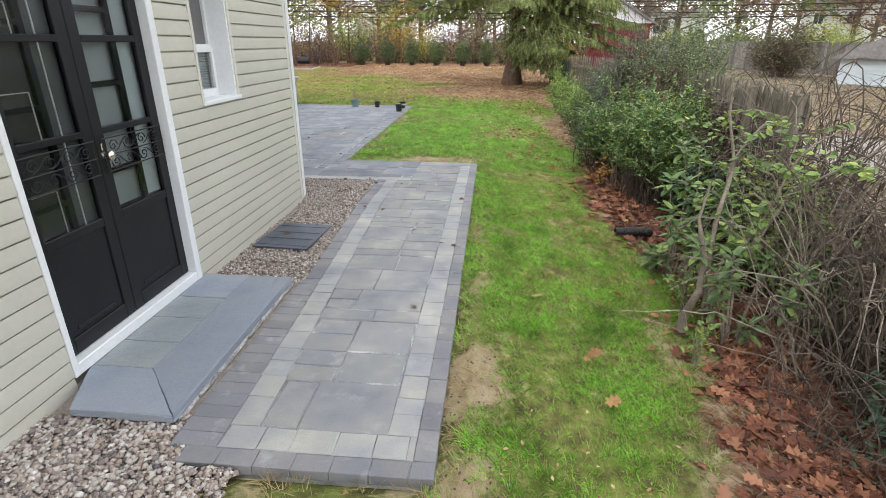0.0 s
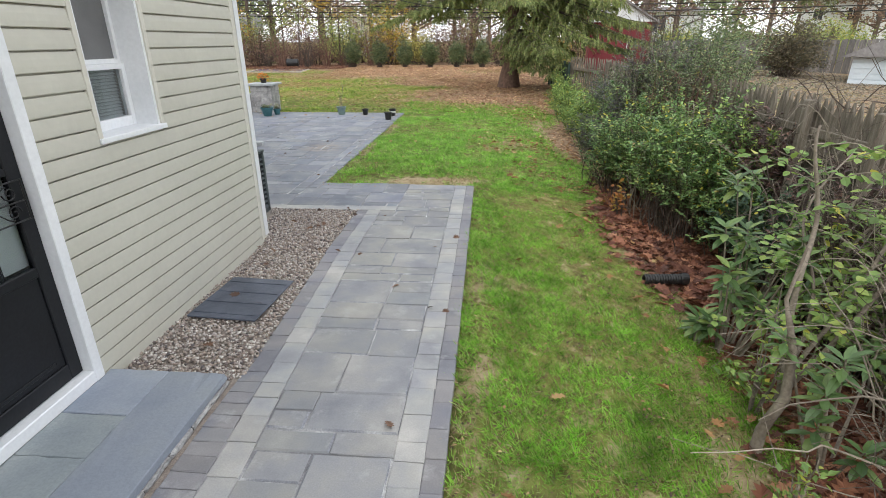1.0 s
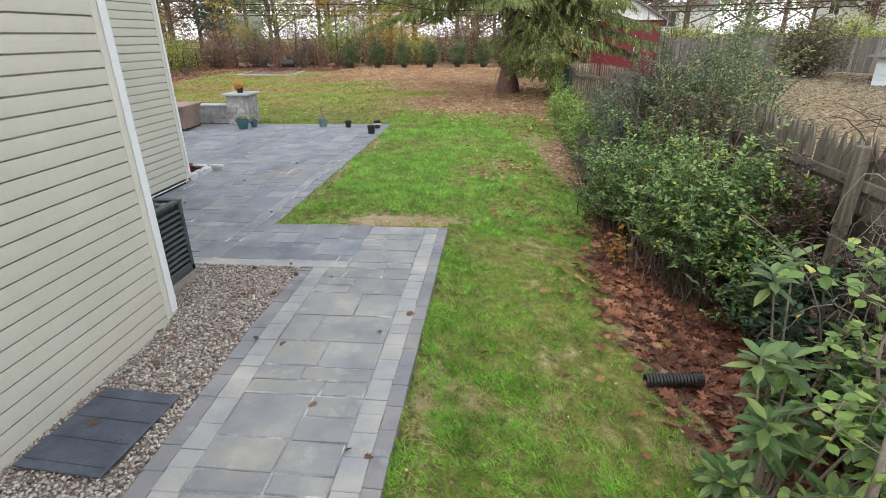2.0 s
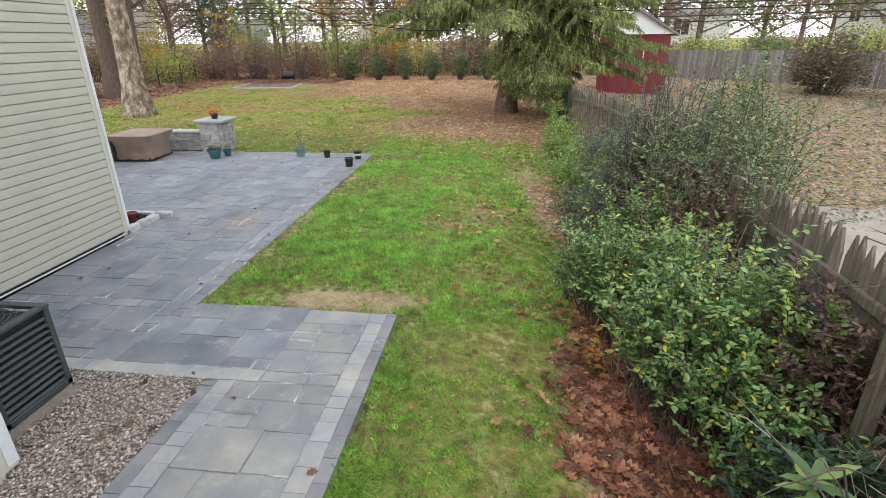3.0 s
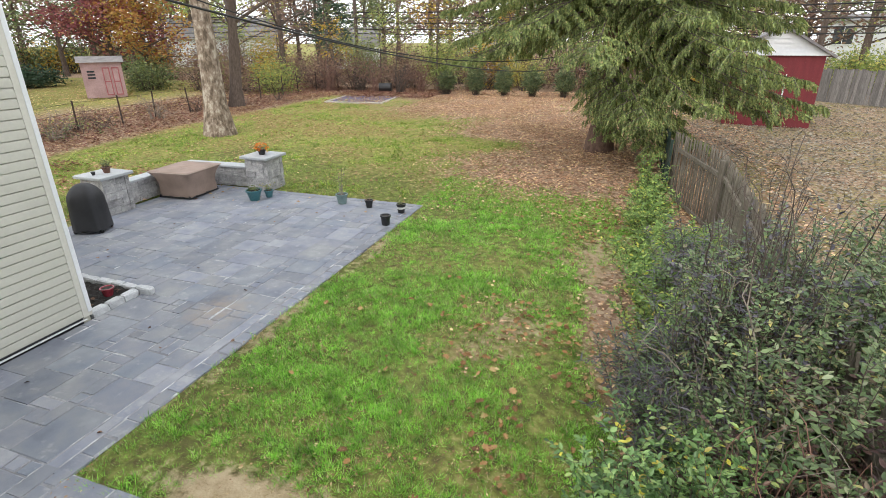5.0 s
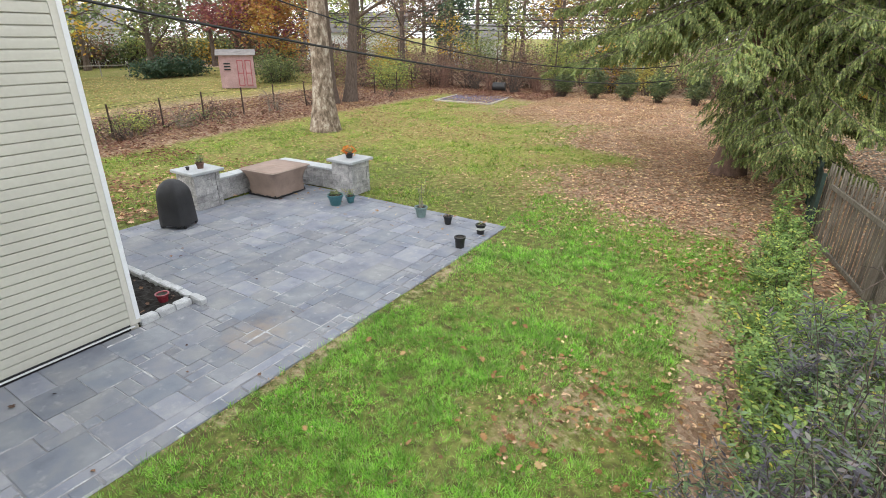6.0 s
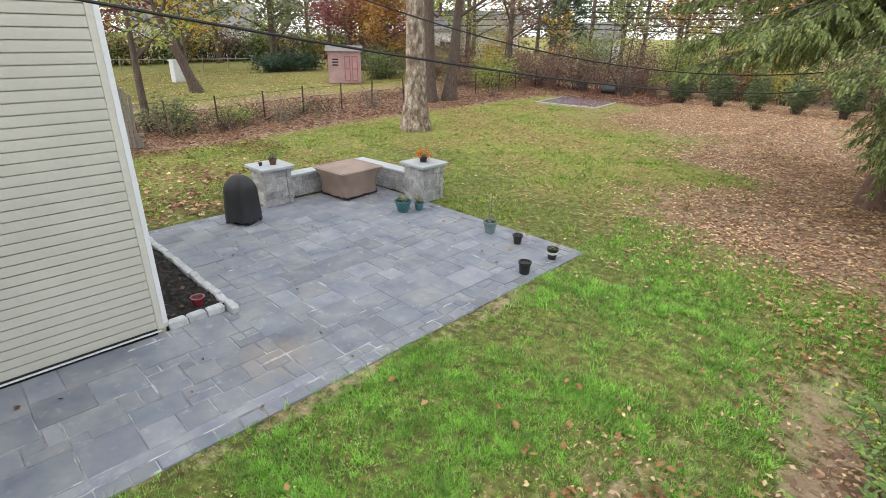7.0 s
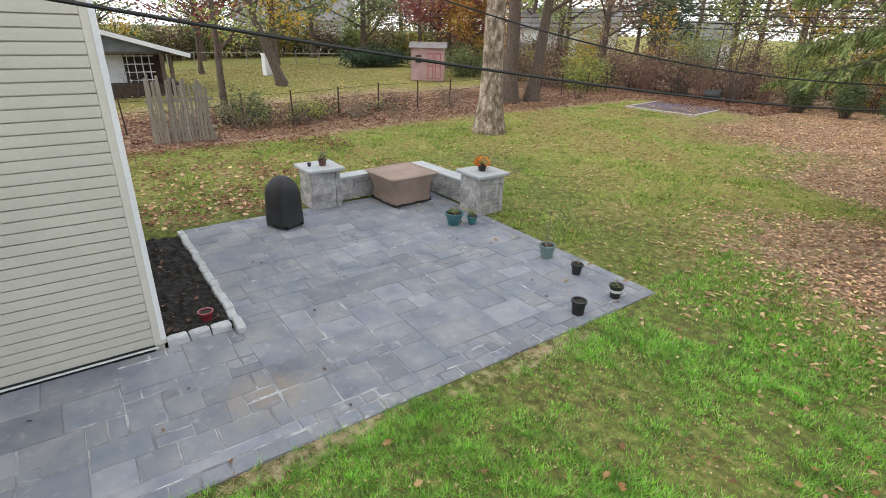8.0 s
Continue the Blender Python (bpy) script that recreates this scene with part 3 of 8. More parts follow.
SPRAY = ([(0, 0, 0), (0.09, 0.35, 0.0), (0, 1, -0.05), (-0.09, 0.35, 0.0)], [(0, 1, 2), (0, 2, 3)])
_oak = [(0.0, 0.0), (0.1, 0.14), (0.3, 0.2), (0.16, 0.34), (0.4, 0.5), (0.18, 0.58), (0.3, 0.78), (0.1, 0.8), (0.0, 1.0)]
_rim = [(x, y, 0.10 * abs(x) + 0.05 * math.sin(y * 6)) for x, y in _oak] + [(-x, y, 0.13 * abs(x) + 0.05 * math.sin(y * 5)) for x, y in _oak[-2:0:-1]]
OAK = (_rim + [(0, 0.5, -0.02)], [(i, (i + 1) % len(_rim), len(_rim)) for i in range(len(_rim))])
_fv, _ff = [], []
for _k in range(5):
    _a = len(_fv)
    _w = 0.13 * (1 - 0.1 * _k)
    _fv += [(0, _k / 5.6, 0), (_w, _k / 5.6 + 0.15, 0.03), (0, _k / 5.6 + 0.28, 0), (-_w, _k / 5.6 + 0.15, 0.03)]
    _ff += [(_a, _a + 1, _a + 2), (_a, _a + 2, _a + 3)]
TASSEL = ([(0, 0, 0), (0.14, 0.2, 0.03), (0, 0.42, 0), (-0.14, 0.2, 0.03), (0, 0.32, 0), (0.12, 0.55, 0.03), (0, 1, 0), (-0.12, 0.55, 0.03)], [(0, 1, 2), (0, 2, 3), (4, 5, 6), (4, 6, 7)])
FRINGE = (_fv, _ff)                                 # a needled twig with a toothed outline
OVAL = ([(0, 0, 0), (0.24, 0.35, 0.05), (0.21, 0.7, 0.03), (0, 1, -0.06), (-0.21, 0.7, 0.03), (-0.24, 0.35, 0.05)], [(0, 1, 2), (0, 2, 3), (0, 3, 4), (0, 4, 5)])
NARROW = ([(0, 0, 0), (0.1, 0.4, 0.04), (0, 1, -0.06), (-0.1, 0.4, 0.04)], [(0, 1, 2), (0, 2, 3)])
SLIVER = ([(-0.5, 0, 0), (0.5, 0, 0), (0, 0.3, 1.0)], [(0, 1, 2)])
BLADE = ([(-0.5, 0, 0), (0.5, 0, 0), (0.2, 0.1, 0.6), (0, 0.35, 1.0)], [(0, 1, 2), (0, 2, 3)])


def rand_dirs(n, rng, zmin=-1.0, zmax=1.0):
    a, z = rng.uniform(0, 2 * np.pi, n), rng.uniform(zmin, zmax, n)
    r = np.sqrt(np.maximum(0, 1 - z * z))
    return np.stack([r * np.cos(a), r * np.sin(a), z], 1)


def smooth(a, b, x):
    t = np.clip((np.asarray(x, float) - a) / (b - a), 0, 1)
    return t * t * (3 - 2 * t)


def bell(x, y, cx, cy, rx, ry):
    return np.exp(-(((x - cx) / rx) ** 2 + ((y - cy) / ry) ** 2))


# ---- the lie of the land ----
WALK_X0, WALK_X1, WALK_Y0, WALK_Y1 = -1.25, 0.05, 1.5, 8.26
PATIO_X0, PATIO_X1, PATIO_Y0, PATIO_Y1 = -8.3, -2.2, 7.0, 16.3
HX, HY = -2.13, 5.91        # near wing of the house: east face and north corner
KX, KY = -4.5, 10.26        # rear wing


def vnoise(x, y, seed=0.0):
    """Smooth value noise from 0 to 1."""
    xi, yi = np.floor(x), np.floor(y)
    fx, fy = x - xi, y - yi
    fx, fy = fx * fx * (3 - 2 * fx), fy * fy * (3 - 2 * fy)

    def h(a, b):
        v = np.sin(a * 127.1 + b * 311.7 + seed * 74.7) * 43758.5453
        return v - np.floor(v)
    return (h(xi, yi) * (1 - fx) + h(xi + 1, yi) * fx) * (1 - fy) + (h(xi, yi + 1) * (1 - fx) + h(xi + 1, yi + 1) * fx) * fy


def fbm(x, y, seed=0.0):
    return (vnoise(x, y, seed) + 0.55 * vnoise(x * 2.1, y * 2.1, seed + 3) + 0.3 * vnoise(x * 4.3, y * 4.3, seed + 7) + 0.2 * vnoise(x * 9.1, y * 9.1, seed + 9)) / 2.05


def land(x, y):
    """Height of the ground."""
    x, y = np.asarray(x, float), np.asarray(y, float)
    east = np.clip((x - 0.15) / 2.0, 0, 1.3)
    z = -0.03 - 0.25 * east * (1 - smooth(9, 20, y))
    z = z + 0.2 * smooth(15, 23, y) + 0.12 * smooth(23, 36, y)
    z = z + 0.35 * smooth(-16, -27, x) * smooth(5, 20, y)
    return z


def paved(x, y, grow=0.0):
    a = (x > WALK_X0 - grow) & (x < WALK_X1 + grow) & (y > WALK_Y0 - grow) & (y < WALK_Y1 + grow)
    b = (x > PATIO_X0 - grow) & (x < PATIO_X1 + grow) & (y > PATIO_Y0 - grow) & (y < PATIO_Y1 + grow)
    c = (x > -9) & (x < WALK_X1) & (y > -8) & (y < 8.0) & (x < WALK_X0 + grow)
    return a | b | c


def litter_w(x, y):
    w = smooth(1.55, 2.3, x + 0.25 * np.sin(y * 1.1) + 0.12 * smooth(8.5, 11, y) + 0.3 * smooth(3.6, 2.2, y)) * (1 - smooth(40, 60, y)) * (1 - smooth(3.5, 4.3, x))
    spruce = bell(x, y, 0.6, 25.5, 5.2, 7.5) * 1.35
    spruce = np.maximum(spruce, 0.95 * bell(x, y, 0.3, 19.2, 3.3, 1.9))
    spruce = np.maximum(spruce, 1.1 * bell(x, y, -4.5, 31.5, 6.0, 4.2))
    green_tongue = bell(x, y, -3.0, 22.6, 2.6, 1.0)
    w = np.maximum(w, spruce - 0.9 * green_tongue)
    w = np.maximum(w, 0.3 * smooth(-19, -22, x) + 0 * y)
    w = np.maximum(w, 1.1 * smooth(-14.6, -16.4, x) * (1 - smooth(-20, -24, x)))
    w = np.maximum(w, 0.36 * bell(x, y, -10.5, 12.5, 4.5, 2.6))
    w = np.maximum(w, 1.0 * bell(x, y, -12.6, 36.6, 4.2, 2.6))
    w = np.maximum(w, 1.0 * smooth(37.5, 40, y) * (1 - smooth(46, 49, y)))
    w = np.maximum(w, 1.0 * smooth(32.5, 35, y) * (1 - smooth(46, 49, y)) * smooth(-12.5, -9.5, x) * (1 - smooth(4, 7, x)))
    w = np.maximum(w, 0.46 * bell(x, y, 0.5, 11.9, 0.55, 1.4))
    w = np.maximum(w, 0.45 * bell(x, y, 1.2, 14.6, 0.7, 1.5))
    w = np.maximum(w, 0.62 * smooth(4.0, 5.0, x) * (1 - smooth(36, 48, y)))
    return np.clip(w, 0, 1.2)


def bare_w(x, y):
    w = 1.05 * bell(x, y, 0.19, 2.3, 0.2, 1.9)
    w = np.maximum(w, 0.42 * smooth(0.48, 0.66, fbm(x * 4.2, y * 4.2, 21.0)) * (1 - smooth(5.5, 7.5, y)))
    w = np.maximum(w, 0.62 * bell(x, y, 0.17, 4.6, 0.12, 1.4))
    w = np.maximum(w, 0.9 * smooth(1.5, 1.35, y) * (1 - smooth(0.1, 0.7, x)) * smooth(0.4, 1.0, y))
    w = np.maximum(w, 1.25 * bell(x, y, -0.55, 8.52, 0.95, 0.3))
    w = np.maximum(w, 0.7 * bell(x, y, 0.15, 8.15, 0.16, 0.35))
    w = np.maximum(w, 0.85 * bell(x, y, -2.1, 10.6, 0.14, 2.0))
    w = np.maximum(w, 0.75 * bell(x, y, -2.08, 13.6, 0.14, 1.8))
    w = np.maximum(w, 0.66 * bell(x, y, 1.6, 14.6, 0.4, 1.7))
    w = np.maximum(w, 0.5 * bell(x, y, 0.9, 12.3, 0.5, 1.2))
    w = np.maximum(w, 0.42 * bell(x, y, 1.1, 5.5, 0.5, 3.5))
    w = np.maximum(w, 0.6 * bell(x, y, 1.62, 3.3, 0.28, 2.2))
    return w * (1 - (1 - smooth(6, 8, y)) * (1 - np.clip(0.35 + 1.1 * smooth(0.38, 0.6, fbm(x * 2.4, y * 2.4, 2.0)), 0, 1.2)))


def dry_w(x, y):
    w = 0.28 + 0.5 * smooth(16.5, 20, y + 0.35 * (x + 2)) + 0.25 * bell(x, y, 1.1, 6, 0.9, 5)
    w = w + 0.3 * smooth(-9, -12, x) + 0.5 * smooth(3, 5, x)
    return np.clip(w, 0, 0.9)


def axis_steps(edges):
    out = []
    for a, b, s in edges:
        out += list(np.arange(a, b, s))
    return np.array(out + [edges[-1][1]])


gx = axis_steps([(-420, -60, 40), (-60, -20, 4), (-20, -9, 0.5), (-9, 4, 0.2), (4, 14, 0.5), (14, 60, 4), (60, 420, 40)])
gy = axis_steps([(-300, -20, 40), (-20, -2, 2), (-2, 18, 0.2), (18, 45, 0.5), (45, 90, 4), (90, 610, 40)])
GX, GY = np.meshgrid(gx, gy, indexing="ij")
GZ = land(GX, GY)
bumps = np.array([noise.noise(Vector((x * 1.3, y * 1.3, 0.0))) for x, y in zip(GX.ravel(), GY.ravel())]).reshape(GX.shape)
near_mask = (np.abs(GX) < 30) & (GY < 60)
GZ = GZ + np.where(near_mask, 0.018 * bumps, 0)
GZ = np.where(paved(GX, GY, -0.02), -0.14, GZ)
ni, nj = GX.shape
idx = np.arange(ni * nj).reshape(ni, nj)
quads = np.stack([idx[:-1, :-1].ravel(), idx[1:, :-1].ravel(), idx[1:, 1:].ravel(), idx[:-1, 1:].ravel()], 1)
gme = np_mesh("ground", np.stack([GX.ravel(), GY.ravel(), GZ.ravel()], 1), quads, GROUND, True)
for attr, fn in (("litter", litter_w), ("bare", bare_w), ("dry", dry_w)):
    a = gme.attributes.new(attr, 'FLOAT', 'POINT')
    a.data.foreach_set("value", fn(GX, GY).ravel().astype(np.float32))
ground = tagged(new("ground", gme), "autumn back yard of green lawn, sandy bare soil and brown leaf litter", "ground", kind="structure")


# ---- the house ----
house = thing("house", "beige vinyl-sided house with an L-shaped back", "house")
DY0, DY1, DZ0, DZ1 = 2.0, 3.36, 0.0, 2.3      # door opening
WY0, WY1, WZ0, WZ1 = 3.88, 4.48, 1.425, 2.5    # window opening
EAVE = 5.0
T = 0.2
w = part("wall", boxes(
    (HX - T, HX, -8, DY0, -0.14, EAVE), (HX - T, HX, DY0, DY1, DZ1, EAVE), (HX - T, HX, DY0, DY1, -0.14, DZ0 + 0.0),
    (HX - T, HX, DY1, WY0, -0.14, EAVE), (HX - T, HX, WY0, WY1, -0.14, WZ0), (HX - T, HX, WY0, WY1, WZ1, EAVE),
    (HX - T, HX, WY1, HY, -0.14, EAVE), (KX, HX - T, HY - T, HY, -0.14, EAVE)), VINYL, house)
w2 = part("wall", boxes((KX - T, KX, HY - T, KY, -0.14, EAVE + 1.2), (-9.0, KX - T, KY - T, KY, -0.14, EAVE + 1.2), (-9.0, -8.8, -8, KY - T, -0.14, EAVE), (-8.8, HX - T, -8, -7.8, -0.14, EAVE)), VINYL, house)
part("floor", boxes((-8.8, HX - T, -7.8, HY - T, -0.1, 0.1)), INNER, house)
part("partition", boxes((-4.4, -4.3, -7.8, HY - T, 0.1, 2.5), (-4.3, HX - T, -7.8, HY - T, 2.5, 2.6)), INNER, house)


def hip_roof(x0, x1, y0, y1, z, rise, over=0.35):
    bm = bmesh.new()
    x0, x1, y0, y1 = x0 - over, x1 + over, y0 - over, y1 + over
    cx = (x0 + x1) / 2
    h = (x1 - x0) / 2
    ys = [y0 + min(h, (y1 - y0) / 2 - 0.1), y1 - min(h, (y1 - y0) / 2 - 0.1)]
    lo = [bm.verts.new((a, b, z - 0.14)) for a, b in ((x0, y0), (x1, y0), (x1, y1), (x0, y1))]
    up = [bm.verts.new((a, b, z)) for a, b in ((x0, y0), (x1, y0), (x1, y1), (x0, y1))]
    r = [bm.verts.new((cx, b, z + rise)) for b in ys]
    bm.faces.new(lo[::-1])
    for i in range(4):
        bm.faces.new((lo[i], lo[(i + 1) % 4], up[(i + 1) % 4], up[i]))
    bm.faces.new((up[0], up[1], r[0]))
    bm.faces.new((up[1], up[2], r[1], r[0]))
    bm.faces.new((up[2], up[3], r[1]))
    bm.faces.new((up[3], up[0], r[0], r[1]))
    return bm


part("roof", hip_roof(-9.0, HX, -8, HY, EAVE + 0.14, 1.9), ROOFM, house, "dark asphalt shingle roof")
part("roof", hip_roof(-9.0, KX, HY + 0.7, KY, EAVE + 1.34, 1.6), ROOFM, house, "dark asphalt shingle roof")
# corner posts and foot trims
part("corner_post", boxes((HX - 0.004, HX + 0.034, HY - 0.12, HY + 0.022, 0.03, EAVE), (HX - 0.09, HX - 0.004, HY, HY + 0.022, 0.03, EAVE), bevel=0.004), TRIM_BEIGE, house)
part("corner_post", boxes((KX - 0.004, KX + 0.034, KY - 0.10, KY + 0.022, 0.06, EAVE + 1.2), (KX - 0.10, KX - 0.004, KY, KY + 0.022, 0.06, EAVE + 1.2), bevel=0.004), TRIM_BEIGE, house)
part("corner_edge", boxes((HX + 0.036, HX + 0.044, HY - 0.055, HY + 0.026, 0.06, EAVE), bevel=0.003), WHITE, house, "white edge of the corner post")
part("corner_edge", boxes((KX + 0.036, KX + 0.044, KY - 0.03, KY + 0.026, 0.12, EAVE + 1.2), bevel=0.003), WHITE, house, "white edge of the corner post")
# black strip gives the gap under the siding its shade
part("foundation", boxes((KX + 0.001, KX + 0.006, HY, KY - 0.1, -0.1, 0.08)), BLACKPLASTIC, house, "black strip painted as the shaded gap under the lowest board")
part("foot_trim", boxes((KX + 0.008, KX + 0.046, HY, KY - 0.06, 0.028, 0.036), bevel=0.002), WHITE, house, "loose white strip along the wall's foot")

# doorstep of bluestone: mitred coping round greenish squares
step = thing("doorstep", "low bluestone doorstep with a mitred coping before the black door", "step")
SX, SI, SY0, SY1, STOP = -1.36, -1.72, 1.74, 3.465, 0.062
part("base", boxes((HX + 0.03, SX - 0.03, SY0 + 0.35, SY1 - 0.04, -0.1, 0.008)), DARKBRICK, step)


def slab(corners, z0, z1, parent, mat, name="slab", bevel=0.006):
    """A hand-dressed flat stone over a four-cornered outline, its rim rounded and a little ragged."""
    bm = bmesh.new()
    lo = [bm.verts.new((x, y, z0)) for x, y in corners]
    hi = [bm.verts.new((x, y, z1)) for x, y in corners]
    bm.faces.new(lo[::-1])
    bm.faces.new(hi)
    for i in range(4):
        k = (i + 1) % 4
        bm.faces.new((lo[i], lo[k], hi[k], hi[i]))
    bmesh.ops.subdivide_edges(bm, edges=bm.edges[:], cuts=7, use_grid_fill=True)
    rim = [e for e in bm.edges if len(e.link_faces) == 2 and e.calc_face_angle(0) > 0.6]
    edge = {v for e in rim for v in e.verts}
    r = random.Random(int(corners[0][0] * 100) + int(corners[0][1] * 10))
    for v in bm.verts:
        v.co += Vector((r.uniform(-1, 1), r.uniform(-1, 1), r.uniform(-1, 1))) * (0.003 if v in edge else 0.001)
    bmesh.ops.bevel(bm, geom=[e for e in rim if e.is_valid], offset=bevel, segments=2, affect='EDGES', profile=0.5)
    return part(name, bm, mat, parent, smooth=False)


SW = HX + 0.012
slab(((-1.94, SY0), (SX, SY0), (SI - 0.002, 2.13), (SW, 2.13)), STOP - 0.05, STOP, step, BLUESTONE, "coping", 0.005)
slab(((SX, SY0 + 0.004), (SX, SY1), (SI, SY1), (SI, 2.134)), STOP - 0.05, STOP + 0.001, step, BLUESTONE, "coping", 0.005)
slab(((SW, 3.055), (SI - 0.004, 3.055), (SI - 0.004, SY1), (SW, SY1)), STOP - 0.05, STOP, step, BLUESTONE, "coping")
slab(((SW, 2.134), (SI - 0.004, 2.134), (SI - 0.004, 2.42), (SW, 2.42)), STOP - 0.05, STOP - 0.002, step, BLUEGREEN)
slab(((SW, 2.424), (SI - 0.004, 2.424), (SI - 0.004, 2.735), (SW, 2.735)), STOP - 0.05, STOP - 0.001, step, BLUEGREEN)
slab(((SW, 2.739), (SI - 0.004, 2.739), (SI - 0.004, 3.051), (SW, 3.051)), STOP - 0.05, STOP - 0.002, step, BLUEGREEN)

# ---- the double door ----
door = thing("door_1", "black double storm door with leaded glass and iron scrollwork, closed", "door", kind="structure")
part("frame", boxes((HX - 0.14, HX + 0.036, DY0 - 0.012, DY0 + 0.028, 0.065, DZ1), (HX - 0.14, HX + 0.038, DY1 - 0.035, DY1 + 0.035, 0.065, DZ1), (HX - 0.14, HX + 0.038, DY0 - 0.012, DY1 + 0.035, DZ1, DZ1 + 0.09), bevel=0.004), WHITE, door, "white painted door surround")
part("sill", boxes((HX - 0.14, HX + 0.034, DY0 - 0.01, DY1 + 0.03, 0.063, 0.14), bevel=0.006), WHITE, door, "white painted threshold")
DX = HX - 0.03
LEAVES = ((DY0 + 0.03, 2.657), (2.663, DY1 - 0.037))
for k, (a, b) in enumerate(LEAVES):
    st, zt = 0.085, DZ1 - 0.01
    z0_ = 0.145
    leaf = part("door_leaf", boxes((DX - 0.04, DX, a, a + st, z0_, zt), (DX - 0.04, DX, b - st, b, z0_, zt), (DX - 0.04, DX, a + st, b - st, z0_, z0_ + 0.1),
                                   (DX - 0.04, DX, a + st, b - st, 0.80, 0.855), (DX - 0.04, DX, a + st, b - st, 1.352, 1.39), (DX - 0.04, DX, a + st, b - st, 1.885, 1.925), (DX - 0.04, DX, a + st, b - st, zt - 0.08, zt), bevel=0.004), BLACK, door)
    part("kick_panel", boxes((DX - 0.03, DX - 0.012, a + st, b - st, z0_ + 0.1, 0.80), (DX - 0.012, DX - 0.007, a + st + 0.06, b - st - 0.06, z0_ + 0.13, z0_ + 0.155), bevel=0.004), BLACK, leaf)
    for z0, z1 in ((0.855, 1.352), (1.39, 1.885), (1.925, zt - 0.08)):
        part("pane", boxes((DX - 0.024, DX - 0.018, a + st, b - st, z0, z1)), GLASS, leaf, "dark reflecting glass pane")
        zc = z0 + (z1 - z0) * 0.5
        if k == 0:
            part("came", boxes((DX - 0.018, DX - 0.012, 2.44, 2.447, z0, z1), (DX - 0.018, DX - 0.012, 2.3, 2.304, z0, zc), (DX - 0.018, DX - 0.012, a + st, 2.3, zc, zc + 0.004)), CAME, leaf, "pale leaded strip on the glass")
            part("glazing_bar", boxes((DX - 0.05, DX - 0.026, 2.36, 2.4, z0, z1), (DX - 0.05, DX - 0.026, a + st, 2.36, zc - 0.1, zc - 0.07)), BLACK, leaf)
        else:
            part("glazing_bar", boxes((DX - 0.05, DX - 0.026, 3.03, 3.075, z0, z1), (DX - 0.05, DX - 0.026, a + st, 3.03, zc - 0.015, zc + 0.02)), BLACK, leaf)
    if k:
        # curtain grey carries the reflection the panes lack
        part("blind", boxes((DX - 0.064, DX - 0.054, 3.06, b - st + 0.02, 0.86, zt - 0.1)), FROST, leaf, "pale interior blind behind the glass")
        part("curtain", boxes((DX - 0.08, DX - 0.07, a + st - 0.02, 3.06, 0.86, zt - 0.1)), INNERCLOTH, leaf, "grey curtain behind the glass, its tone standing in for the reflection")
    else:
        # both sheets are added: dull reflection on one, room darkness on the other
        part("curtain", boxes((DX - 0.066, DX - 0.056, 2.381, b - 0.01, 0.8, zt - 0.02)), DARKCLOTH, leaf, "grey curtain behind the glass, its tone standing in for the reflection")
        part("inner_panel", boxes((DX - 0.066, DX - 0.056, a + 0.01, 2.379, 0.8, zt - 0.02)), DIMROOM, leaf, "added dark sheet behind the glass for the unlit room")
    # scrollwork
    paths = []
    y0, y1 = a + 0.03, b - 0.03
    for zz in (1.12, 1.22, 1.325):
        paths.append((np.array([(DX + 0.018, y0, zz), (DX + 0.018, (y0 + y1) / 2, zz), (DX + 0.018, y1, zz)]), [0.0045] * 3))
    for row, zz in enumerate((1.17, 1.272)):
        for q in range(4):
            cy = y0 + 0.09 + q * (y1 - y0 - 0.18) / 3
            th = np.linspace(0, 2.6 * math.pi, 16)
            rr = 0.042 * (1 - th / (3.2 * math.pi))
            sgn = 1 if (q + row) % 2 else -1
            paths.append((np.stack([np.full(16, DX + 0.018), cy + sgn * rr * np.cos(th), zz + sgn * rr * np.sin(th) * 0.95], 1), [0.004] * 16))
        for q in range(3):
            cy = y0 + 0.09 + (q + 0.5) * (y1 - y0 - 0.18) / 3
            u = np.linspace(-1, 1, 9)
            paths.append((np.stack([np.full(9, DX + 0.018), cy + 0.06 * u, zz + (1 if row else -1) * 0.035 * np.sin(u * 1.6)], 1), [0.0035] * 9))
    for yy in (y0 + 0.008, y1 - 0.008):
        paths.append((np.array([(DX + 0.018, yy, 1.12), (DX + 0.018, yy, 1.325)]), [0.005] * 2))
        paths.append((np.array([(DX - 0.005, yy, 1.22), (DX + 0.018, yy, 1.22)]), [0.005] * 2))
    V, F = tubes(paths, 6)
    npart("scrollwork", V, F, IRON, leaf, "black wrought-iron scroll grille")
leaf = door.children[-1]
hv, hf = tubes([(np.array([(DX + q, 2.702, 1.225) for q in (0.0, 0.012, 0.03, 0.036, 0.046, 0.058, 0.066, 0.07)]), [0.024, 0.022, 0.01, 0.02, 0.029, 0.03, 0.022, 0.004])], 14)
npart("knob", hv, hf, BRASS, leaf, "pale worn metal knob", True)
part("lock_plate", boxes((DX, DX + 0.012, 2.69, 2.714, 1.255, 1.3), bevel=0.004), BRASS, leaf)

# ---- the window ----
win = thing("window_1", "white double-hung window set deep in the wall, blind half lowered", "window", kind="structure")
FX = HX - 0.165
part("reveal", boxes((HX - 0.2, HX + 0.022, WY0 + 0.0, WY0 + 0.022, WZ0, WZ1), (HX - 0.2, HX + 0.022, WY1 - 0.022, WY1, WZ0, WZ1), (HX - 0.2, HX + 0.022, WY0 + 0.022, WY1 - 0.022, WZ1 - 0.022, WZ1)), WHITE, win, "deep white reveal")
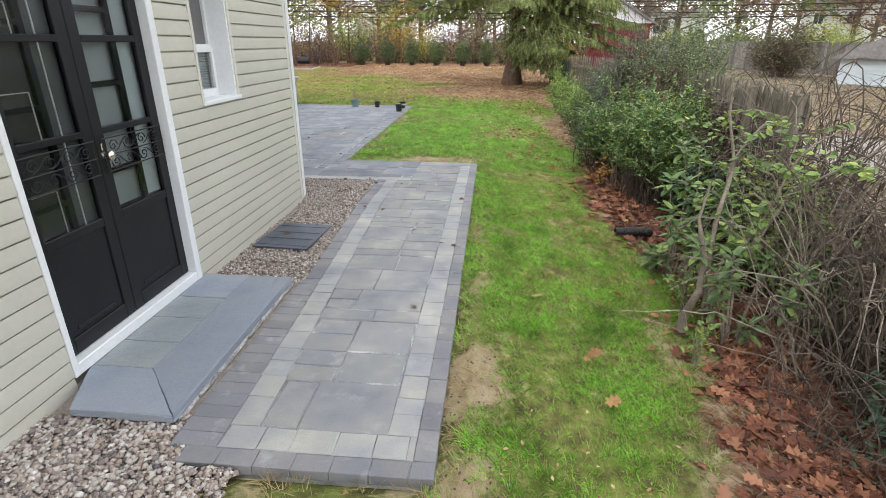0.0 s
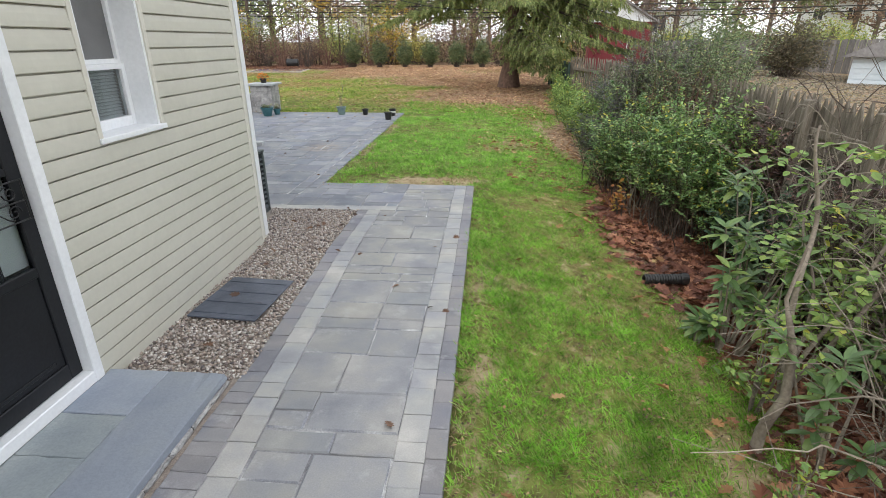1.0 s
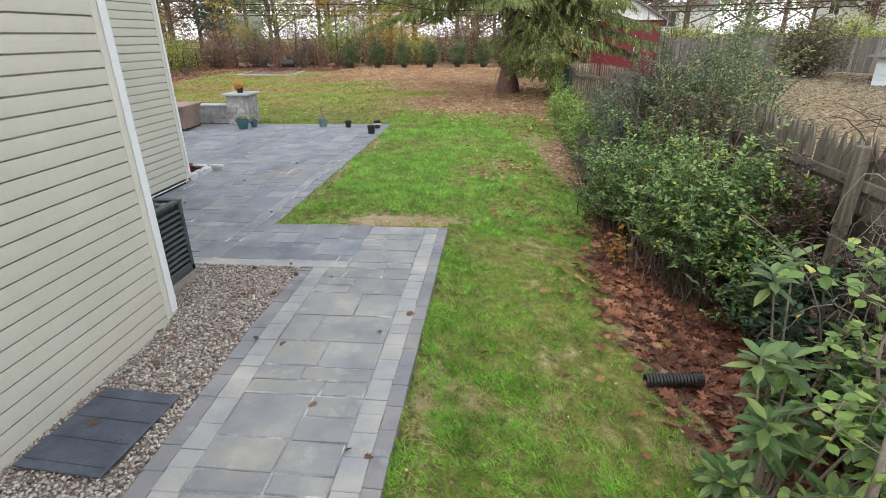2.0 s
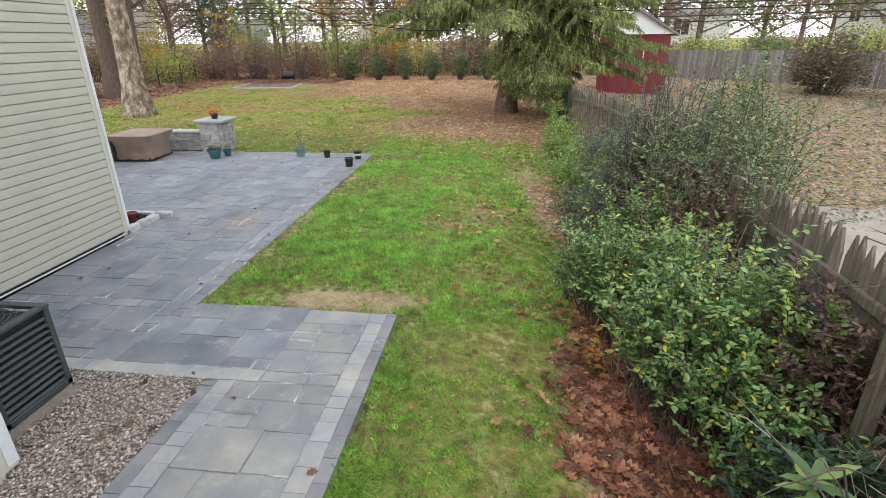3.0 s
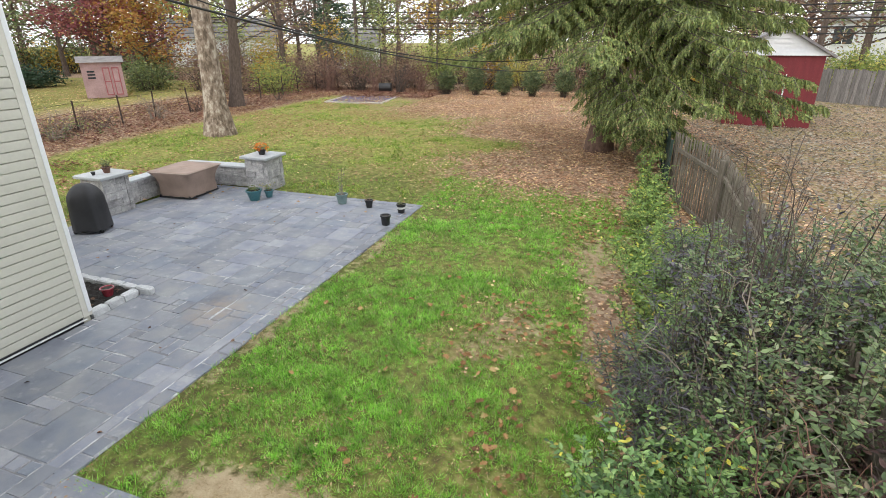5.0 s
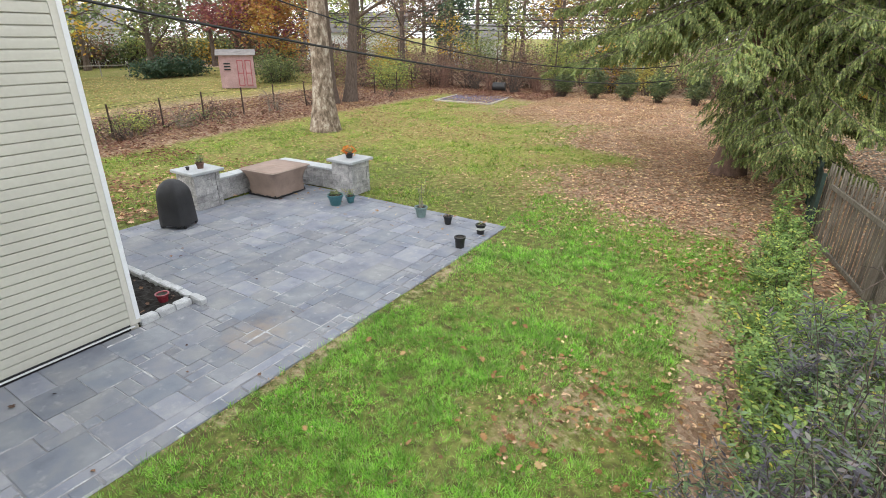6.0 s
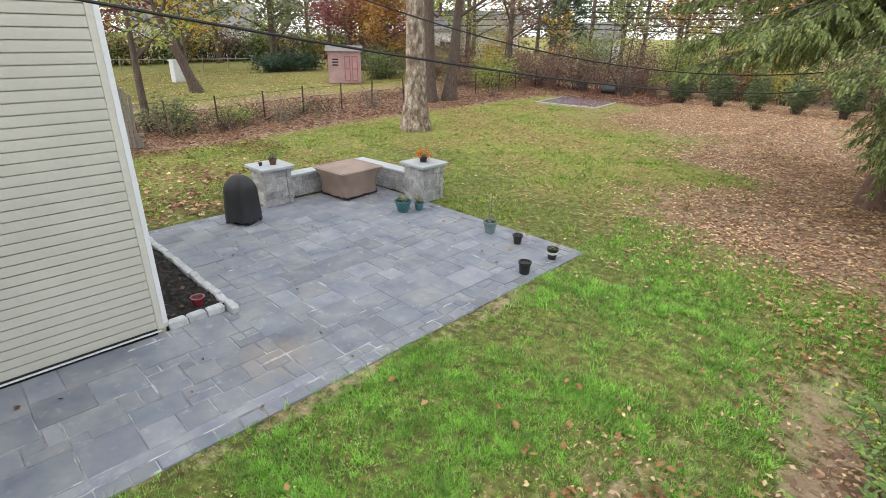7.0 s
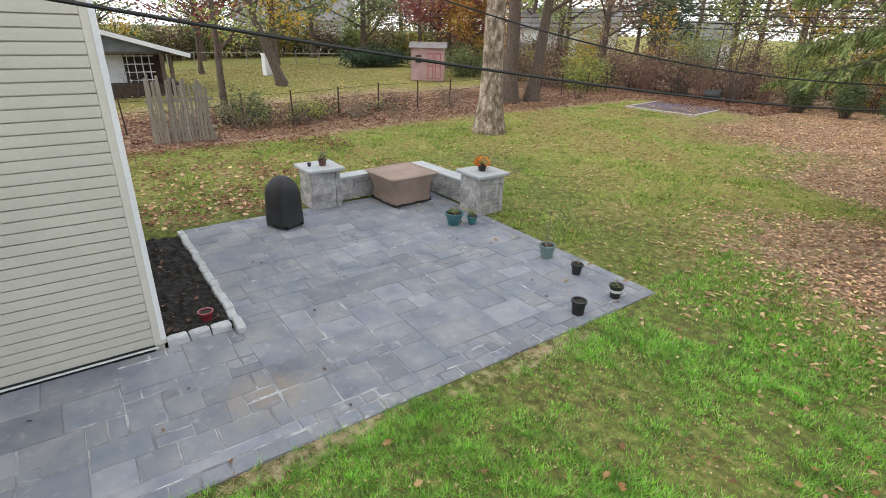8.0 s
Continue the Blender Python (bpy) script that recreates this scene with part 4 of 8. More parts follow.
part("casing", boxes((HX + 0.001, HX + 0.036, WY0 - 0.035, WY0, WZ0 - 0.03, WZ1 + 0.03), (HX + 0.001, HX + 0.036, WY1, WY1 + 0.035, WZ0 - 0.03, WZ1 + 0.03), (HX + 0.001, HX + 0.036, WY0, WY1, WZ1, WZ1 + 0.03), bevel=0.003), TRIM_BEIGE, win)
part("window_sill", boxes((HX - 0.2, HX + 0.05, WY0 - 0.035, WY1 + 0.04, WZ0 - 0.03, WZ0 + 0.004), bevel=0.004), WHITE, win)
ZM = WZ0 + 0.41
part("sash", boxes((FX - 0.02, FX + 0.03, WY0 + 0.022, WY0 + 0.06, WZ0 + 0.004, ZM), (FX - 0.02, FX + 0.03, WY1 - 0.06, WY1 - 0.022, WZ0 + 0.004, ZM), (FX - 0.02, FX + 0.03, WY0 + 0.06, WY1 - 0.06, WZ0 + 0.004, WZ0 + 0.07), (FX - 0.02, FX + 0.034, WY0 + 0.06, WY1 - 0.06, ZM - 0.035, ZM), bevel=0.003), WHITE, win)
part("sash", boxes((FX - 0.045, FX + 0.012, WY0 + 0.022, WY0 + 0.05, ZM, WZ1 - 0.022), (FX - 0.045, FX + 0.012, WY1 - 0.05, WY1 - 0.022, ZM, WZ1 - 0.022), (FX - 0.045, FX + 0.012, WY0 + 0.05, WY1 - 0.05, ZM, ZM + 0.03), (FX - 0.045, FX + 0.012, WY0 + 0.05, WY1 - 0.05, WZ1 - 0.06, WZ1 - 0.022), bevel=0.003), WHITE, win)
part("pane", boxes((FX, FX + 0.006, WY0 + 0.06, WY1 - 0.06, WZ0 + 0.07, ZM - 0.035)), WINGLASS, win)
part("insect_screen", boxes((FX - 0.02, FX - 0.014, WY0 + 0.05, WY1 - 0.05, ZM + 0.03, WZ1 - 0.06)), SCREEN, win, "dark grey insect screen")
for k in range(17):
    z = WZ0 + 0.075 + k * 0.021
    o = part("blind_slat", boxes((-0.012, 0.012, WY0 + 0.062, WY1 - 0.062, -0.001, 0.001)), WHITE, win)
    o.matrix_basis = pose(FX - 0.035, 0, z, 0, 30, 0)
part("curtain", boxes((FX - 0.09, FX - 0.08, WY0, WY1, WZ0, WZ1)), FROST, win, "pale curtain behind the blind")

# ---- condenser ----
ac = thing("air_conditioner", "dark green condenser with louvred sides on gravel by the house", "air conditioner", (-2.71, 6.46, 0.0))
AW, AH0, AH1 = 0.31, 0.06, 0.76
part("pad", boxes((-0.3, 0.3, -0.3, 0.3, -0.06, 0.055), bevel=0.01), CONCRETE, ac)
part("coil", boxes((-AW + 0.04, AW - 0.04, -AW + 0.04, AW - 0.04, AH0, AH1 - 0.03)), BLACKPLASTIC, ac)
for sx in (-1, 1):
    for sy in (-1, 1):
        part("corner_post", boxes((sx * AW - 0.025 * (sx + 1), sx * AW + 0.025 * (1 - sx), sy * AW - 0.025 * (sy + 1), sy * AW + 0.025 * (1 - sy), AH0, AH1), bevel=0.006), ACMETAL, ac)
part("base_tray", boxes((-AW, AW, -AW, AW, AH0 - 0.01, AH0 + 0.05), bevel=0.006), ACMETAL, ac)
part("top_cover", boxes((-AW - 0.006, AW + 0.006, -AW - 0.006, -0.25, AH1, AH1 + 0.03), (-AW - 0.006, AW + 0.006, 0.25, AW + 0.006, AH1, AH1 + 0.03), (-AW - 0.006, -0.25, -0.25, 0.25, AH1, AH1 + 0.03), (0.25, AW + 0.006, -0.25, 0.25, AH1, AH1 + 0.03), bevel=0.005), ACMETAL, ac)
for k in range(11):
    z = AH0 + 0.075 + k * 0.056
    for q in range(4):
        bm = bmesh.new()
        box(bm, 0, 0.028, -AW + 0.045, AW - 0.045, -0.006, 0.006, bevel=0.002)
        lv = part("louvre", bm, ACMETAL, ac)
        lv.matrix_basis = pose(0, 0, 0, 0, 0, 90 * q) @ pose(AW - 0.026, 0, z, 0, 35, 0)
fv, ff = tubes([(np.array([(r * math.cos(a), r * math.sin(a), AH1 + 0.02) for a in np.linspace(0, 2 * math.pi, 25)]), [0.004] * 25) for r in (0.05, 0.09, 0.13, 0.17, 0.21, 0.245)] + [(np.array([(0.02 * math.cos(a), 0.02 * math.sin(a), AH1 + 0.02), (0.27 * math.cos(a), 0.27 * math.sin(a), AH1 + 0.02)]), [0.005] * 2) for a in np.linspace(0, 2 * math.pi, 9)[:-1]], 5)
npart("fan_guard", fv, ff, ACMETAL, ac, "round wire fan guard")
dv, df = lathe([(0.0, AH1 + 0.025), (0.085, AH1 + 0.02), (0.09, AH1 - 0.08), (0.0, AH1 - 0.09)], 16)
npart("fan_motor", dv, df, ACMETAL, ac)
for k in range(3):
    bm = bmesh.new()
    box(bm, 0.06, 0.24, -0.05, 0.05, -0.004, 0.004)
    o = part("fan_blade", bm, BLACKPLASTIC, ac)
    o.matrix_basis = pose(0, 0, AH1 - 0.05, 0, 0, 120 * k) @ pose(0, 0, 0, 18, 0, 0)

# dark splash plate on the gravel
plate = thing("splash_plate", "dark slate-blue ribbed plate lying on the gravel", "plate", (-1.72, 4.55, 0.012), turn=-4)
part("sheet", boxes((-0.3, 0.26, -0.36, 0.34, 0.0, 0.014), bevel=0.004), PLATE, plate)
for k in range(4):
    part("rib", boxes((-0.28, 0.24, -0.30 + k * 0.18, -0.285 + k * 0.18, 0.014, 0.018), bevel=0.003), PLATE, plate)


# ---- pots ----
def pot_thing(name, label, at, r0, r1, h, mat, rim=0.012, group=""):
    t = thing(name, label, "plant pot", at, group)
    V, F = lathe([(0.0, 0.0), (r0, 0.0), (r0 + (r1 - r0) * 0.5, h * 0.5), (r1, h * 0.86), (r1 + rim, h * 0.86), (r1 + rim, h), (r1 - 0.008, h), (r1 - 0.014, h * 0.9), (r0 + (r1 - r0) * 0.8, h * 0.8)], 24)
    npart("shell", V, F, mat, t, smooth=False)
    V, F = lathe([(r1 - 0.012, h * 0.88), (r1 * 0.6, h * 0.9), (0.0, h * 0.91)], 16)
    npart("soil", V, F, SOILM, t)
    return t


def sprigs(parent, n, base_r, h, leaf, mat, stem_mat, rng, z0, droop=0.3, size=0.05, per=6, name="foliage"):
    """Thin stems with leaves, for potted plants."""
    paths, P, A = [], [], []
    for _ in range(n):
        a = rng.uniform(0, 2 * math.pi)
        r = base_r * math.sqrt(rng.uniform(0, 1))
        lean = rng.uniform(0.0, droop)
        hh = h * rng.uniform(0.6, 1.1)
        u = np.linspace(0, 1, 6)
        q = np.stack([r * math.cos(a) + lean * hh * u ** 1.6 * math.cos(a), r * math.sin(a) + lean * hh * u ** 1.6 * math.sin(a), z0 + hh * u * (1 - 0.15 * lean * u)], 1)
        paths.append((q, (0.004 if h < 0.5 else 0.009) * (1 - 0.6 * u)))
        for s in rng.uniform(0.25, 1, per):
            i = min(4, int(s * 5))
            P.append(q[i] + (q[i + 1] - q[i]) * (s * 5 - i))
            A.append(rand_dirs(1, rng, -0.2, 0.6)[0])
    V, F = tubes(paths, 4)
    tagged(npart("stem_cluster", V, F, stem_mat, parent), kind="stuff")
    P, A = np.array(P), np.array(A)
    V, F = scatter(*leaf, P, frames(A, np.array([0, 0, 1.0]) + 0.3 * rand_dirs(len(P), rng)), size * rng.uniform(0.6, 1.2, len(P)))
    npart(name, V, F, mat, parent)


rg = np.random.default_rng(21)
p = pot_thing("plant_pot", "sage green plastic pot with a tall dying plant on the patio", (-3.96, 15.86, 0.0), 0.09, 0.125, 0.22, SAGE, group="pots along the patio edge")
sprigs(p, 5, 0.04, 0.72, LEAF, YELLOWGREEN, PALETWIG, rg, 0.19, 0.3, 0.1, 9)
p = pot_thing("plant_pot", "small black nursery pot with a withered stub on the patio", (-3.25, 15.78, 0.0), 0.062, 0.085, 0.17, BLACKPLASTIC, group="pots along the patio edge")
sprigs(p, 4, 0.04, 0.12, LEAF, RUSSET, DARKTWIG, rg, 0.145, 0.7, 0.05, 3)
p = pot_thing("plant_pot", "black nursery pot with a pale paper band at the patio corner", (-2.44, 15.66, 0.0), 0.068, 0.09, 0.19, BLACKPLASTIC, group="pots along the patio edge")
V, F = lathe([(0.082, 0.09), (0.0885, 0.135), (0.089, 0.135)], 24)
npart("label_band", V, F, LABELWHITE, p, "pale paper band")
sprigs(p, 6, 0.05, 0.08, LEAF, OLIVE, DARKTWIG, rg, 0.165, 0.6, 0.05, 4)
p = pot_thing("plant_pot", "empty black nursery pot on the patio border", (-2.42, 14.86, 0.0), 0.078, 0.094, 0.2, BLACKPLASTIC, group="pots along the patio edge")
p = pot_thing("plant_pot", "glazed teal bowl pot with low green leaves beside the stone pillar", (-6.0, 15.47, 0.0), 0.11, 0.17, 0.24, TEAL)
sprigs(p, 22, 0.12, 0.1, LEAF, OLIVE, TWIG, rg, 0.2, 0.6, 0.06, 5)
p = pot_thing("plant_pot", "small teal pot with a leafy herb beside the stone pillar", (-5.84, 15.78, 0.0), 0.07, 0.1, 0.16, TEAL)
sprigs(p, 14, 0.06, 0.22, LEAF, YELLOWGREEN, TWIG, rg, 0.13, 0.7, 0.05, 6)
p = pot_thing("plant_pot", "dark red glazed pot standing in the mulch bed", (-4.8, 10.78, 0.04), 0.062, 0.082, 0.12, REDPOT)


# ---- stone pillars and seat wall ----
def block_mesh(L, W, H, seed, axis=0):
    """A split-faced block: rough on its sides, chamfered."""
    r = np.random.default_rng(seed)
    bm = bmesh.new()
    box(bm, 0, L, 0, W, 0, H, bevel=0.006)
    bmesh.ops.subdivide_edges(bm, edges=[e for e in bm.edges if e.calc_length() > 0.06], cuts=2, use_grid_fill=True)
    for v in bm.verts:
        v.co += Vector(r.uniform(-0.008, 0.008, 3)) * (1 if 0.004 < v.co.z < H - 0.004 else 0.4)
    me = bpy.data.meshes.new("block")
    bm.to_mesh(me)
    bm.free()
    me.materials.append(STONE)
    return me


BLOCKS = {}


def block(L, W, H, k, parent, m):
    key = (round(L, 2), round(W, 2), round(H, 2), k % 3)
    if key not in BLOCKS:
        BLOCKS[key] = block_mesh(L, W, H, len(BLOCKS) + 50)
    o = under(new("block", BLOCKS[key]), parent)
    o.matrix_basis = m
    return o


def pillar(cx, cy, label):
    t = thing("stone_pillar", label, "pillar", (cx, cy, 0), "pillars of the seat wall", turn=0)
    S, n, H = 0.62, 5, 0.76
    h = H / n
    part("core", boxes((-S / 2 + 0.05, S / 2 - 0.05, -S / 2 + 0.05, S / 2 - 0.05, -0.05, H)), JOINT, t)
    for c in range(n):
        cut = (0.24, 0.4, 0.31, 0.2, 0.42, 0.28, 0.36)[(c + int(cx * 7)) % 7]
        for q in range(4):
            m = pose(0, 0, c * h, 0, 0, 90 * q) @ pose(-S / 2, -S / 2, 0)
            e = S - 0.11
            cc = cut if q % 2 else e - cut
            block(cc - 0.005, 0.105, h - 0.004, c + q, t, m)
            block(e - cc - 0.003, 0.105, h - 0.004, c + q + 1, t, m @ pose(cc, 0, 0))
    part("cap", boxes((-0.39, 0.39, -0.39, 0.39, H, H + 0.062), bevel=0.01), CAPSTONE, t, "pale grey stone cap")
    return t


P1 = (-6.42, 16.47)
P2 = (-8.40, 13.83)
pillar(*P1, "grey stone block pillar with pale cap carrying a flower pot")
pillar(*P2, "grey stone block pillar with pale cap carrying a small brown pot")
swall = thing("seat_wall", "low grey stone block seat wall with pale caps round the fire table", "wall", (0, 0, 0))


def wall_run(x0, y0, x1, y1):
    L = math.hypot(x1 - x0, y1 - y0)
    a = math.degrees(math.atan2(y1 - y0, x1 - x0))
    n, H = 4, 0.46
    h = H / n
    rr = np.random.default_rng(int(L * 100))
    for c in range(n):
        s = 0.0
        while s < L - 0.02:
            ln = min(rr.choice([0.2, 0.3, 0.42]), L - s)
            if L - s - ln < 0.12:
                ln = L - s
            block(ln - 0.005, 0.26, h - 0.004, int(s * 10) + c, swall, pose(x0, y0, c * h, 0, 0, a) @ pose(s, -0.13, 0))
            s += ln
    s = 0.0
    while s < L - 0.02:
        ln = min(0.56, L - s)
        o = part("cap", boxes((0, ln - 0.004, -0.17, 0.17, 0, 0.055), bevel=0.008), CAPSTONE, swall)
        o.matrix_basis = pose(x0, y0, H, 0, 0, a) @ pose(s, 0, 0)
        s += ln


for k, y in enumerate(np.arange(SY0 + 0.04, SY1 - 0.2, 0.212)):
    block(0.208, 0.03, 0.03, k, step, pose(SX + 0.012, y, -0.018, 0, 0, 90))
wall_run(P2[0] - 0.12, P2[1] + 0.32, -8.62, 16.22)
wall_run(-8.79, 16.4, P1[0] - 0.32, P1[1] + 0.06)

fl = pot_thing("flower_pot", "black pot of orange and yellow chrysanthemums on the pillar cap", (P1[0], P1[1] - 0.02, 0.822), 0.07, 0.09, 0.12, BLACKPLASTIC)
sprigs(fl, 26, 0.08, 0.13, LEAF, OLIVE, TWIG, rg, 0.1, 0.8, 0.045, 4)
fp = np.concatenate([rand_dirs(70, rg, -0.5, 1.0) * np.array([0.16, 0.16, 0.14])]) + np.array([0, 0, 0.13])
V, F = scatter(*LEAF, np.repeat(fp, 6, 0), frames(rand_dirs(420, rg, -0.1, 0.8), np.array([0, 0, 1.0]) + 0.3 * rand_dirs(420, rg)), np.full(420, 0.042))
tagged(npart("blossom_cluster", V, F, PETAL, fl, "orange and yellow petals"), kind="stuff")
bp = pot_thing("plant_pot", "small brown clay pot with sparse dark sprigs on the pillar cap", (P2[0] + 0.05, P2[1] + 0.05, 0.822), 0.06, 0.085, 0.13, BROWNPOT)
sprigs(bp, 16, 0.05, 0.2, LEAF, OLIVE, DARKTWIG, rg, 0.1, 0.9, 0.055, 6)
sb = pot_thing("plant_pot", "tiny black pot beside the brown one on the pillar cap", (P2[0] - 0.02, P2[1] - 0.2, 0.822), 0.028, 0.04, 0.07, BLACKPLASTIC, 0.006)

# ---- covered fire table ----
ft = thing("fire_table", "square fire table under a tan fitted cover, inside the seat wall", "table", (-7.83, 15.42, 0), turn=4)


def cover(w0, w1, d0, d1, h, folds, seed, top=0.03):
    """A draped cover: straight top, sides that swell and pleat towards the hem."""
    r = np.random.default_rng(seed)
    N, M = 64, 10
    V, F = [], []
    for j in range(M + 1):
        u = j / M
        z = h * (1 - u)
        for i in range(N):
            a = 2 * math.pi * i / N + math.pi / 4
            c, s = math.cos(a), math.sin(a)
            k = 1 / max(abs(c), abs(s))
            k = k * (1 - (0.02 + 0.10 * math.sin(min(1.0, u / 0.75) * math.pi)) * ((k - 1) / 0.41) ** 3)
            v = min(1.0, u / 0.7)
            w = (w0 + (w1 - w0) * v) / 2
            d = (d0 + (d1 - d0) * v) / 2
            f = 1 + folds * u * math.sin(i * 1.9 + 3 * math.sin(i * 0.7)) + (0.02 * u * (1 - u))
            V.append((w * k * c * f, d * k * s * f, z + (0.012 * math.sin(i * 0.9) * u if j == M else 0)))
    for j in range(M):
        for i in range(N):
            k = (i + 1) % N
            F.append((j * N + i, (j + 1) * N + i, (j + 1) * N + k, j * N + k))
    t0 = len(V)
    rings = 5
    for q in range(rings):
        f = 1 - (q + 1) / rings * 0.999
        for i in range(N):
            x, y, _ = V[i]
            V.append((x * f, y * f, h + top * (1 - f) + 0.004 * math.sin(i * 0.5 + q)))
    for q in range(rings):
        a = 0 if q == 0 else t0 + (q - 1) * N
        b = t0 + q * N
        for i in range(N):
            k = (i + 1) % N
            F.append((a + i, a + k, b + k, b + i))
    return V, F


V, F = cover(1.1, 0.86, 1.18, 0.92, 0.58, 0.03, 3, 0.02)
V = [(x, y, max(z, 0) + 0.05) for x, y, z in V]
npart("cover", V, F, TAN, ft, "tan cloth cover with a drawcord hem", True)
part("hem_cord", boxes((-0.43, 0.43, -0.475, -0.455, 0.02, 0.05), (-0.43, 0.43, 0.455, 0.475, 0.02, 0.05), (-0.44, -0.42, -0.47, 0.47, 0.02, 0.05), (0.42, 0.44, -0.47, 0.47, 0.02, 0.05)), BLACKPLASTIC, ft)
part("table_body", boxes((-0.38, 0.38, -0.42, 0.42, 0.0, 0.5)), BLACKPLASTIC, ft)
for sx, sy in ((1, -1), (-1, -1), (1, 1)):
    part("strap_buckle", boxes((sx * 0.4 - 0.02, sx * 0.4 + 0.02, sy * 0.47 - 0.01, sy * 0.47 + 0.01, 0.04, 0.085), bevel=0.005), BLACKPLASTIC, ft)
seam = [(x * 1.004, y * 1.004, 0.624) for x, y, z in V[:64]]
sv, sf_ = tubes([(np.array(seam + seam[:1]), np.full(65, 0.011))], 6)
npart("top_seam", sv, sf_, PALETAN, ft, "paler stitched seam round the cover's top", True)

# ---- covered grill ----
gr = thing("covered_grill", "rounded barbecue grill under a black fitted cover", "grill", (-7.62, 12.78, 0), turn=25)
V, F = [], []
N, M = 40, 14
for j in range(M + 1):
    u = j / M
    z = 0.9 * (1 - u) ** 1.0 + 0.06
    wid = 0.29 * (0.3 + 0.6 * math.sin(min(1, u / 0.45) * math.pi / 2)) + 0.045 * u
    dep = 0.26 * (0.28 + 0.62 * math.sin(min(1, u / 0.45) * math.pi / 2)) + 0.04 * u
    zz = 0.06 + 0.86 * (1 - u ** 1.35) if u < 1 else 0.06
    for i in range(N):
        a = 2 * math.pi * i / N
        c, s = math.cos(a), math.sin(a)
        e = 0.62
        f = 1 + 0.025 * u * math.sin(i * 2.1 + math.sin(i)) 
        V.append((wid * math.copysign(abs(c) ** e, c) * f, dep * math.copysign(abs(s) ** e, s) * f, zz + (0.02 * math.sin(i * 1.3) if j == M else 0)))
for j in range(M):
    for i in range(N):
        k = (i + 1) % N
        F.append((j * N + i, (j + 1) * N + i, (j + 1) * N + k, j * N + k))
V.append((0, 0, 0.935))
top = len(V) - 1
F2 = [(i, (i + 1) % N, top, top) for i in range(N)]
bm = bmesh.new()
vs = [bm.verts.new(v) for v in V]
for f in F:
    bm.faces.new([vs[i] for i in f])
for a, b, c, _ in F2:
    bm.faces.new((vs[a], vs[b], vs[c]))
part("cover", bm, BLACKCLOTH, gr, "black cloth cover", True)
for sx in (-0.24, 0.24):
    for sy in (-0.18, 0.18):
        V, F = tubes([(np.array([(sx, sy, 0.0), (sx, sy, 0.3)]), [0.018, 0.018])], 8)
        npart("leg", V, F, BLACKPLASTIC, gr)
        V, F = tubes([(np.array([(sx - 0.015, sy, 0.035), (sx + 0.015, sy, 0.035)]), [0.035, 0.035])], 12)
        npart("castor", V, F, BLACKPLASTIC, gr)

# ---- mulch bed with cobble edging ----
bed = thing("mulch_bed", "bed of black mulch against the rear wall with scattered dead leaves", "flower bed", kind="structure")
BX0, BX1, BY0, BY1 = -8.05, KX + 0.04, KY + 0.02, 11.12
n1, n2 = 60, 16
X, Y = np.meshgrid(np.linspace(BX0 + 0.05, BX1 - 0.06, n1), np.linspace(BY0, BY1 - 0.06, n2), indexing="ij")
Z = 0.03 + 0.02 * RNG.standard_normal(X.shape) + 0.02 * np.sin(X * 3) * np.sin(Y * 5)
ii = np.arange(n1 * n2).reshape(n1, n2)
npart("mulch", np.stack([X.ravel(), Y.ravel(), Z.ravel()], 1), np.stack([ii[:-1, :-1].ravel(), ii[1:, :-1].ravel(), ii[1:, 1:].ravel(), ii[:-1, 1:].ravel()], 1), MULCH, bed)
COB = []
for k in range(4):
    bm = bmesh.new()
    box(bm, 0, 1, 0, 1, 0, 1, bevel=0.12)
    for v in bm.verts:
        v.co += Vector(RNG.uniform(-0.05, 0.05, 3))
    me = bpy.data.meshes.new("cobble")
    bm.to_mesh(me)
    bm.free()
    me.materials.append(GRANITE)
    COB.append(me)
s, k = BX0, 0
while s < BX1 - 0.1:
    L = 0.2 + 0.05 * (k % 3)
    o = under(new("cobble", COB[k % 4]), bed)
    o.matrix_basis = pose(s, BY1 - 0.1 + 0.01 * math.sin(k * 2.3), -0.05, 0, 0, RNG.uniform(-3, 3)) @ Matrix.Diagonal((L - 0.012, 0.11, 0.14, 1))
    s += L
    k += 1
for s in np.arange(BY0 + 0.02, BY1 - 0.2, 0.235):
    o = under(new("cobble", COB[k % 4]), bed)
    o.matrix_basis = pose(BX1 - 0.12, s, -0.05, 0, 0, RNG.uniform(-3, 3)) @ Matrix.Diagonal((0.12, 0.222, 0.14, 1))
    k += 1

# ---- gravel ----
OCTA_V = np.array([(1, 0.1, 0), (-1, -0.1, 0.1), (0.1, 1, 0), (-0.1, -1, -0.1), (0.1, 0.2, 1), (0, 0, -1)]) * 1.15
OCTA_F = [(0, 2, 4), (2, 1, 4), (1, 3, 4), (3, 0, 4), (2, 0, 5), (1, 2, 5), (3, 1, 5), (0, 3, 5)]
gb = tagged(new("gravel_bed", np_mesh("gravel_bed", [(-9, -8, -0.018), (WALK_X0, -8, -0.018), (WALK_X0, 7.0, -0.018), (-9, 7.0, -0.018)], [(0, 1, 2, 3)], surf("grit", [(0.3, (0.2, 0.165, 0.14)), (0.7, (0.34, 0.29, 0.25))], 12, 90, 0.95, 0.8))), "grit under the river gravel strip beside the house", "gravel", kind="structure")


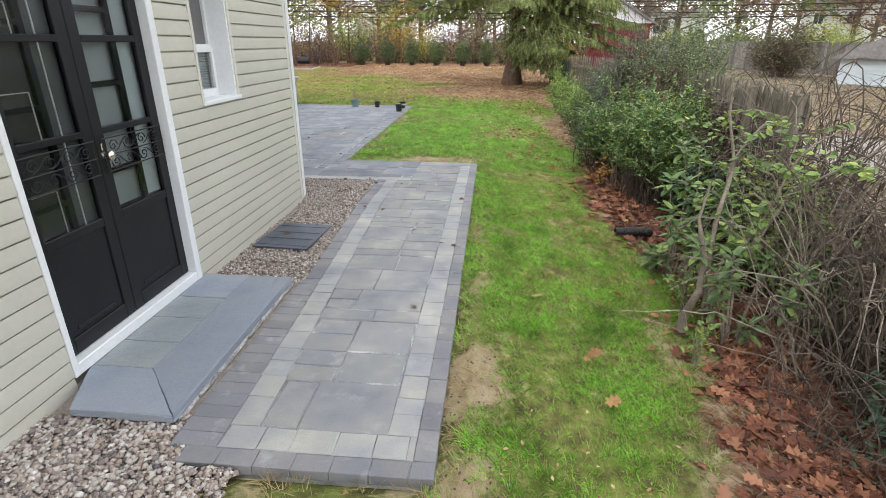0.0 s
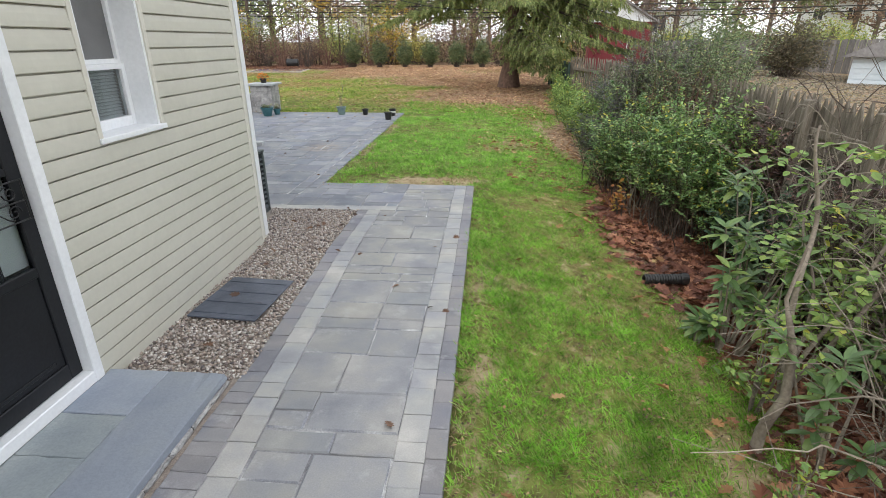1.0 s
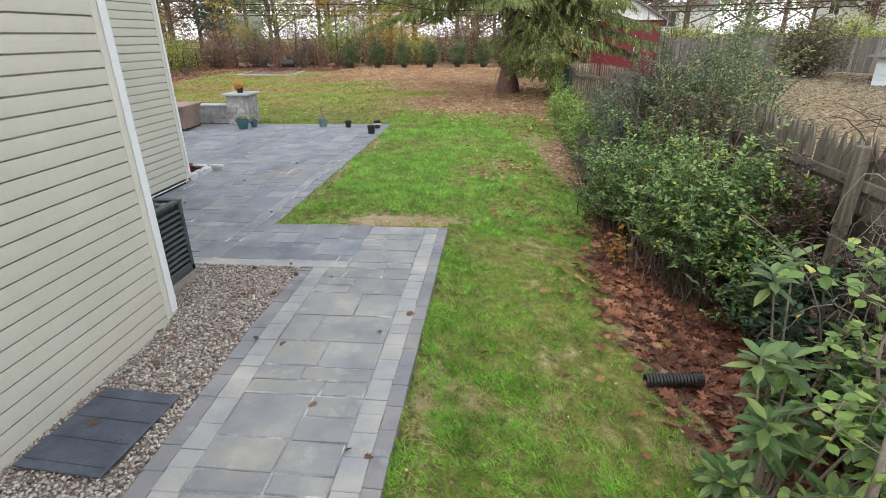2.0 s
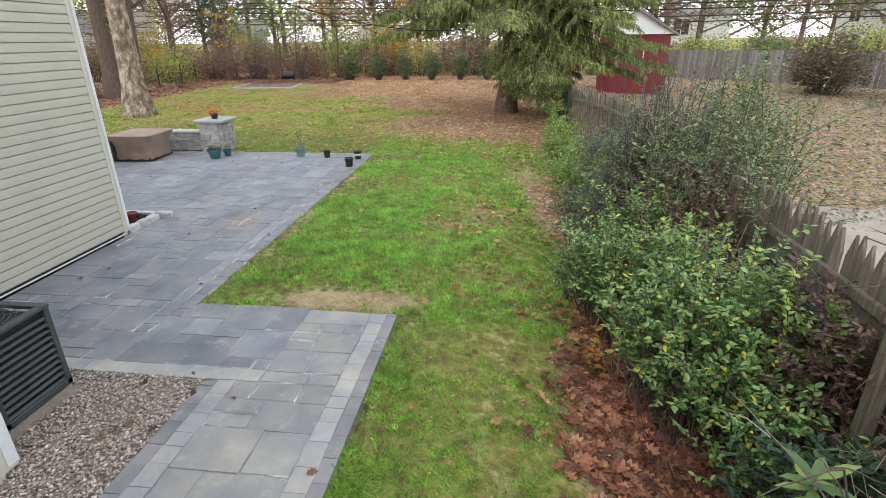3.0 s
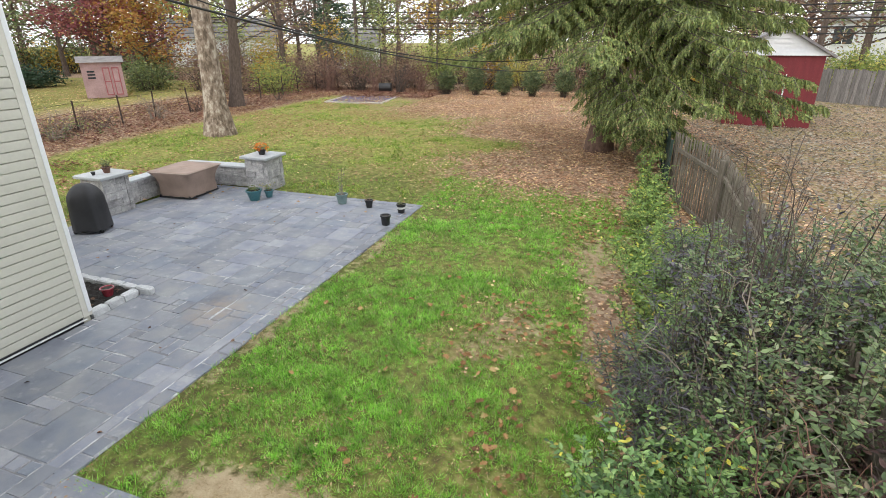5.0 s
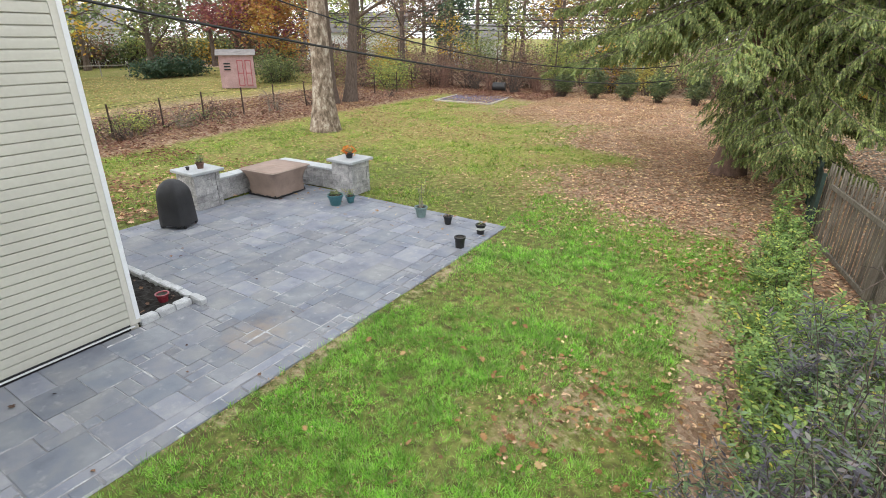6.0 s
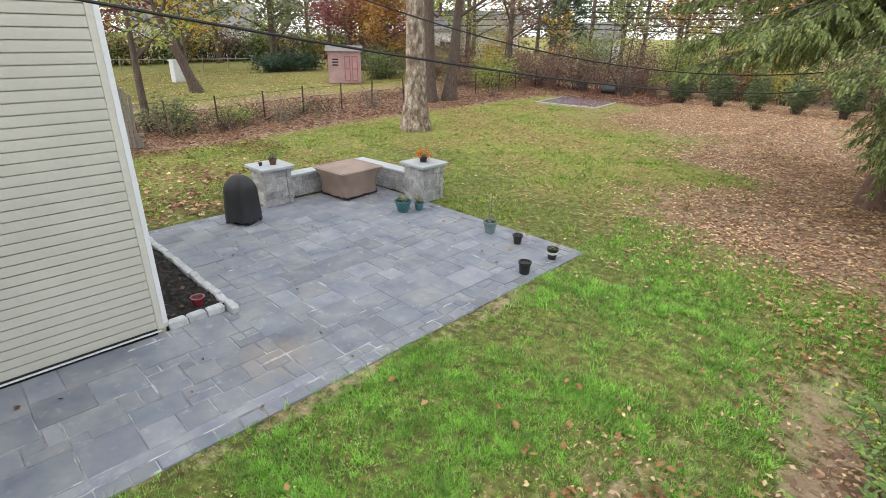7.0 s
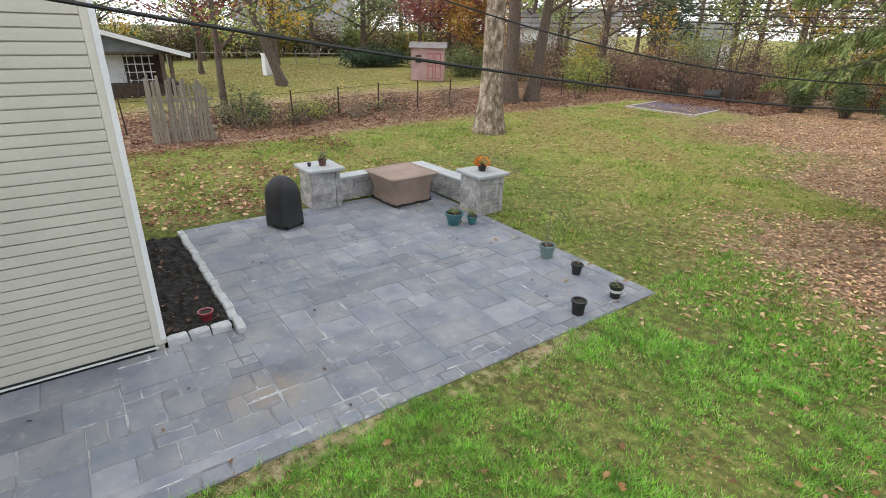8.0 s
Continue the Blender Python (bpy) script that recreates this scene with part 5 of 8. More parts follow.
def stones(n, x0, x1, y0, y1, smin, smax, seed):
    r = np.random.default_rng(seed)
    P = np.stack([r.uniform(x0, x1, n), r.uniform(y0, y1, n), r.uniform(-0.028, 0.004, n)], 1)
    keep = ~((P[:, 0] < HX + 0.02) & (P[:, 1] < HY + 0.02))
    keep &= ~((P[:, 0] < SX + 0.01) & (P[:, 1] > SY0 + 0.02) & (P[:, 1] < SY1 - 0.02))
    keep &= ~((P[:, 0] > np.where(P[:, 1] < 3.5, SX + 0.04, -1.19 - 0.045 * (np.minimum(P[:, 1], 5.6) - 1.5))) & (P[:, 1] > 1.6))
    keep &= ~((P[:, 0] > -1.22) & (P[:, 1] > 1.48))
    keep &= ~((np.abs(P[:, 0] + 2.71) < 0.36) & (np.abs(P[:, 1] - 6.46) < 0.36))
    keep &= ~((np.abs(P[:, 0] + 1.74) < 0.27) & (np.abs(P[:, 1] - 4.55) < 0.34)) | (r.uniform(0, 1, n) < 0.04)
    P = P[keep]
    m = len(P)
    S = r.uniform(smin, smax, m)[:, None] * np.stack([r.uniform(0.8, 1.25, m), r.uniform(0.7, 1.0, m), r.uniform(0.5, 0.8, m)], 1)
    return scatter(OCTA_V, OCTA_F, P, frames(rand_dirs(m, r, -0.4, 0.4), np.array([0, 0, 1.0]) + 0.4 * rand_dirs(m, r)), S)


V, F = stones(34000, KX + 1.2, WALK_X0 - 0.01, 3.5, 7.0, 0.006, 0.017, 31)
tagged(new("gravel", np_mesh("gravel", V, F, GRAVEL, True)), "loose tan and grey river gravel between house and walk", "gravel", kind="stuff")
V, F = stones(13000, HX, -0.9, 0.2, 1.85, 0.008, 0.023, 32)
tagged(new("gravel", np_mesh("gravel", V, F, GRAVEL, True)), "loose tan and grey river gravel beside the doorstep", "gravel", kind="stuff")


# ---- plants ----
UP = np.array([0, 0, 1.0])


def shrub(name, label, at, rx, ry, h, stems, leaves, leaf, lmat, size, smat=DARKTWIG, seed=1, category="shrub", group="", stem_r=0.012, inner=0.3, spread=0.09, flat=0.5, kind="", low=0.15, bare=1.0):
    """Stems that fan out from the foot, twigs off them, and leaves along the twigs."""
    r = np.random.default_rng(seed)
    t = thing(name, label, category, (at[0], at[1], float(land(at[0], at[1])) - 0.03 if len(at) < 3 else at[2]), group, kind)
    paths, pts = [], []
    for _ in range(stems):
        a, q = r.uniform(0, 2 * math.pi), math.sqrt(r.uniform(0.02, 1))
        b = np.array([0.35 * rx * q * math.cos(a) * r.uniform(0.3, 1.2), 0.5 * ry * q * math.sin(a) * r.uniform(0.3, 1.2), 0.0])
        top = h * r.uniform(low, 1.0) ** 0.6 * (1 - 0.45 * q * q)
        e = np.array([rx * q * math.cos(a), ry * q * math.sin(a), top])
        u = np.linspace(0, 1, 7)[:, None]
        bend = np.array([0, 0, 0.22 * h * q])
        P = b + (e - b) * u + bend * (u * (1 - u)) + r.normal(0, 0.03 * h * 0.4, (7, 3)) * u
        paths.append((P, stem_r * r.uniform(0.6, 1.2) * (1 - 0.8 * u[:, 0])))
        pts.append(P)
        for _ in range(3):
            s = r.integers(2, 6)
            d = rand_dirs(1, r, -0.2, 0.9)[0] * (0.16 * h * r.uniform(0.5, 1.2))
            Q = P[s] + d * np.linspace(0, 1, 7)[:, None]
            paths.append((Q[::3], stem_r * 0.4 * np.array([1, 0.7, 0.2])))
            pts.append(Q)
    V, F = tubes(paths, 3)
    tagged(npart("branchwork", V, F, smat, t), kind="stuff")
    P = np.array(pts)
    k = r.integers(0, len(P), leaves)
    s = inner * 6 + (6 - inner * 6) * r.uniform(0, 1, leaves) ** 0.65
    i = np.minimum(5, s.astype(int))
    f = (s - i)[:, None]
    L = P[k, i] * (1 - f) + P[k, i + 1] * f + r.normal(0, spread, (leaves, 3))
    L[:, 2] = np.maximum(L[:, 2], 0.03)
    A = rand_dirs(leaves, r, -0.5, 0.7)
    V, F = scatter(*leaf, L, frames(A, UP * flat + rand_dirs(leaves, r) * 0.6), size * r.uniform(0.6, 1.25, leaves))
    npart("foliage", V, F, lmat, t)
    return t


def tree(name, label, at, H, r0, crown, leaves, leaf, lmat, size, bark=BARK, seed=1, lean=(0, 0), limbs=14, limb0=0.35, flare=1.5, group="", spread=0.5, fork=4):
    """Tapered trunk, limbs with forks, and a crown of leaves on the twigs. crown: radius."""
    r = np.random.default_rng(seed)
    t = thing(name, label, "tree", (at[0], at[1], float(land(at[0], at[1])) - 0.08), group)
    u = np.linspace(0, 1, 14)
    wob = np.cumsum(r.normal(0, 0.012 * H / 6, (14, 2)), 0)
    T_ = np.stack([lean[0] * H * u + wob[:, 0] * u, lean[1] * H * u + wob[:, 1] * u, H * u], 1)
    R = r0 * (1 - 0.75 * u) * (1 + (flare - 1) * np.exp(-u * 22))
    V, F = tubes([(T_, R)], 14)
    ang = np.arctan2(V[:, 1], V[:, 0])
    V[:, :2] *= (1 + 0.04 * np.sin(5 * ang + V[:, 2] * 1.5))[:, None]
    npart("trunk", V, F, bark, t, smooth=True)
    paths, pts = [], []
    for i in range(limbs):
        f = limb0 + (0.97 - limb0) * (i + r.uniform(0, 1)) / limbs
        j = int(f * 13)
        b = T_[j] + (T_[min(13, j + 1)] - T_[j]) * (f * 13 - j)
        a = i * 2.4 + r.uniform(-0.4, 0.4)
        L = crown * (1.15 - 0.75 * (f - limb0) / (1 - limb0)) * r.uniform(0.7, 1.1)
        v = np.linspace(0, 1, 7)[:, None]
        P = b + np.array([math.cos(a), math.sin(a), 0]) * L * v + UP * L * (0.55 * v - 0.12 * v * v) + np.cumsum(r.normal(0, 0.03 * L, (7, 3)), 0) * v
        rr = r0 * (1 - 0.75 * f) * 0.45
        paths.append((P, rr * (1 - 0.85 * v[:, 0])))
        pts.append(P)
        for _ in range(fork):
            s = r.integers(1, 6)
            d = rand_dirs(1, r, -0.1, 0.8)[0] * L * r.uniform(0.3, 0.55)
            Q = P[s] + d * v + np.cumsum(r.normal(0, 0.02 * L, (7, 3)), 0) * v
            paths.append((Q[::2], rr * 0.4 * np.array([1, 0.7, 0.45, 0.15])))
            pts.append(Q)
    V, F = tubes(paths, 5)
    tagged(npart("limbwork", V, F, bark, t), kind="stuff")
    if leaves:
        P = np.array(pts)
        k = r.integers(0, len(P), leaves)
        s = 1.5 + 4.5 * r.uniform(0, 1, leaves) ** 0.7
        i = np.minimum(5, s.astype(int))
        f = (s - i)[:, None]
        Lp = P[k, i] * (1 - f) + P[k, i + 1] * f + r.normal(0, spread, (leaves, 3)) * crown * 0.16
        V, F = scatter(*leaf, Lp, frames(rand_dirs(leaves, r, -0.8, 0.4), UP * 0.4 + rand_dirs(leaves, r) * 0.8), size * r.uniform(0.6, 1.3, leaves))
        npart("crown", V, F, lmat, t)
    return t


def shoots(name, label, at, rx, ry, h, stems, lmat, size, smat=DARKTWIG, seed=1, category="shrub", start=0.4, step=0.036, rad=0.007, low=0.55, sides=3, arch=0.25, leaf=OVAL):
    """Upright shoots with side twigs, and paired leaves set along them to the tips."""
    r = np.random.default_rng(seed)
    t = thing(name, label, category, (at[0], at[1], float(land(at[0], at[1])) - 0.03))
    paths, P, A = [], [], []

    def leaves_along(Q, s0):
        d = np.diff(Q, axis=0)
        cum = np.concatenate([[0], np.cumsum(np.linalg.norm(d, axis=1))])
        at_ = np.arange(s0 * cum[-1], cum[-1], step) + r.uniform(0, step)
        at_ = np.repeat(np.minimum(at_, cum[-1] * 0.999), 2)
        i = np.minimum(np.searchsorted(cum, at_, side="right") - 1, len(d) - 1)
        f = ((at_ - cum[i]) / np.maximum(cum[i + 1] - cum[i], 1e-6))[:, None]
        tan = d[i] / np.linalg.norm(d[i], axis=1)[:, None]
        out = rand_dirs(len(at_), r, -0.5, 0.5)
        out[1::2] = -out[::2]
        P.append(Q[i] + d[i] * f)
        A.append(0.55 * tan + out * r.uniform(0.6, 1.1, (len(at_), 1)) + np.array([0, 0, -0.1]))

    for _ in range(stems):
        a, q = r.uniform(0, 2 * math.pi), math.sqrt(r.uniform(0.0, 1))
        b = np.array([0.55 * rx * q * math.cos(a), 0.6 * ry * q * math.sin(a), 0.0])
        e = np.array([rx * q * math.cos(a) * r.uniform(0.7, 1.25), ry * q * math.sin(a) * r.uniform(0.7, 1.25), h * r.uniform(low, 1.0) * (1 - 0.3 * q * q)])
        u = np.linspace(0, 1, 9)[:, None]
        Q = b + (e - b) * u + np.array([0, 0, arch * h * q]) * u * (1 - u) + np.cumsum(r.normal(0, 0.012 * h, (9, 3)), 0) * u * np.array([1, 1, 0.3])
        paths.append((Q, rad * r.uniform(0.6, 1.3) * (1 - 0.8 * u[:, 0])))
        leaves_along(Q, start * r.uniform(0.8, 1.2))
        for _ in range(sides):
            k = r.integers(3, 8)
            d = rand_dirs(1, r, 0.15, 0.9)[0] * (0.13 * h + 0.12) * r.uniform(0.5, 1.2)
            S = Q[k] + d * np.linspace(0, 1, 4)[:, None] + np.cumsum(r.normal(0, 0.012, (4, 3)), 0)
            paths.append((S, rad * 0.45 * np.array([1, 0.8, 0.5, 0.2])))
            leaves_along(S, 0.1)
    V, F = tubes(paths, 4)
    tagged(npart("branchwork", V, F, smat, t), kind="stuff")
    P, A = np.concatenate(P), np.concatenate(A)
    P[:, 2] = np.maximum(P[:, 2], 0.03)
    V, F = scatter(*leaf, P, frames(A, UP * 0.9 + rand_dirs(len(P), r) * 0.5), size * r.uniform(0.6, 1.2, len(P)))
    npart("foliage", V, F, lmat, t)
    return t


# planting along the fence
shoots("privet_shrub", "dense glossy green privet with a few yellow leaves along the fence", (2.7, 7.35), 0.72, 0.85, 1.92, 86, PRIVET, 0.056, seed=11, start=0.5, low=0.55, sides=5, step=0.033)
shoots("privet_shrub", "leafy green privet with yellowing tips along the fence", (2.95, 6.5), 0.4, 0.45, 1.15, 36, PRIVET, 0.057, seed=18, start=0.35, low=0.45, sides=5, step=0.033)
shoots("privet_shrub", "green privet thicket with brown stems at the lawn edge", (2.42, 8.7), 0.68, 0.95, 1.87, 94, PRIVET, 0.054, seed=12, start=0.42, low=0.35, sides=6, step=0.033)
shoots("tall_shrub", "tall thin grey-green shrub with upright shoots above the fence", (3.15, 8.15), 0.5, 0.6, 3.2, 9, GREYLEAF, 0.048, seed=113, start=0.62, low=0.6, sides=3)
shoots("tall_shrub", "tall thin grey-green shrub with upright shoots above the fence", (3.15, 9.4), 0.65, 0.8, 3.1, 40, GREYLEAF, 0.046, seed=13, start=0.55, low=0.55, sides=5, step=0.034)
shoots("tall_shrub", "grey-green shrub with loose shoots at fence height", (3.0, 10.8), 0.6, 0.8, 2.55, 58, GREYLEAF, 0.048, seed=14, start=0.34, low=0.5, sides=5, step=0.034)
shoots("dusky_shrub", "dusky purple-grey shrub with plumes of narrow leaves", (2.65, 10.1), 0.6, 0.8, 2.3, 56, PURPLELEAF, 0.085, seed=15, start=0.22, low=0.4, sides=5, step=0.028, leaf=NARROW)
shoots("dusky_shrub", "dusky purple-grey shrub with plumes of narrow leaves", (2.3, 10.95), 0.4, 0.45, 1.35, 20, PURPLELEAF, 0.085, seed=153, start=0.22, low=0.35, sides=5, step=0.028, leaf=NARROW)
shoots("dusky_shrub", "dusky purple-grey shrub with plumes of narrow leaves", (2.75, 12.4), 0.5, 0.7, 1.9, 44, PURPLELEAF, 0.095, seed=16, start=0.22, low=0.4, sides=4, step=0.03, leaf=NARROW)
shoots("privet_shrub", "loose privet with yellowing leaves and bare brown stems", (2.8, 8.2), 0.42, 0.45, 1.8, 34, YELLOWPRIVET, 0.068, seed=33, start=0.45, low=0.45, sides=4, step=0.036)
shoots("dark_barberry", "dark maroon twiggy shrub in the midst of the privet", (3.05, 8.6), 0.5, 0.8, 1.7, 90, BARBERRY, 0.045, seed=23, start=0.15, low=0.5, sides=5, step=0.03)
shoots("lime_shrub", "bright lime-green shrub at the edge of the leaf litter", (2.55, 13.9), 0.65, 0.9, 1.2, 80, LIMELEAF, 0.06, seed=17, sides=5, start=0.2, low=0.4)
shoots("lime_shrub", "loose yellow-green shrub at the edge of the leaf litter", (2.4, 15.8), 0.45, 0.9, 1.25, 56, LIMELEAF, 0.06, seed=19, sides=5, start=0.2, low=0.4)
shoots("lime_shrub", "sparse pale green shrub by the fence", (2.35, 17.3), 0.35, 0.6, 1.3, 34, LIMELEAF, 0.065, seed=119, start=0.2, low=0.5)
shoots("fence_shrub", "low lush green shrub against the fence", (2.85, 11.4), 0.55, 0.9, 1.6, 90, LIMELEAF, 0.06, seed=151, start=0.2, low=0.4, sides=5)
shoots("lime_shrub", "bright lime-green shrub with yellow flecks at the lawn edge", (2.45, 12.5), 0.5, 0.7, 1.35, 60, LIMELEAF, 0.06, seed=155, start=0.2, low=0.4, sides=5)
shoots("fence_shrub", "low lush green shrub against the fence", (2.95, 13.4), 0.4, 0.8, 1.45, 60, LIMELEAF, 0.07, seed=152, start=0.15, low=0.4, sides=5)
shoots("fence_shrub", "dark green shrub hiding the fence foot", (3.05, 5.9), 0.35, 0.75, 1.1, 56, PINE, 0.07, seed=21, start=0.3, low=0.4, sides=4)
shrub("fence_shrub", "sparse yellow-green climber over the dead canes", (2.9, 4.5), 0.55, 0.7, 1.5, 60, 1800, OVAL, LIMELEAF, 0.065, seed=22, inner=0.3, spread=0.1)
shrub("orange_sapling", "small sapling with bright orange autumn leaves", (2.05, 7.75), 0.16, 0.18, 0.6, 10, 90, OVAL, ORANGE, 0.075, seed=20, inner=0.5, spread=0.05)


def rhododendron(label, at, whorls, seed, size=0.16):
    r = np.random.default_rng(seed)
    t = thing("rhododendron", label, "shrub", (at[0], at[1], float(land(at[0], at[1])) - 0.03), "rhododendrons under the fence")
    paths, P, A = [], [], []
    for wx, wy, wz in whorls:
        e = np.array([wx, wy, wz])
        u = np.linspace(0, 1, 6)[:, None]
        b = np.array([0.25 * wx, 0.25 * wy, 0])
        q = b + (e - b) * u + np.array([0, 0, 0.12]) * u * (1 - u)
        V, F = tubes([(q, 0.012 * (1 - 0.6 * u[:, 0]))], 5)
        npart("branch", V, F, TWIG, t)
        n = 13
        for i in range(n):
            a = 2.4 * i + r.uniform(-0.2, 0.2)
            P.append(e + np.array([0, 0, -0.012 * i * 0.6]))
            A.append((math.cos(a), math.sin(a), 0.75 - 0.11 * i))
    P, A = np.array(P), np.array(A)
    V, F = scatter(*LONGLEAF, P, frames(A, UP + 0.15 * rand_dirs(len(P), r)), np.stack([size * 1.4 * np.ones(len(P)), size * r.uniform(0.75, 1.15, len(P)), size * np.ones(len(P))], 1))
    npart("foliage", V, F, RHODO, t)
    return t


def whorl_set(n, rx, ry, h, seed):
    r = np.random.default_rng(seed)
    return [(r.uniform(-rx, rx), r.uniform(-ry, ry), h * r.uniform(0.25, 1.0)) for _ in range(n)]


rhododendron("rhododendron with whorls of long glossy leaves", (2.05, 4.45), whorl_set(13, 0.3, 0.35, 1.1, 41), 41)
rhododendron("low young rhododendron rising from dead leaves", (1.88, 4.55), whorl_set(5, 0.12, 0.14, 0.3, 42), 42, 0.14)
rhododendron("rhododendron with whorls of long glossy leaves", (2.55, 5.2), whorl_set(14, 0.35, 0.3, 1.35, 43), 43)
rhododendron("rhododendron with pale new tips beside the dead brush", (2.15, 3.3), whorl_set(9, 0.3, 0.3, 0.85, 44), 44, 0.13)
shrub("leafy_sucker", "thin leafy stem climbing among dead brush", (1.95, 3.75), 0.12, 0.14, 1.25, 7, 240, LEAF, LIMELEAF, 0.06, seed=45, smat=TWIG, inner=0.2, spread=0.05)
shrub("leafy_sucker", "thin green stem rising from the dead leaves", (1.75, 2.9), 0.08, 0.08, 0.5, 4, 90, LEAF, LIMELEAF, 0.05, seed=46, smat=TWIG, inner=0.1, spread=0.03)
shrub("dark_evergreen", "dark green evergreen under the brush", (2.75, 1.8), 0.4, 0.85, 0.9, 60, 4600, OVAL, PINE, 0.06, seed=47, inner=0.2, spread=0.08)


def brush(name, label, at, n, reach, h, seed, mat, rad=0.009, lean=(0, 0), out=1.0):
    """Dead arching canes that spring from a foot."""
    r = np.random.default_rng(seed)
    t = thing(name, label, "brush", (at[0], at[1], float(land(at[0], at[1])) - 0.03))
    paths = []
    for _ in range(n):
        a = r.uniform(0, 2 * math.pi)
        L = reach * r.uniform(0.4, 1.1)
        hh = h * r.uniform(0.35, 1.05)
        u = np.linspace(0, 1, 12)
        b = np.array([r.normal(0, 0.14), r.normal(0, 0.2), 0])
        x = (math.cos(a) * out + lean[0]) * L
        y = (math.sin(a) * out + lean[1]) * L
        jig = np.cumsum(r.normal(0, 0.03, (12, 3)), 0)
        P = np.stack([b[0] + x * u ** 1.3, b[1] + y * u ** 1.3, hh * np.sin(u * r.uniform(1.3, 2.5))], 1) + jig
        P[:, 2] = np.maximum(P[:, 2], 0.02)
        q = rad * r.uniform(0.4, 1.3)
        if len(t.children) < 7:
            V, F = tubes([(P, q * (1 - 0.75 * u))], 6)
            npart("cane", V, F, mat, t)
        else:
            paths.append((P, q * (1 - 0.75 * u)))
        for _ in range(2):
            s = r.integers(3, 11)
            d = rand_dirs(1, r, -0.3, 0.8)[0] * L * r.uniform(0.2, 0.45)
            Q = P[s] + d * np.linspace(0, 1, 5)[:, None] + np.cumsum(r.normal(0, 0.012, (5, 3)), 0)
            paths.append((Q, q * 0.45 * np.array([1, 0.8, 0.6, 0.4, 0.2])))
    V, F = tubes(paths, 5 if at[0] > 0 else 3)
    tagged(npart("cane_tangle", V, F, mat, t), kind="stuff")
    return t


brush("dead_brush", "tangle of bare grey arching canes along the fence", (2.8, 2.9), 130, 1.2, 1.45, 51, DARKTWIG, 0.0062, lean=(0.1, 0.05))
brush("dead_brush", "pale bare canes leaning over the fence line", (2.85, 3.9), 50, 1.3, 1.95, 52, PALETWIG, 0.008, lean=(0.5, 0.0), out=0.8)
brush("dead_brush", "dense grey-brown canes bending away from the lawn", (3.3, 2.3), 160, 1.4, 1.7, 57, DARKTWIG, 0.0075, lean=(0.2, 0.0))
brush("dead_brush", "dense grey-brown canes bending away from the lawn", (3.6, 4.4), 110, 1.3, 1.7, 58, DARKTWIG, 0.008, lean=(0.3, 0.0))
brush("dead_brush", "tall pale canes in front of the fence end", (3.05, 4.9), 80, 0.9, 1.75, 59, TWIG, 0.0065, lean=(0.0, -0.2))
brush("dead_brush", "long pale canes arching low over the leaves", (2.6, 3.1), 34, 1.5, 1.25, 60, PALETWIG, 0.0085, lean=(-0.05, 0.05))
shrub("fence_climber", "dark leafy climber scrambling through the dead brush", (3.1, 3.6), 0.3, 1.5, 1.1, 90, 3600, OVAL, GREYLEAF, 0.065, seed=61, inner=0.1, spread=0.1, category="climber")
brush("dead_brush", "grey-brown canes rising past the fence top", (3.9, 3.6), 120, 1.5, 2.2, 62, DARKTWIG, 0.008, lean=(0.1, 0.1))
brush("dead_brush", "grey-brown canes rising past the fence top", (3.9, 5.6), 90, 1.2, 2.1, 63, DARKTWIG, 0.011, lean=(0.1, 0.0))
shoots("dark_barberry", "dark maroon twiggy shrub pressed against the fence", (3.1, 5.0), 0.3, 0.8, 1.7, 40, BARBERRY, 0.05, seed=24, start=0.2, low=0.5, sides=5, step=0.034)
brush("dead_brush", "tall thin brown twigs above the privet", (2.9, 10.3), 80, 0.8, 2.9, 69, DARKTWIG, 0.0055, out=0.8)
shoots("twiggy_shrub", "tall brown twiggy shrub with sparse small dusky leaves", (2.95, 10.3), 0.6, 0.7, 2.9, 48, PURPLELEAF, 0.045, seed=34, start=0.4, low=0.6, sides=5, step=0.036)
shoots("dark_barberry", "dark maroon twiggy shrub behind the privet", (3.05, 9.0), 0.5, 0.9, 2.1, 44, BARBERRY, 0.05, seed=25, start=0.2, low=0.5, sides=5, step=0.034)
shoots("dark_barberry", "dark maroon twiggy shrub between privet and fence", (3.25, 6.9), 0.35, 0.6, 1.85, 50, BARBERRY, 0.05, seed=26, start=0.2, low=0.5, sides=5, step=0.034)
shoots("tall_shrub", "loose yellowing shoots beside the fence", (3.05, 7.0), 0.35, 0.45, 1.95, 20, LIMELEAF, 0.062, seed=27, start=0.45, low=0.6, sides=4)
shoots("tall_shrub", "tall thin grey-green shrub leaning over the fence", (3.5, 8.7), 0.45, 0.6, 2.9, 9, GREYLEAF, 0.05, seed=28, start=0.55, low=0.6, sides=3)
shoots("tall_shrub", "dense grey-green shrub rising behind the fence", (3.75, 10.9), 0.6, 0.8, 2.7, 60, GREYLEAF, 0.05, seed=31, start=0.2, low=0.5, sides=5, step=0.033)
shoots("tall_shrub", "dense grey-green shrub rising behind the fence", (4.4, 11.2), 0.6, 0.8, 2.9, 60, GREYLEAF, 0.05, seed=32, start=0.2, low=0.5, sides=5, step=0.033)
shoots("tall_shrub", "bluish-green shrub rising behind the fence", (3.75, 9.9), 0.55, 0.9, 3.0, 50, GREYLEAF, 0.052, seed=29, start=0.3, low=0.55, sides=5, step=0.034)
brush("dead_brush", "dark tangle of fine twigs over fallen leaves", (2.75, 1.45), 130, 0.95, 1.0, 66, DARKTWIG, 0.0058, lean=(-0.1, 0.05))
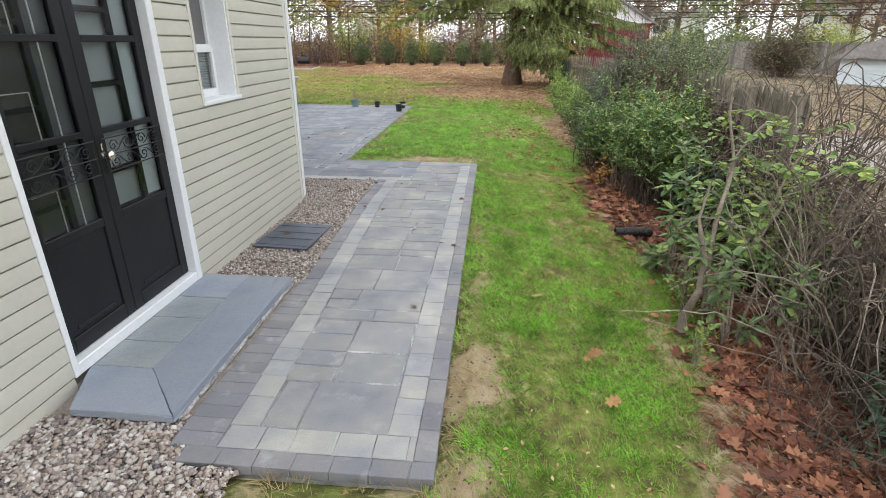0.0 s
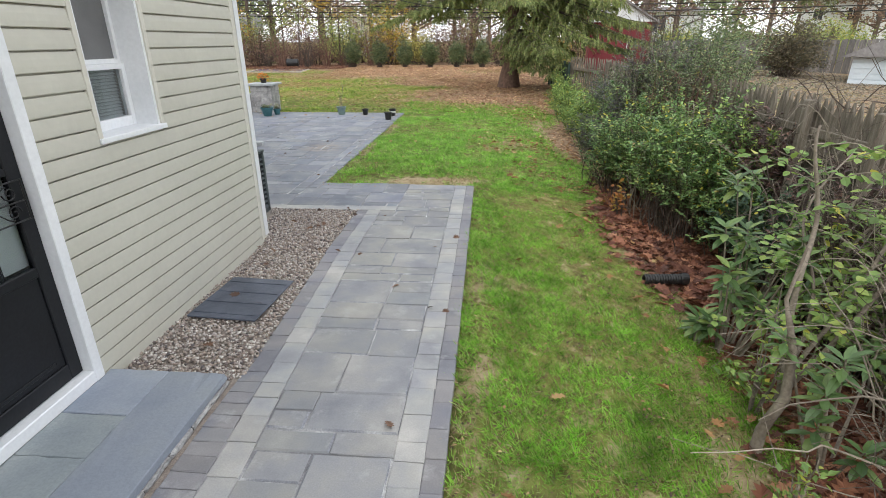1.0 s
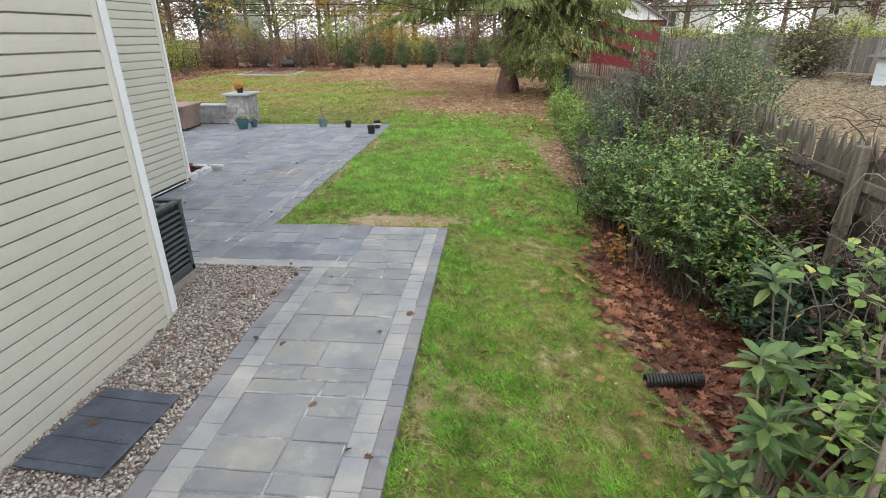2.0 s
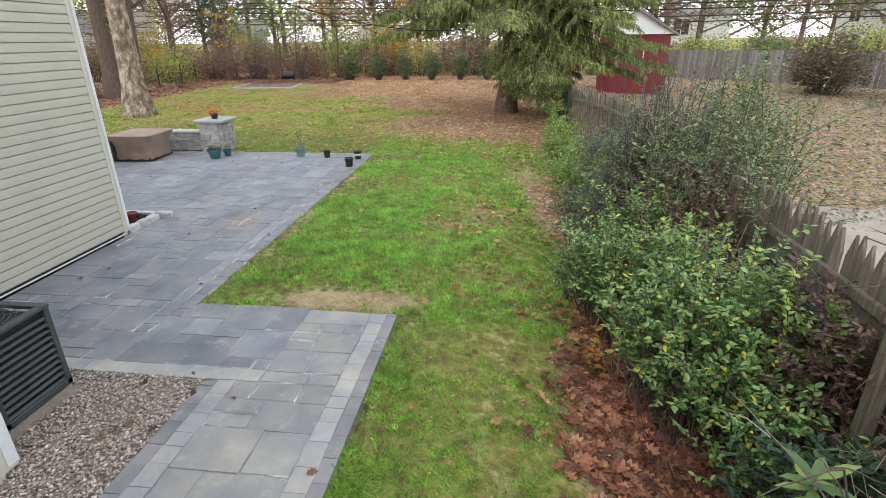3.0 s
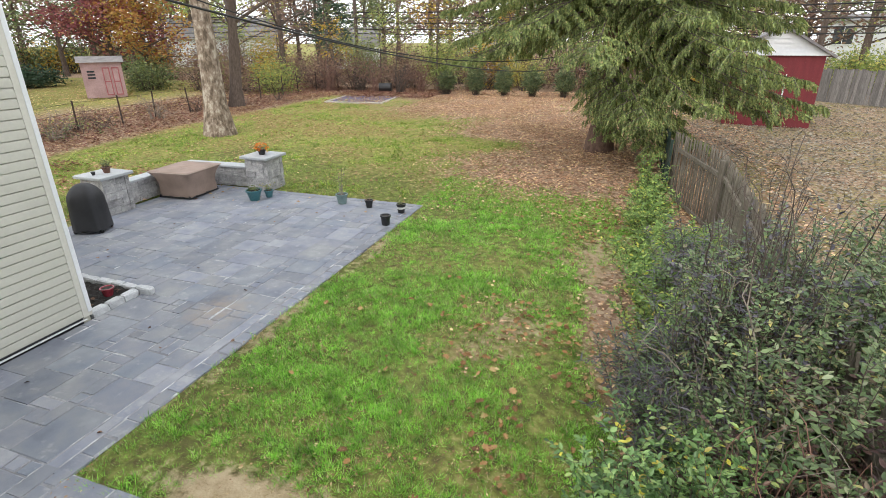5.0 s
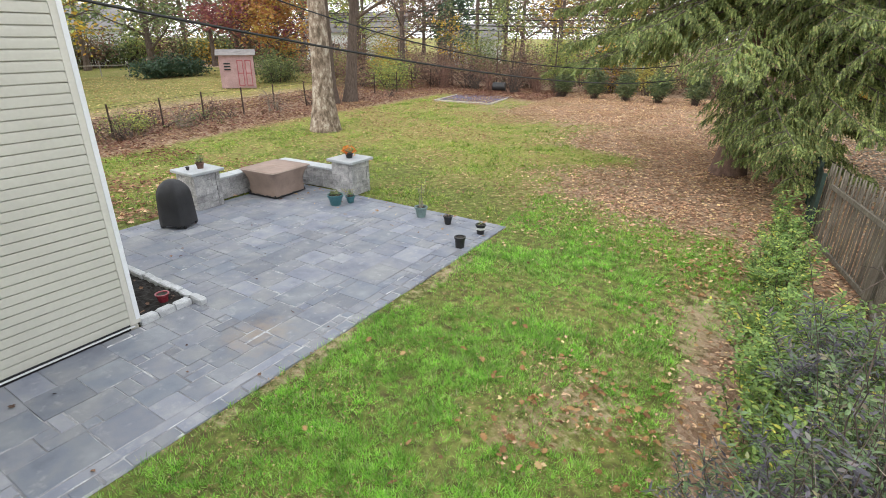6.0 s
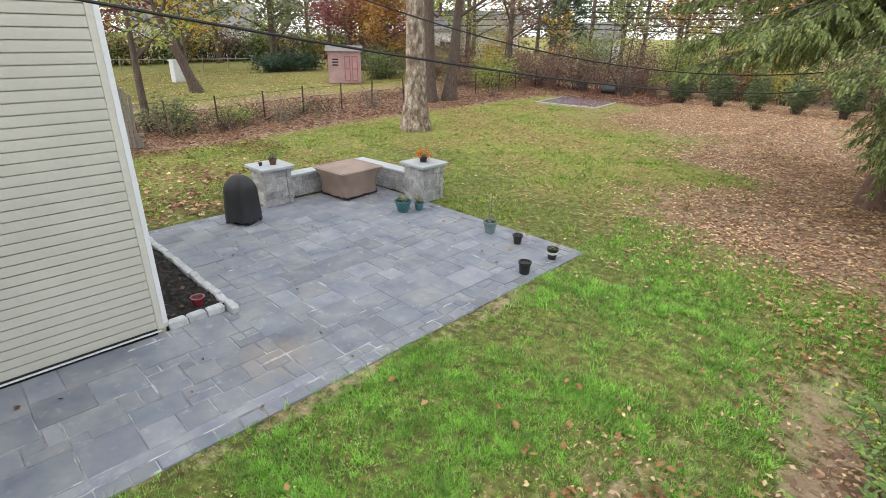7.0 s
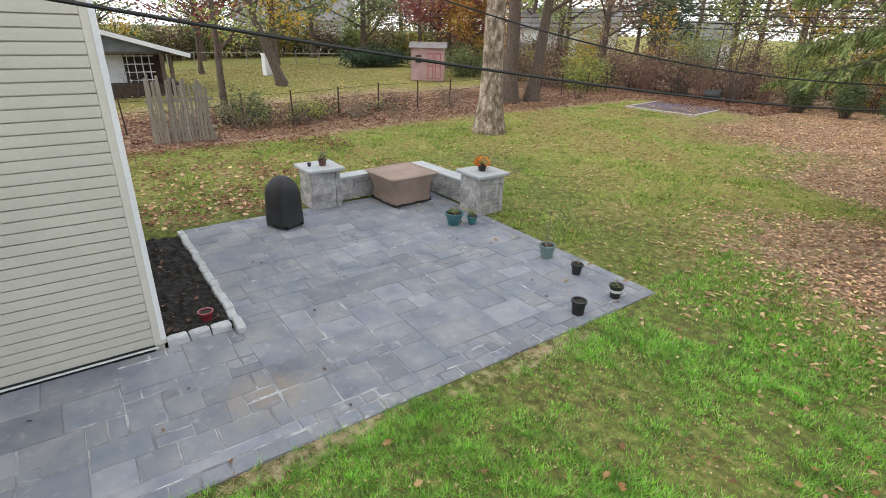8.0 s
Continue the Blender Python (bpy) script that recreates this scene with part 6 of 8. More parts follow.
brush("dead_brush", "low tangle of pale dead twigs over fallen leaves", (2.3, 2.3), 46, 0.8, 0.7, 53, DARKTWIG, 0.0055)
brush("dead_brush", "brown stems and twigs at the foot of the privet", (2.15, 9.3), 40, 0.5, 0.7, 54, DARKTWIG, 0.008)
brush("dead_brush", "red-brown stems standing among the tall shrubs", (3.0, 8.7), 90, 0.7, 1.9, 67, REDTWIG, 0.006, out=0.9)
brush("dead_brush", "bare stems among the tall shrubs by the fence", (2.8, 7.5), 26, 0.7, 1.75, 55, TWIG, 0.008, out=0.9)
brush("dead_brush", "tan stems standing out of the privet", (2.3, 8.0), 24, 0.5, 1.2, 64, PALETWIG, 0.007)
brush("dead_brush", "tan and brown stems over the dusky shrub", (2.8, 9.6), 46, 0.8, 2.3, 65, TWIG, 0.007)
brush("dead_brush", "bare brown stems at the foot of the privet", (2.5, 7.2), 60, 0.45, 0.9, 68, DARKTWIG, 0.0065, out=0.8)
brush("dead_brush", "dark bare stems above the fence", (3.0, 5.4), 24, 0.7, 1.3, 56, DARKTWIG, 0.009)


def vine(label, at, stems, seed):
    """Twisting grey stems that climb, bend over and trail side shoots with paired leaves. stems: top point and girth."""
    r = np.random.default_rng(seed)
    t = thing("climbing_vine", label, "vine", (at[0], at[1], float(land(at[0], at[1])) - 0.03))
    P, A, twigs = [], [], []
    for ex, ey, ez, girth in stems:
        u = np.linspace(0, 1, 22)
        ph = r.uniform(0, 6.28, 3)
        Q = np.stack([ex * u ** 1.2 + 0.07 * np.sin(u * 9 + ph[0]) * (0.3 + u), ey * u ** 1.3 + 0.07 * np.sin(u * 7 + ph[1]) * (0.3 + u), ez * (1.25 * u - 0.25 * u ** 3) + 0.04 * np.sin(u * 11 + ph[2])], 1)
        V, F = tubes([(Q, girth * (1 - 0.7 * u))], 7)
        npart("stem", V, F, TWIG, t, smooth=True)
        for _ in range(9):
            k = r.integers(6, 21)
            L = r.uniform(0.2, 0.55)
            v = np.linspace(0, 1, 8)[:, None]
            S = Q[k] + rand_dirs(1, r, -0.3, 0.7)[0] * L * v - UP * 0.25 * L * v ** 2 + np.cumsum(r.normal(0, 0.012, (8, 3)), 0)
            twigs.append((S, 0.0045 * (1 - 0.7 * v[:, 0])))
            for q in range(1, 8):
                for _ in range(2):
                    P.append(S[q] + r.normal(0, 0.01, 3))
                    A.append(rand_dirs(1, r, -0.7, 0.4)[0])
    V, F = tubes(twigs, 4)
    tagged(npart("branchwork", V, F, TWIG, t), kind="stuff")
    P, A = np.array(P), np.array(A)
    V, F = scatter(*OVAL, P, frames(A, UP + 0.5 * rand_dirs(len(P), r)), np.stack([0.1 * np.ones(len(P)), 0.075 * r.uniform(0.6, 1.2, len(P)), 0.075 * np.ones(len(P))], 1))
    npart("foliage", V, F, LIMELEAF, t)
    return t


# added dark leaves stand in for the shadowed holes between the canes
shoots("dark_barberry", "dark maroon undergrowth added as the shade beneath the dead canes", (3.25, 3.5), 0.5, 1.3, 1.1, 90, BARBERRY, 0.055, seed=154, start=0.1, low=0.4, sides=5, step=0.034)
vine("grey twisting vine with yellow-green leaves over the dead brush", (2.15, 3.85), ((0.15, 0.5, 1.75, 0.026), (0.75, -0.25, 1.5, 0.02), (0.5, 0.9, 1.5, 0.016), (1.0, 0.35, 1.7, 0.018)), 48)
vine("grey twisting vine with yellow-green leaves beside the fence end", (2.75, 4.7), ((0.1, -0.5, 1.6, 0.018), (0.5, 0.2, 1.75, 0.016)), 49)

# stout stump-like stem at the litter edge
t = thing("gnarled_stem", "short gnarled grey stem rising from dead leaves", "trunk", (1.78, 3.35, float(land(1.78, 3.35)) - 0.05))
V, F = tubes([(np.array([(0, 0, 0), (0.02, 0.02, 0.2), (0.1, 0.04, 0.42), (0.12, 0.1, 0.7), (0.05, 0.16, 0.95), (0.1, 0.2, 1.25)]), [0.042, 0.034, 0.028, 0.02, 0.013, 0.007])], 8)
V = V + 0.006 * np.sin(V[:, [1, 2, 0]] * 40)
npart("stem", V, F, TWIG, t, smooth=True)

# corrugated drain pipe
pipe = thing("drain_pipe", "short black corrugated drain pipe end lying in dead leaves", "pipe", (1.76, 5.56, -0.18), turn=6)
prof = []
for k in range(31):
    prof.append((0.052 if k % 2 else 0.046, 0.0125 * k))
V, F = lathe(prof + [(0.04, 0.375), (0.04, 0.0), (0.046, 0.0)], 18)
V = [(z, x, y) for x, y, z in V]
npart("ribbed_tube", V, F, BLACKPLASTIC, pipe)
V, F = lathe([(0.058, 0.36), (0.058, 0.42), (0.05, 0.42), (0.05, 0.36)], 18)
npart("coupling", [(z, x, y) for x, y, z in V], F, BLACKPLASTIC, pipe)

# ---- stockade fence ----
fence = thing("picket_fence", "weathered wooden stockade fence with pointed pickets", "fence")


def picket_mesh(low_mat):
    """One pointed board; its lower length may be darker: damp plus shrub shade in the colour."""
    V = [(x, y, z) for z in (0.0, 1.18, 1.6) for x in (-0.011, 0.011) for y in (0.003, 0.094)] + [(-0.011, 0.0485, 1.76), (0.011, 0.0485, 1.76)]
    bm = bmesh.new()
    vs = [bm.verts.new(v) for v in V]
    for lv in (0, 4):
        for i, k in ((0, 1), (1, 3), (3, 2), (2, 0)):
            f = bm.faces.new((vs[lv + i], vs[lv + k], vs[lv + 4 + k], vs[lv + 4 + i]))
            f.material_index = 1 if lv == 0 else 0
    bm.faces.new([vs[i] for i in (0, 1, 3, 2)])
    for q in ((8, 9, 12), (11, 10, 13), (8, 12, 13, 10), (9, 11, 13, 12)):
        bm.faces.new([vs[i] for i in q])
    bmesh.ops.recalc_face_normals(bm, faces=bm.faces)
    me = bpy.data.meshes.new("picket")
    bm.to_mesh(me)
    bm.free()
    me.materials.append(DARKWOOD)
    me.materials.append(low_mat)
    return me


PICK, PICK_SHADED = picket_mesh(DARKWOOD), picket_mesh(DAMPSHADEWOOD)


FENCE_Y0 = 5.3                                      # the boards end here; past it only brush


def fence_x(y):
    return 3.42 + 0.012 * (y - 6) - 0.72 * float(smooth(16.2, 19.2, y))


ys = np.arange(FENCE_Y0, 18.9, 0.102)
for k, y in enumerate(ys):
    # pickets behind the shrubs carry that shade in their lower colour
    o = under(new("picket", PICK_SHADED if y < 11 else PICK), fence)
    lean = 8.0 if k > len(ys) - 6 else RNG.uniform(-1.2, 1.2)
    o.matrix_basis = pose(fence_x(y), y, -0.3 + RNG.uniform(-0.02, 0.02), lean * 0.4, RNG.uniform(-0.6, 0.6), RNG.uniform(-2, 2))
for y0 in [FENCE_Y0 + 0.02] + [6.36 + 2.42 * k for k in range(5)]:
    y1 = 6.36 if y0 < 6 else min(y0 + 2.42, 18.8)
    for z in (0.1, 1.12):
        x0, x1 = fence_x(y0), fence_x(y1)
        L = math.hypot(y1 - y0, x1 - x0)
        o = part("rail", boxes((-0.02, 0.02, 0, L, -0.04, 0.04), bevel=0.006), DARKWOOD, fence)
        o.matrix_basis = pose(x0 - 0.035, y0, z, 0, 0, math.degrees(-math.atan2(x1 - x0, y1 - y0)))
    part("post", boxes((fence_x(y0) - 0.14, fence_x(y0) - 0.055, y0 - 0.05, y0 + 0.045, -0.35, 1.42), bevel=0.01), DARKWOOD, fence)
# green mesh panel past the fence's end
mesh_panel = thing("mesh_fence", "dark green mesh fence panel under the spruce", "fence")
for k in range(6):
    y = 18.6 + k * 1.1
    part("post", boxes((2.78 - 0.02, 2.82, y - 0.02, y + 0.02, -0.1, 1.3)), GREENMESH, mesh_panel)
part("panel", boxes((2.795, 2.803, 18.6, 24.1, 0.0, 1.22)), GREENMESH, mesh_panel)

# neighbour's concrete pad
pad = tagged(new("concrete_pad", None), "pale poured concrete pad in the neighbouring yard", "paving", kind="structure")
part("slab", boxes((5.0, 9.5, 9.0, 13.4, -0.4, -0.24), bevel=0.01), CONCRETE, pad)

# ---- trees of the yard ----
syc = tree("sycamore_tree", "tall sycamore with mottled cream and tan peeling bark", (-12.45, 21.75), 15, 0.385, 5.0, 2500, LEAF2, YELLOWGREEN, 0.16, SYC, seed=61, lean=(0.004, 0.0), limbs=12, limb0=0.5, flare=1.6)


def spruce(at, H, seed):
    r = np.random.default_rng(seed)
    t = thing("spruce_tree", "large spruce with drooping branches over fallen leaves", "tree", (at[0], at[1], float(land(*at)) - 0.05))
    u = np.linspace(0, 1, 12)
    V, F = tubes([(np.stack([0.1 * np.sin(u * 3), 0.05 * u, H * u], 1), 0.27 * (1 - 0.9 * u) * (1 + 0.8 * np.exp(-u * 26)))], 14)
    npart("trunk", V, F, SPRUCEBARK, t, smooth=True)
    paths, P, A, S = [], [], [], []
    z = 1.8
    i = 0
    while z < H - 0.5:
        f = max(0.0, (z - 1.75) / (H - 1.75))
        L0 = 6.0 * (1 - f) ** 0.8 + 0.3
        for q in range(13 if z < 6 else 5):
            a = i * 2.399 + r.uniform(-0.25, 0.25)
            i += 1
            side_e = float(smooth(-0.6, 0.6, math.cos(a + 0.7)))
            a = (a + math.pi) % (2 * math.pi) - math.pi
            if z < 3.7 and not -1.56 < a < (0.25 if z < 3 else 0.8):
                continue
            L = L0 * (0.58 + 0.42 * float(smooth(1.7, 3.2, z))) * r.uniform(0.72, 1.08) * ((0.28 if z < 3.7 else 1.0) * (1 - side_e) + side_e) * (0.9 if z < 2.7 and -1.45 < a < -0.2 else 0.6 if z < 2.7 else 0.92 if -0.6 < a < 1.6 else 0.98)
            west = (1 - side_e) * float(smooth(6.0, 4.4, z))
            sag = (0.12 + 0.34 * side_e * (1 - f) + 0.36 * west) * L
            v = np.linspace(0, 1, 9)
            c, s = math.cos(a), math.sin(a)
            B = np.stack([c * L * v, s * L * v, z + 0.05 * L * v - sag * (v ** 1.5) + 0.10 * L * v ** 4], 1) + np.cumsum(r.normal(0, 0.02, (9, 3)), 0) * v[:, None]
            paths.append((B, 0.04 * (1 - f * 0.7) * (1 - 0.85 * v)))
            fwd, lat = np.array([c, s, 0.0]), np.array([-s, c, 0.0])
            m = 16 if z < 6 else 7                    # side branchlets, alternating, shorter towards the tip
            w0 = np.linspace(0.14, 0.97, m) + r.uniform(-0.02, 0.02, m)
            l0 = (0.34 * L * (1.12 - 0.85 * w0) * r.uniform(0.6, 1.15, m)).clip(0.12)
            sg = np.where(np.arange(m) % 2, 1.0, -1.0)
            fw = r.uniform(0.35, 0.9, m)
            n = int((1050 if z < 6 else 110) * L / 3.5)
            k = r.integers(0, m, n)
            t_ = r.uniform(0, 1, n) ** 0.8
            on_main = r.uniform(0, 1, n) < 0.3
            w = np.where(on_main, r.uniform(0.1, 1.0, n), np.clip(w0[k], 0, 1))
            j = np.minimum(7, (w * 8).astype(int))
            b = B[j] + (B[j + 1] - B[j]) * (w * 8 - j)[:, None]
            out = np.where(on_main, 0.0, t_ * l0[k])
            b = b + lat * (sg[k] * out)[:, None] + fwd * (fw[k] * out)[:, None] - UP * (out * (0.12 + 0.45 * out))[:, None] + r.normal(0, 0.015, (n, 3))
            drop = r.uniform(0.5, 2.4, n)
            side_ = np.where(on_main, r.normal(0, 0.6, n), sg[k] * r.uniform(-0.2, 0.9, n))
            P.append(b)
            A.append(fwd * r.uniform(0.2, 0.8, n)[:, None] + lat * side_[:, None] - UP * drop[:, None] + r.normal(0, 0.15, (n, 3)))
            S.append(r.uniform(0.11, 0.25, n) * (1.15 - 0.3 * t_))
            for q in range(0, m, 2 if z < 6 else 4):
                u_ = np.linspace(0, 1, 4)[:, None] * l0[q]
                i0 = min(7, int(np.clip(w0[q], 0, 0.99) * 8))
                base = B[i0] + (B[i0 + 1] - B[i0]) * (np.clip(w0[q], 0, 0.99) * 8 - i0)
                paths.append((base + lat * sg[q] * u_ + fwd * fw[q] * u_ - UP * u_ * (0.12 + 0.45 * u_), [0.012, 0.01, 0.007, 0.003]))
        z += 0.46 if z < 6 else 0.6
    V, F = tubes(paths, 5)
    tagged(npart("branchwork", V, F, DARKTWIG, t), kind="stuff")
    P, A, S = np.concatenate(P), np.concatenate(A), np.concatenate(S)
    V, F = scatter(*FRINGE, P, frames(A, rand_dirs(len(P), r)), np.stack([S * r.uniform(0.8, 1.15, len(P)), S, S], 1))
    npart("needle_foliage", V, F, NEEDLE, t)
    return t


spruce((1.05, 22.75), 12.5, 62)

# row of young evergreens
for k, x in enumerate((-8.8, -7.0, -5.3, -3.65, -1.85, -0.2)):
    shrub("round_evergreen", "young round dark evergreen planted in a row", (x, 37.0), 0.5, 0.5, 2.1, 80, 4200, SPRAY, EVERGREEN, 0.2, seed=70 + k, category="shrub", group="row of evergreens", inner=0.2, spread=0.07, low=0.3)

# leaf-filled play bed with timber edge and a drum
sand = thing("timber_edged_bed", "leaf-covered bed edged with pale timbers", "flower bed", kind="structure")
for a, b in (((-13.8, 31.2), (-10.6, 31.5)), ((-10.6, 31.5), (-11.1, 35.0)), ((-13.8, 31.2), (-14.3, 34.6))):
    L = math.hypot(b[0] - a[0], b[1] - a[1])
    o = part("timber", boxes((0, L, -0.045, 0.045, -0.05, 0.09), bevel=0.01), PALEWOOD, sand)
    o.matrix_basis = pose(a[0], a[1], float(land(*a)), 0, 0, math.degrees(math.atan2(b[1] - a[1], b[0] - a[0])))
bm = bmesh.new()
f = [bm.verts.new((x, y, float(land(x, y)) + 0.03)) for x, y in ((-13.8, 31.2), (-10.6, 31.5), (-11.1, 35.0), (-14.3, 34.6))]
bm.faces.new(f)
part("mulch", bm, SLATEMULCH, sand, "violet-grey mulch")
drum = thing("black_drum", "dark drum lying on its side in the leaves", "drum", (-13.2, 37.6, float(land(-13.2, 37.6)) + 0.28), turn=15)
V, F = lathe([(0.0, 0), (0.26, 0), (0.28, 0.05), (0.27, 0.4), (0.28, 0.75), (0.26, 0.8), (0, 0.8)], 18)
npart("barrel", [(z - 0.4, x, y) for x, y, z in V], F, BLACKPLASTIC, drum)

# ---- west boundary ----
wf = thing("wire_fence", "row of rusty metal fence posts with thin wire", "fence")
for k, y in enumerate(np.arange(9.5, 40, 1.85)):
    z = float(land(-18.2, y))
    o = part("post", boxes((-0.022, 0.022, -0.022, 0.022, -0.1, 1.15)), STEEL_AND_SHADE, wf)
    o.matrix_basis = pose(-18.2 + 0.1 * math.sin(k * 3), y, z, RNG.uniform(-3, 3), RNG.uniform(-3, 3), 0)
for zz in (0.35, 0.7, 1.05):
    pts = np.array([(-18.2, y, float(land(-18.2, y)) + zz + 0.02 * math.sin(y)) for y in np.arange(9.5, 39, 1.85)])
    V, F = tubes([(pts, np.full(len(pts), 0.006))], 4)
    npart("wire", V, F, STEEL_AND_SHADE, wf)
sf = thing("stockade_section", "broken section of weathered grey stockade fence", "fence")
for k in range(19):
    y = 11.85 + k * 0.098
    h = 1.98 + 0.12 * math.sin(k * 1.9) - 0.012 * k
    o = part("board", boxes((-0.01, 0.01, 0, 0.075, 0, h), bevel=0.003), GREYWOOD, sf)
    o.matrix_basis = pose(-16.2, y, -0.08, (16 if k == 18 else 7 if k == 17 else RNG.uniform(-2, 2)), RNG.uniform(-1.5, 1.5), 0)
for zz in (0.35, 1.2):
    part("rail", boxes((-16.26, -16.215, 11.8, 13.7, zz, zz + 0.08)), GREYWOOD, sf)
for k, (x, y) in enumerate(((-17.2, 13.2), (-17.6, 15.0), (-17.5, 16.8), (-17.6, 19.3), (-17.8, 21.5), (-17.9, 24.0), (-18.0, 26.5), (-17.6, 29.0), (-17.0, 31.5))):
    brush("hedge_brush", "bare brown undergrowth along the boundary", (x, y), 26, 0.8, 0.7 + 0.3 * (k % 2), 80 + k, (DARKTWIG, TWIG)[k % 2], 0.012)
shrub("boundary_shrub", "green shrub in the undergrowth of the boundary", (-18.4, 15.2), 0.9, 1.1, 1.7, 40, 1800, LEAF2, OLIVE, 0.11, seed=90, spread=0.14)
shrub("boundary_shrub", "sparse shrub with yellow-green leaves on the boundary", (-18.2, 17.4), 0.8, 0.9, 1.1, 30, 900, LEAF2, YELLOWGREEN, 0.1, seed=91, spread=0.14)
tree("leaning_tree", "dark leaning tree trunk behind the boundary", (-26.9, 19.6), 9, 0.25, 3.5, 1500, LEAF2, YELLOW, 0.22, BARK, seed=92, lean=(-0.04, -0.32), limb0=0.35)
tree("boundary_tree", "thin crooked tree with yellow-green leaves on the boundary", (-18.8, 14.6), 7.5, 0.14, 2.4, 1500, LEAF2, YELLOWGREEN, 0.16, BARK, seed=93, limb0=0.3)

for k in range(16):
    y = 12.6 + 0.62 * k + 0.3 * math.sin(k * 2.2)
    w_ = 0.55 + 0.75 * ((k * 7) % 5) / 4
    shrub("boundary_undergrowth", "brown twiggy undergrowth with curled leaves at the boundary", (-17.3 - 0.8 * ((k * 5) % 4) - 0.03 * k, y), w_, w_ * 1.2, 0.35 + 0.55 * ((k * 3) % 7) / 6, 26, 160, LEAF2, (RUSSET, RUSSET, OLIVE, RUSSET, YELLOWGREEN)[k % 5], 0.1, seed=600 + k, spread=0.2, inner=0.05, low=0.05, group="undergrowth along the boundary")

# white cabinet in the far yard
lk = thing("storage_cabinet", "small white storage cabinet in the far yard", "cabinet", (-32.3, 20.65, float(land(-32.3, 20.65))), turn=95)
part("body", boxes((-0.3, 0.3, -0.26, 0.26, 0.0, 1.2), bevel=0.01), FARWHITE, lk)
part("lid", boxes((-0.34, 0.34, -0.3, 0.3, 1.2, 1.27), bevel=0.01), FARWHITE, lk)
for sx in (-0.28, 0.01):
    part("door", boxes((sx, sx + 0.27, -0.285, -0.261, 0.08, 1.15), bevel=0.004), FARWHITE, lk)

# garden shed
shed = thing("garden_shed", "small faded pink wooden shed with maroon doors", "shed", (-26.0, 28.3, float(land(-26, 28.3))), turn=52)
part("wall", boxes((-0.95, 0.95, -0.85, 0.85, 0, 1.85)), PINKPAINT, shed)
bm = bmesh.new()
q = [bm.verts.new(c) for c in ((-1.1, -1.0, 1.82), (1.1, -1.0, 1.82), (1.1, 1.0, 1.82), (-1.1, 1.0, 1.82), (-1.1, 0, 2.12), (1.1, 0, 2.12))]
for f in ((0, 1, 5, 4), (2, 3, 4, 5), (0, 4, 3), (1, 2, 5), (3, 2, 1, 0)):
    bm.faces.new([q[i] for i in f])
part("roof", bm, GREENROOF, shed, "grey-green shingle roof")
for sx in (-0.02, 0.42):
    d = part("door", boxes((sx, sx + 0.4, -0.875, -0.85, 0.08, 1.6), bevel=0.005), PINKPAINT, shed)
    part("brace", boxes((sx + 0.03, sx + 0.37, -0.89, -0.876, 0.8, 0.86), (sx + 0.03, sx + 0.08, -0.89, -0.876, 0.12, 1.55), (sx + 0.32, sx + 0.37, -0.89, -0.876, 0.12, 1.55), (sx + 0.03, sx + 0.37, -0.89, -0.876, 1.5, 1.56), (sx + 0.03, sx + 0.37, -0.89, -0.876, 0.12, 0.18)), DOORPINK, d)
part("vent", boxes((-0.7, -0.35, -0.88, -0.85, 1.0, 1.08), (-0.7, -0.35, -0.88, -0.85, 1.16, 1.24), (-0.7, -0.35, -0.88, -0.85, 1.32, 1.4)), FARPANE, shed)

# open porch beyond the stockade
porch = thing("porch", "neighbour's open porch with a shingled gable on posts", "porch", (-26.6, 11.0, 0.0))
bm = bmesh.new()
for x in (-5.0, 0.0):                                 # shingled gable prism
    for y, z in ((-3.6, 2.12), (3.6, 2.12), (0.0, 3.15)):
        bm.verts.new((x, y, z))
bm.verts.ensure_lookup_table()
for f in ((0, 1, 2), (5, 4, 3), (0, 3, 4, 1)):
    bm.faces.new([bm.verts[i] for i in f])
part("gable", bm, SHINGLE, porch, "blue-grey shingled gable")
for k in range(5):
    hw = 3.6 * (1 - (k * 0.2 + 0.02) / 1.03)
    part("shingle_course", boxes((0.003, 0.02, -hw, hw, 2.14 + k * 0.2, 2.145 + k * 0.2 + 0.02)), SHINGLE, porch)
sl = math.degrees(math.atan2(1.03, 3.6))
for sg in (1, -1):
    o = part("roof_slope", boxes((-5.2, 0.35, -0.05, 4.35, 0.03, 0.12)), ROOFM, porch)
    o.matrix_basis = pose(0, 0, 3.15, 0, 0, 0 if sg > 0 else 180) @ pose(0, 0, 0, -sl, 0, 0) @ (pose(0, 0, 0) if sg > 0 else pose(4.85, 0, 0))
    o = part("rake_board", boxes((0.36, 0.4, -0.02, 4.3, -0.1, 0.09)), WHITE, porch)
    o.matrix_basis = pose(0, 0, 3.15, -sl * sg, 0, 0) @ (pose(0, 0, 0) if sg > 0 else Matrix.Scale(-1, 4, (0, 1, 0)))
part("eave_board", boxes((0.03, 0.06, -3.6, 3.6, 2.02, 2.12)), BARK, porch)
# wall and deck coloured dark to hold the porch interior's shade
part("back_wall", boxes((-5, -4.8, -3.6, 3.6, 0, 2.12)), STEEL_AND_SHADE, porch)
part("deck", boxes((-5, -0.1, -3.6, 3.6, 0.0, 0.75)), STEEL_AND_SHADE, porch)
for y in (-3.3, 0.2, 2.9, 3.25):
    part("post", boxes((-0.16, 0.0, y, y + 0.15, 0, 2.12)), BARK, porch)
part("storm_panel", boxes((-0.9, -0.85, 0.6, 1.5, 0.75, 1.95)), FARWHITE, porch)
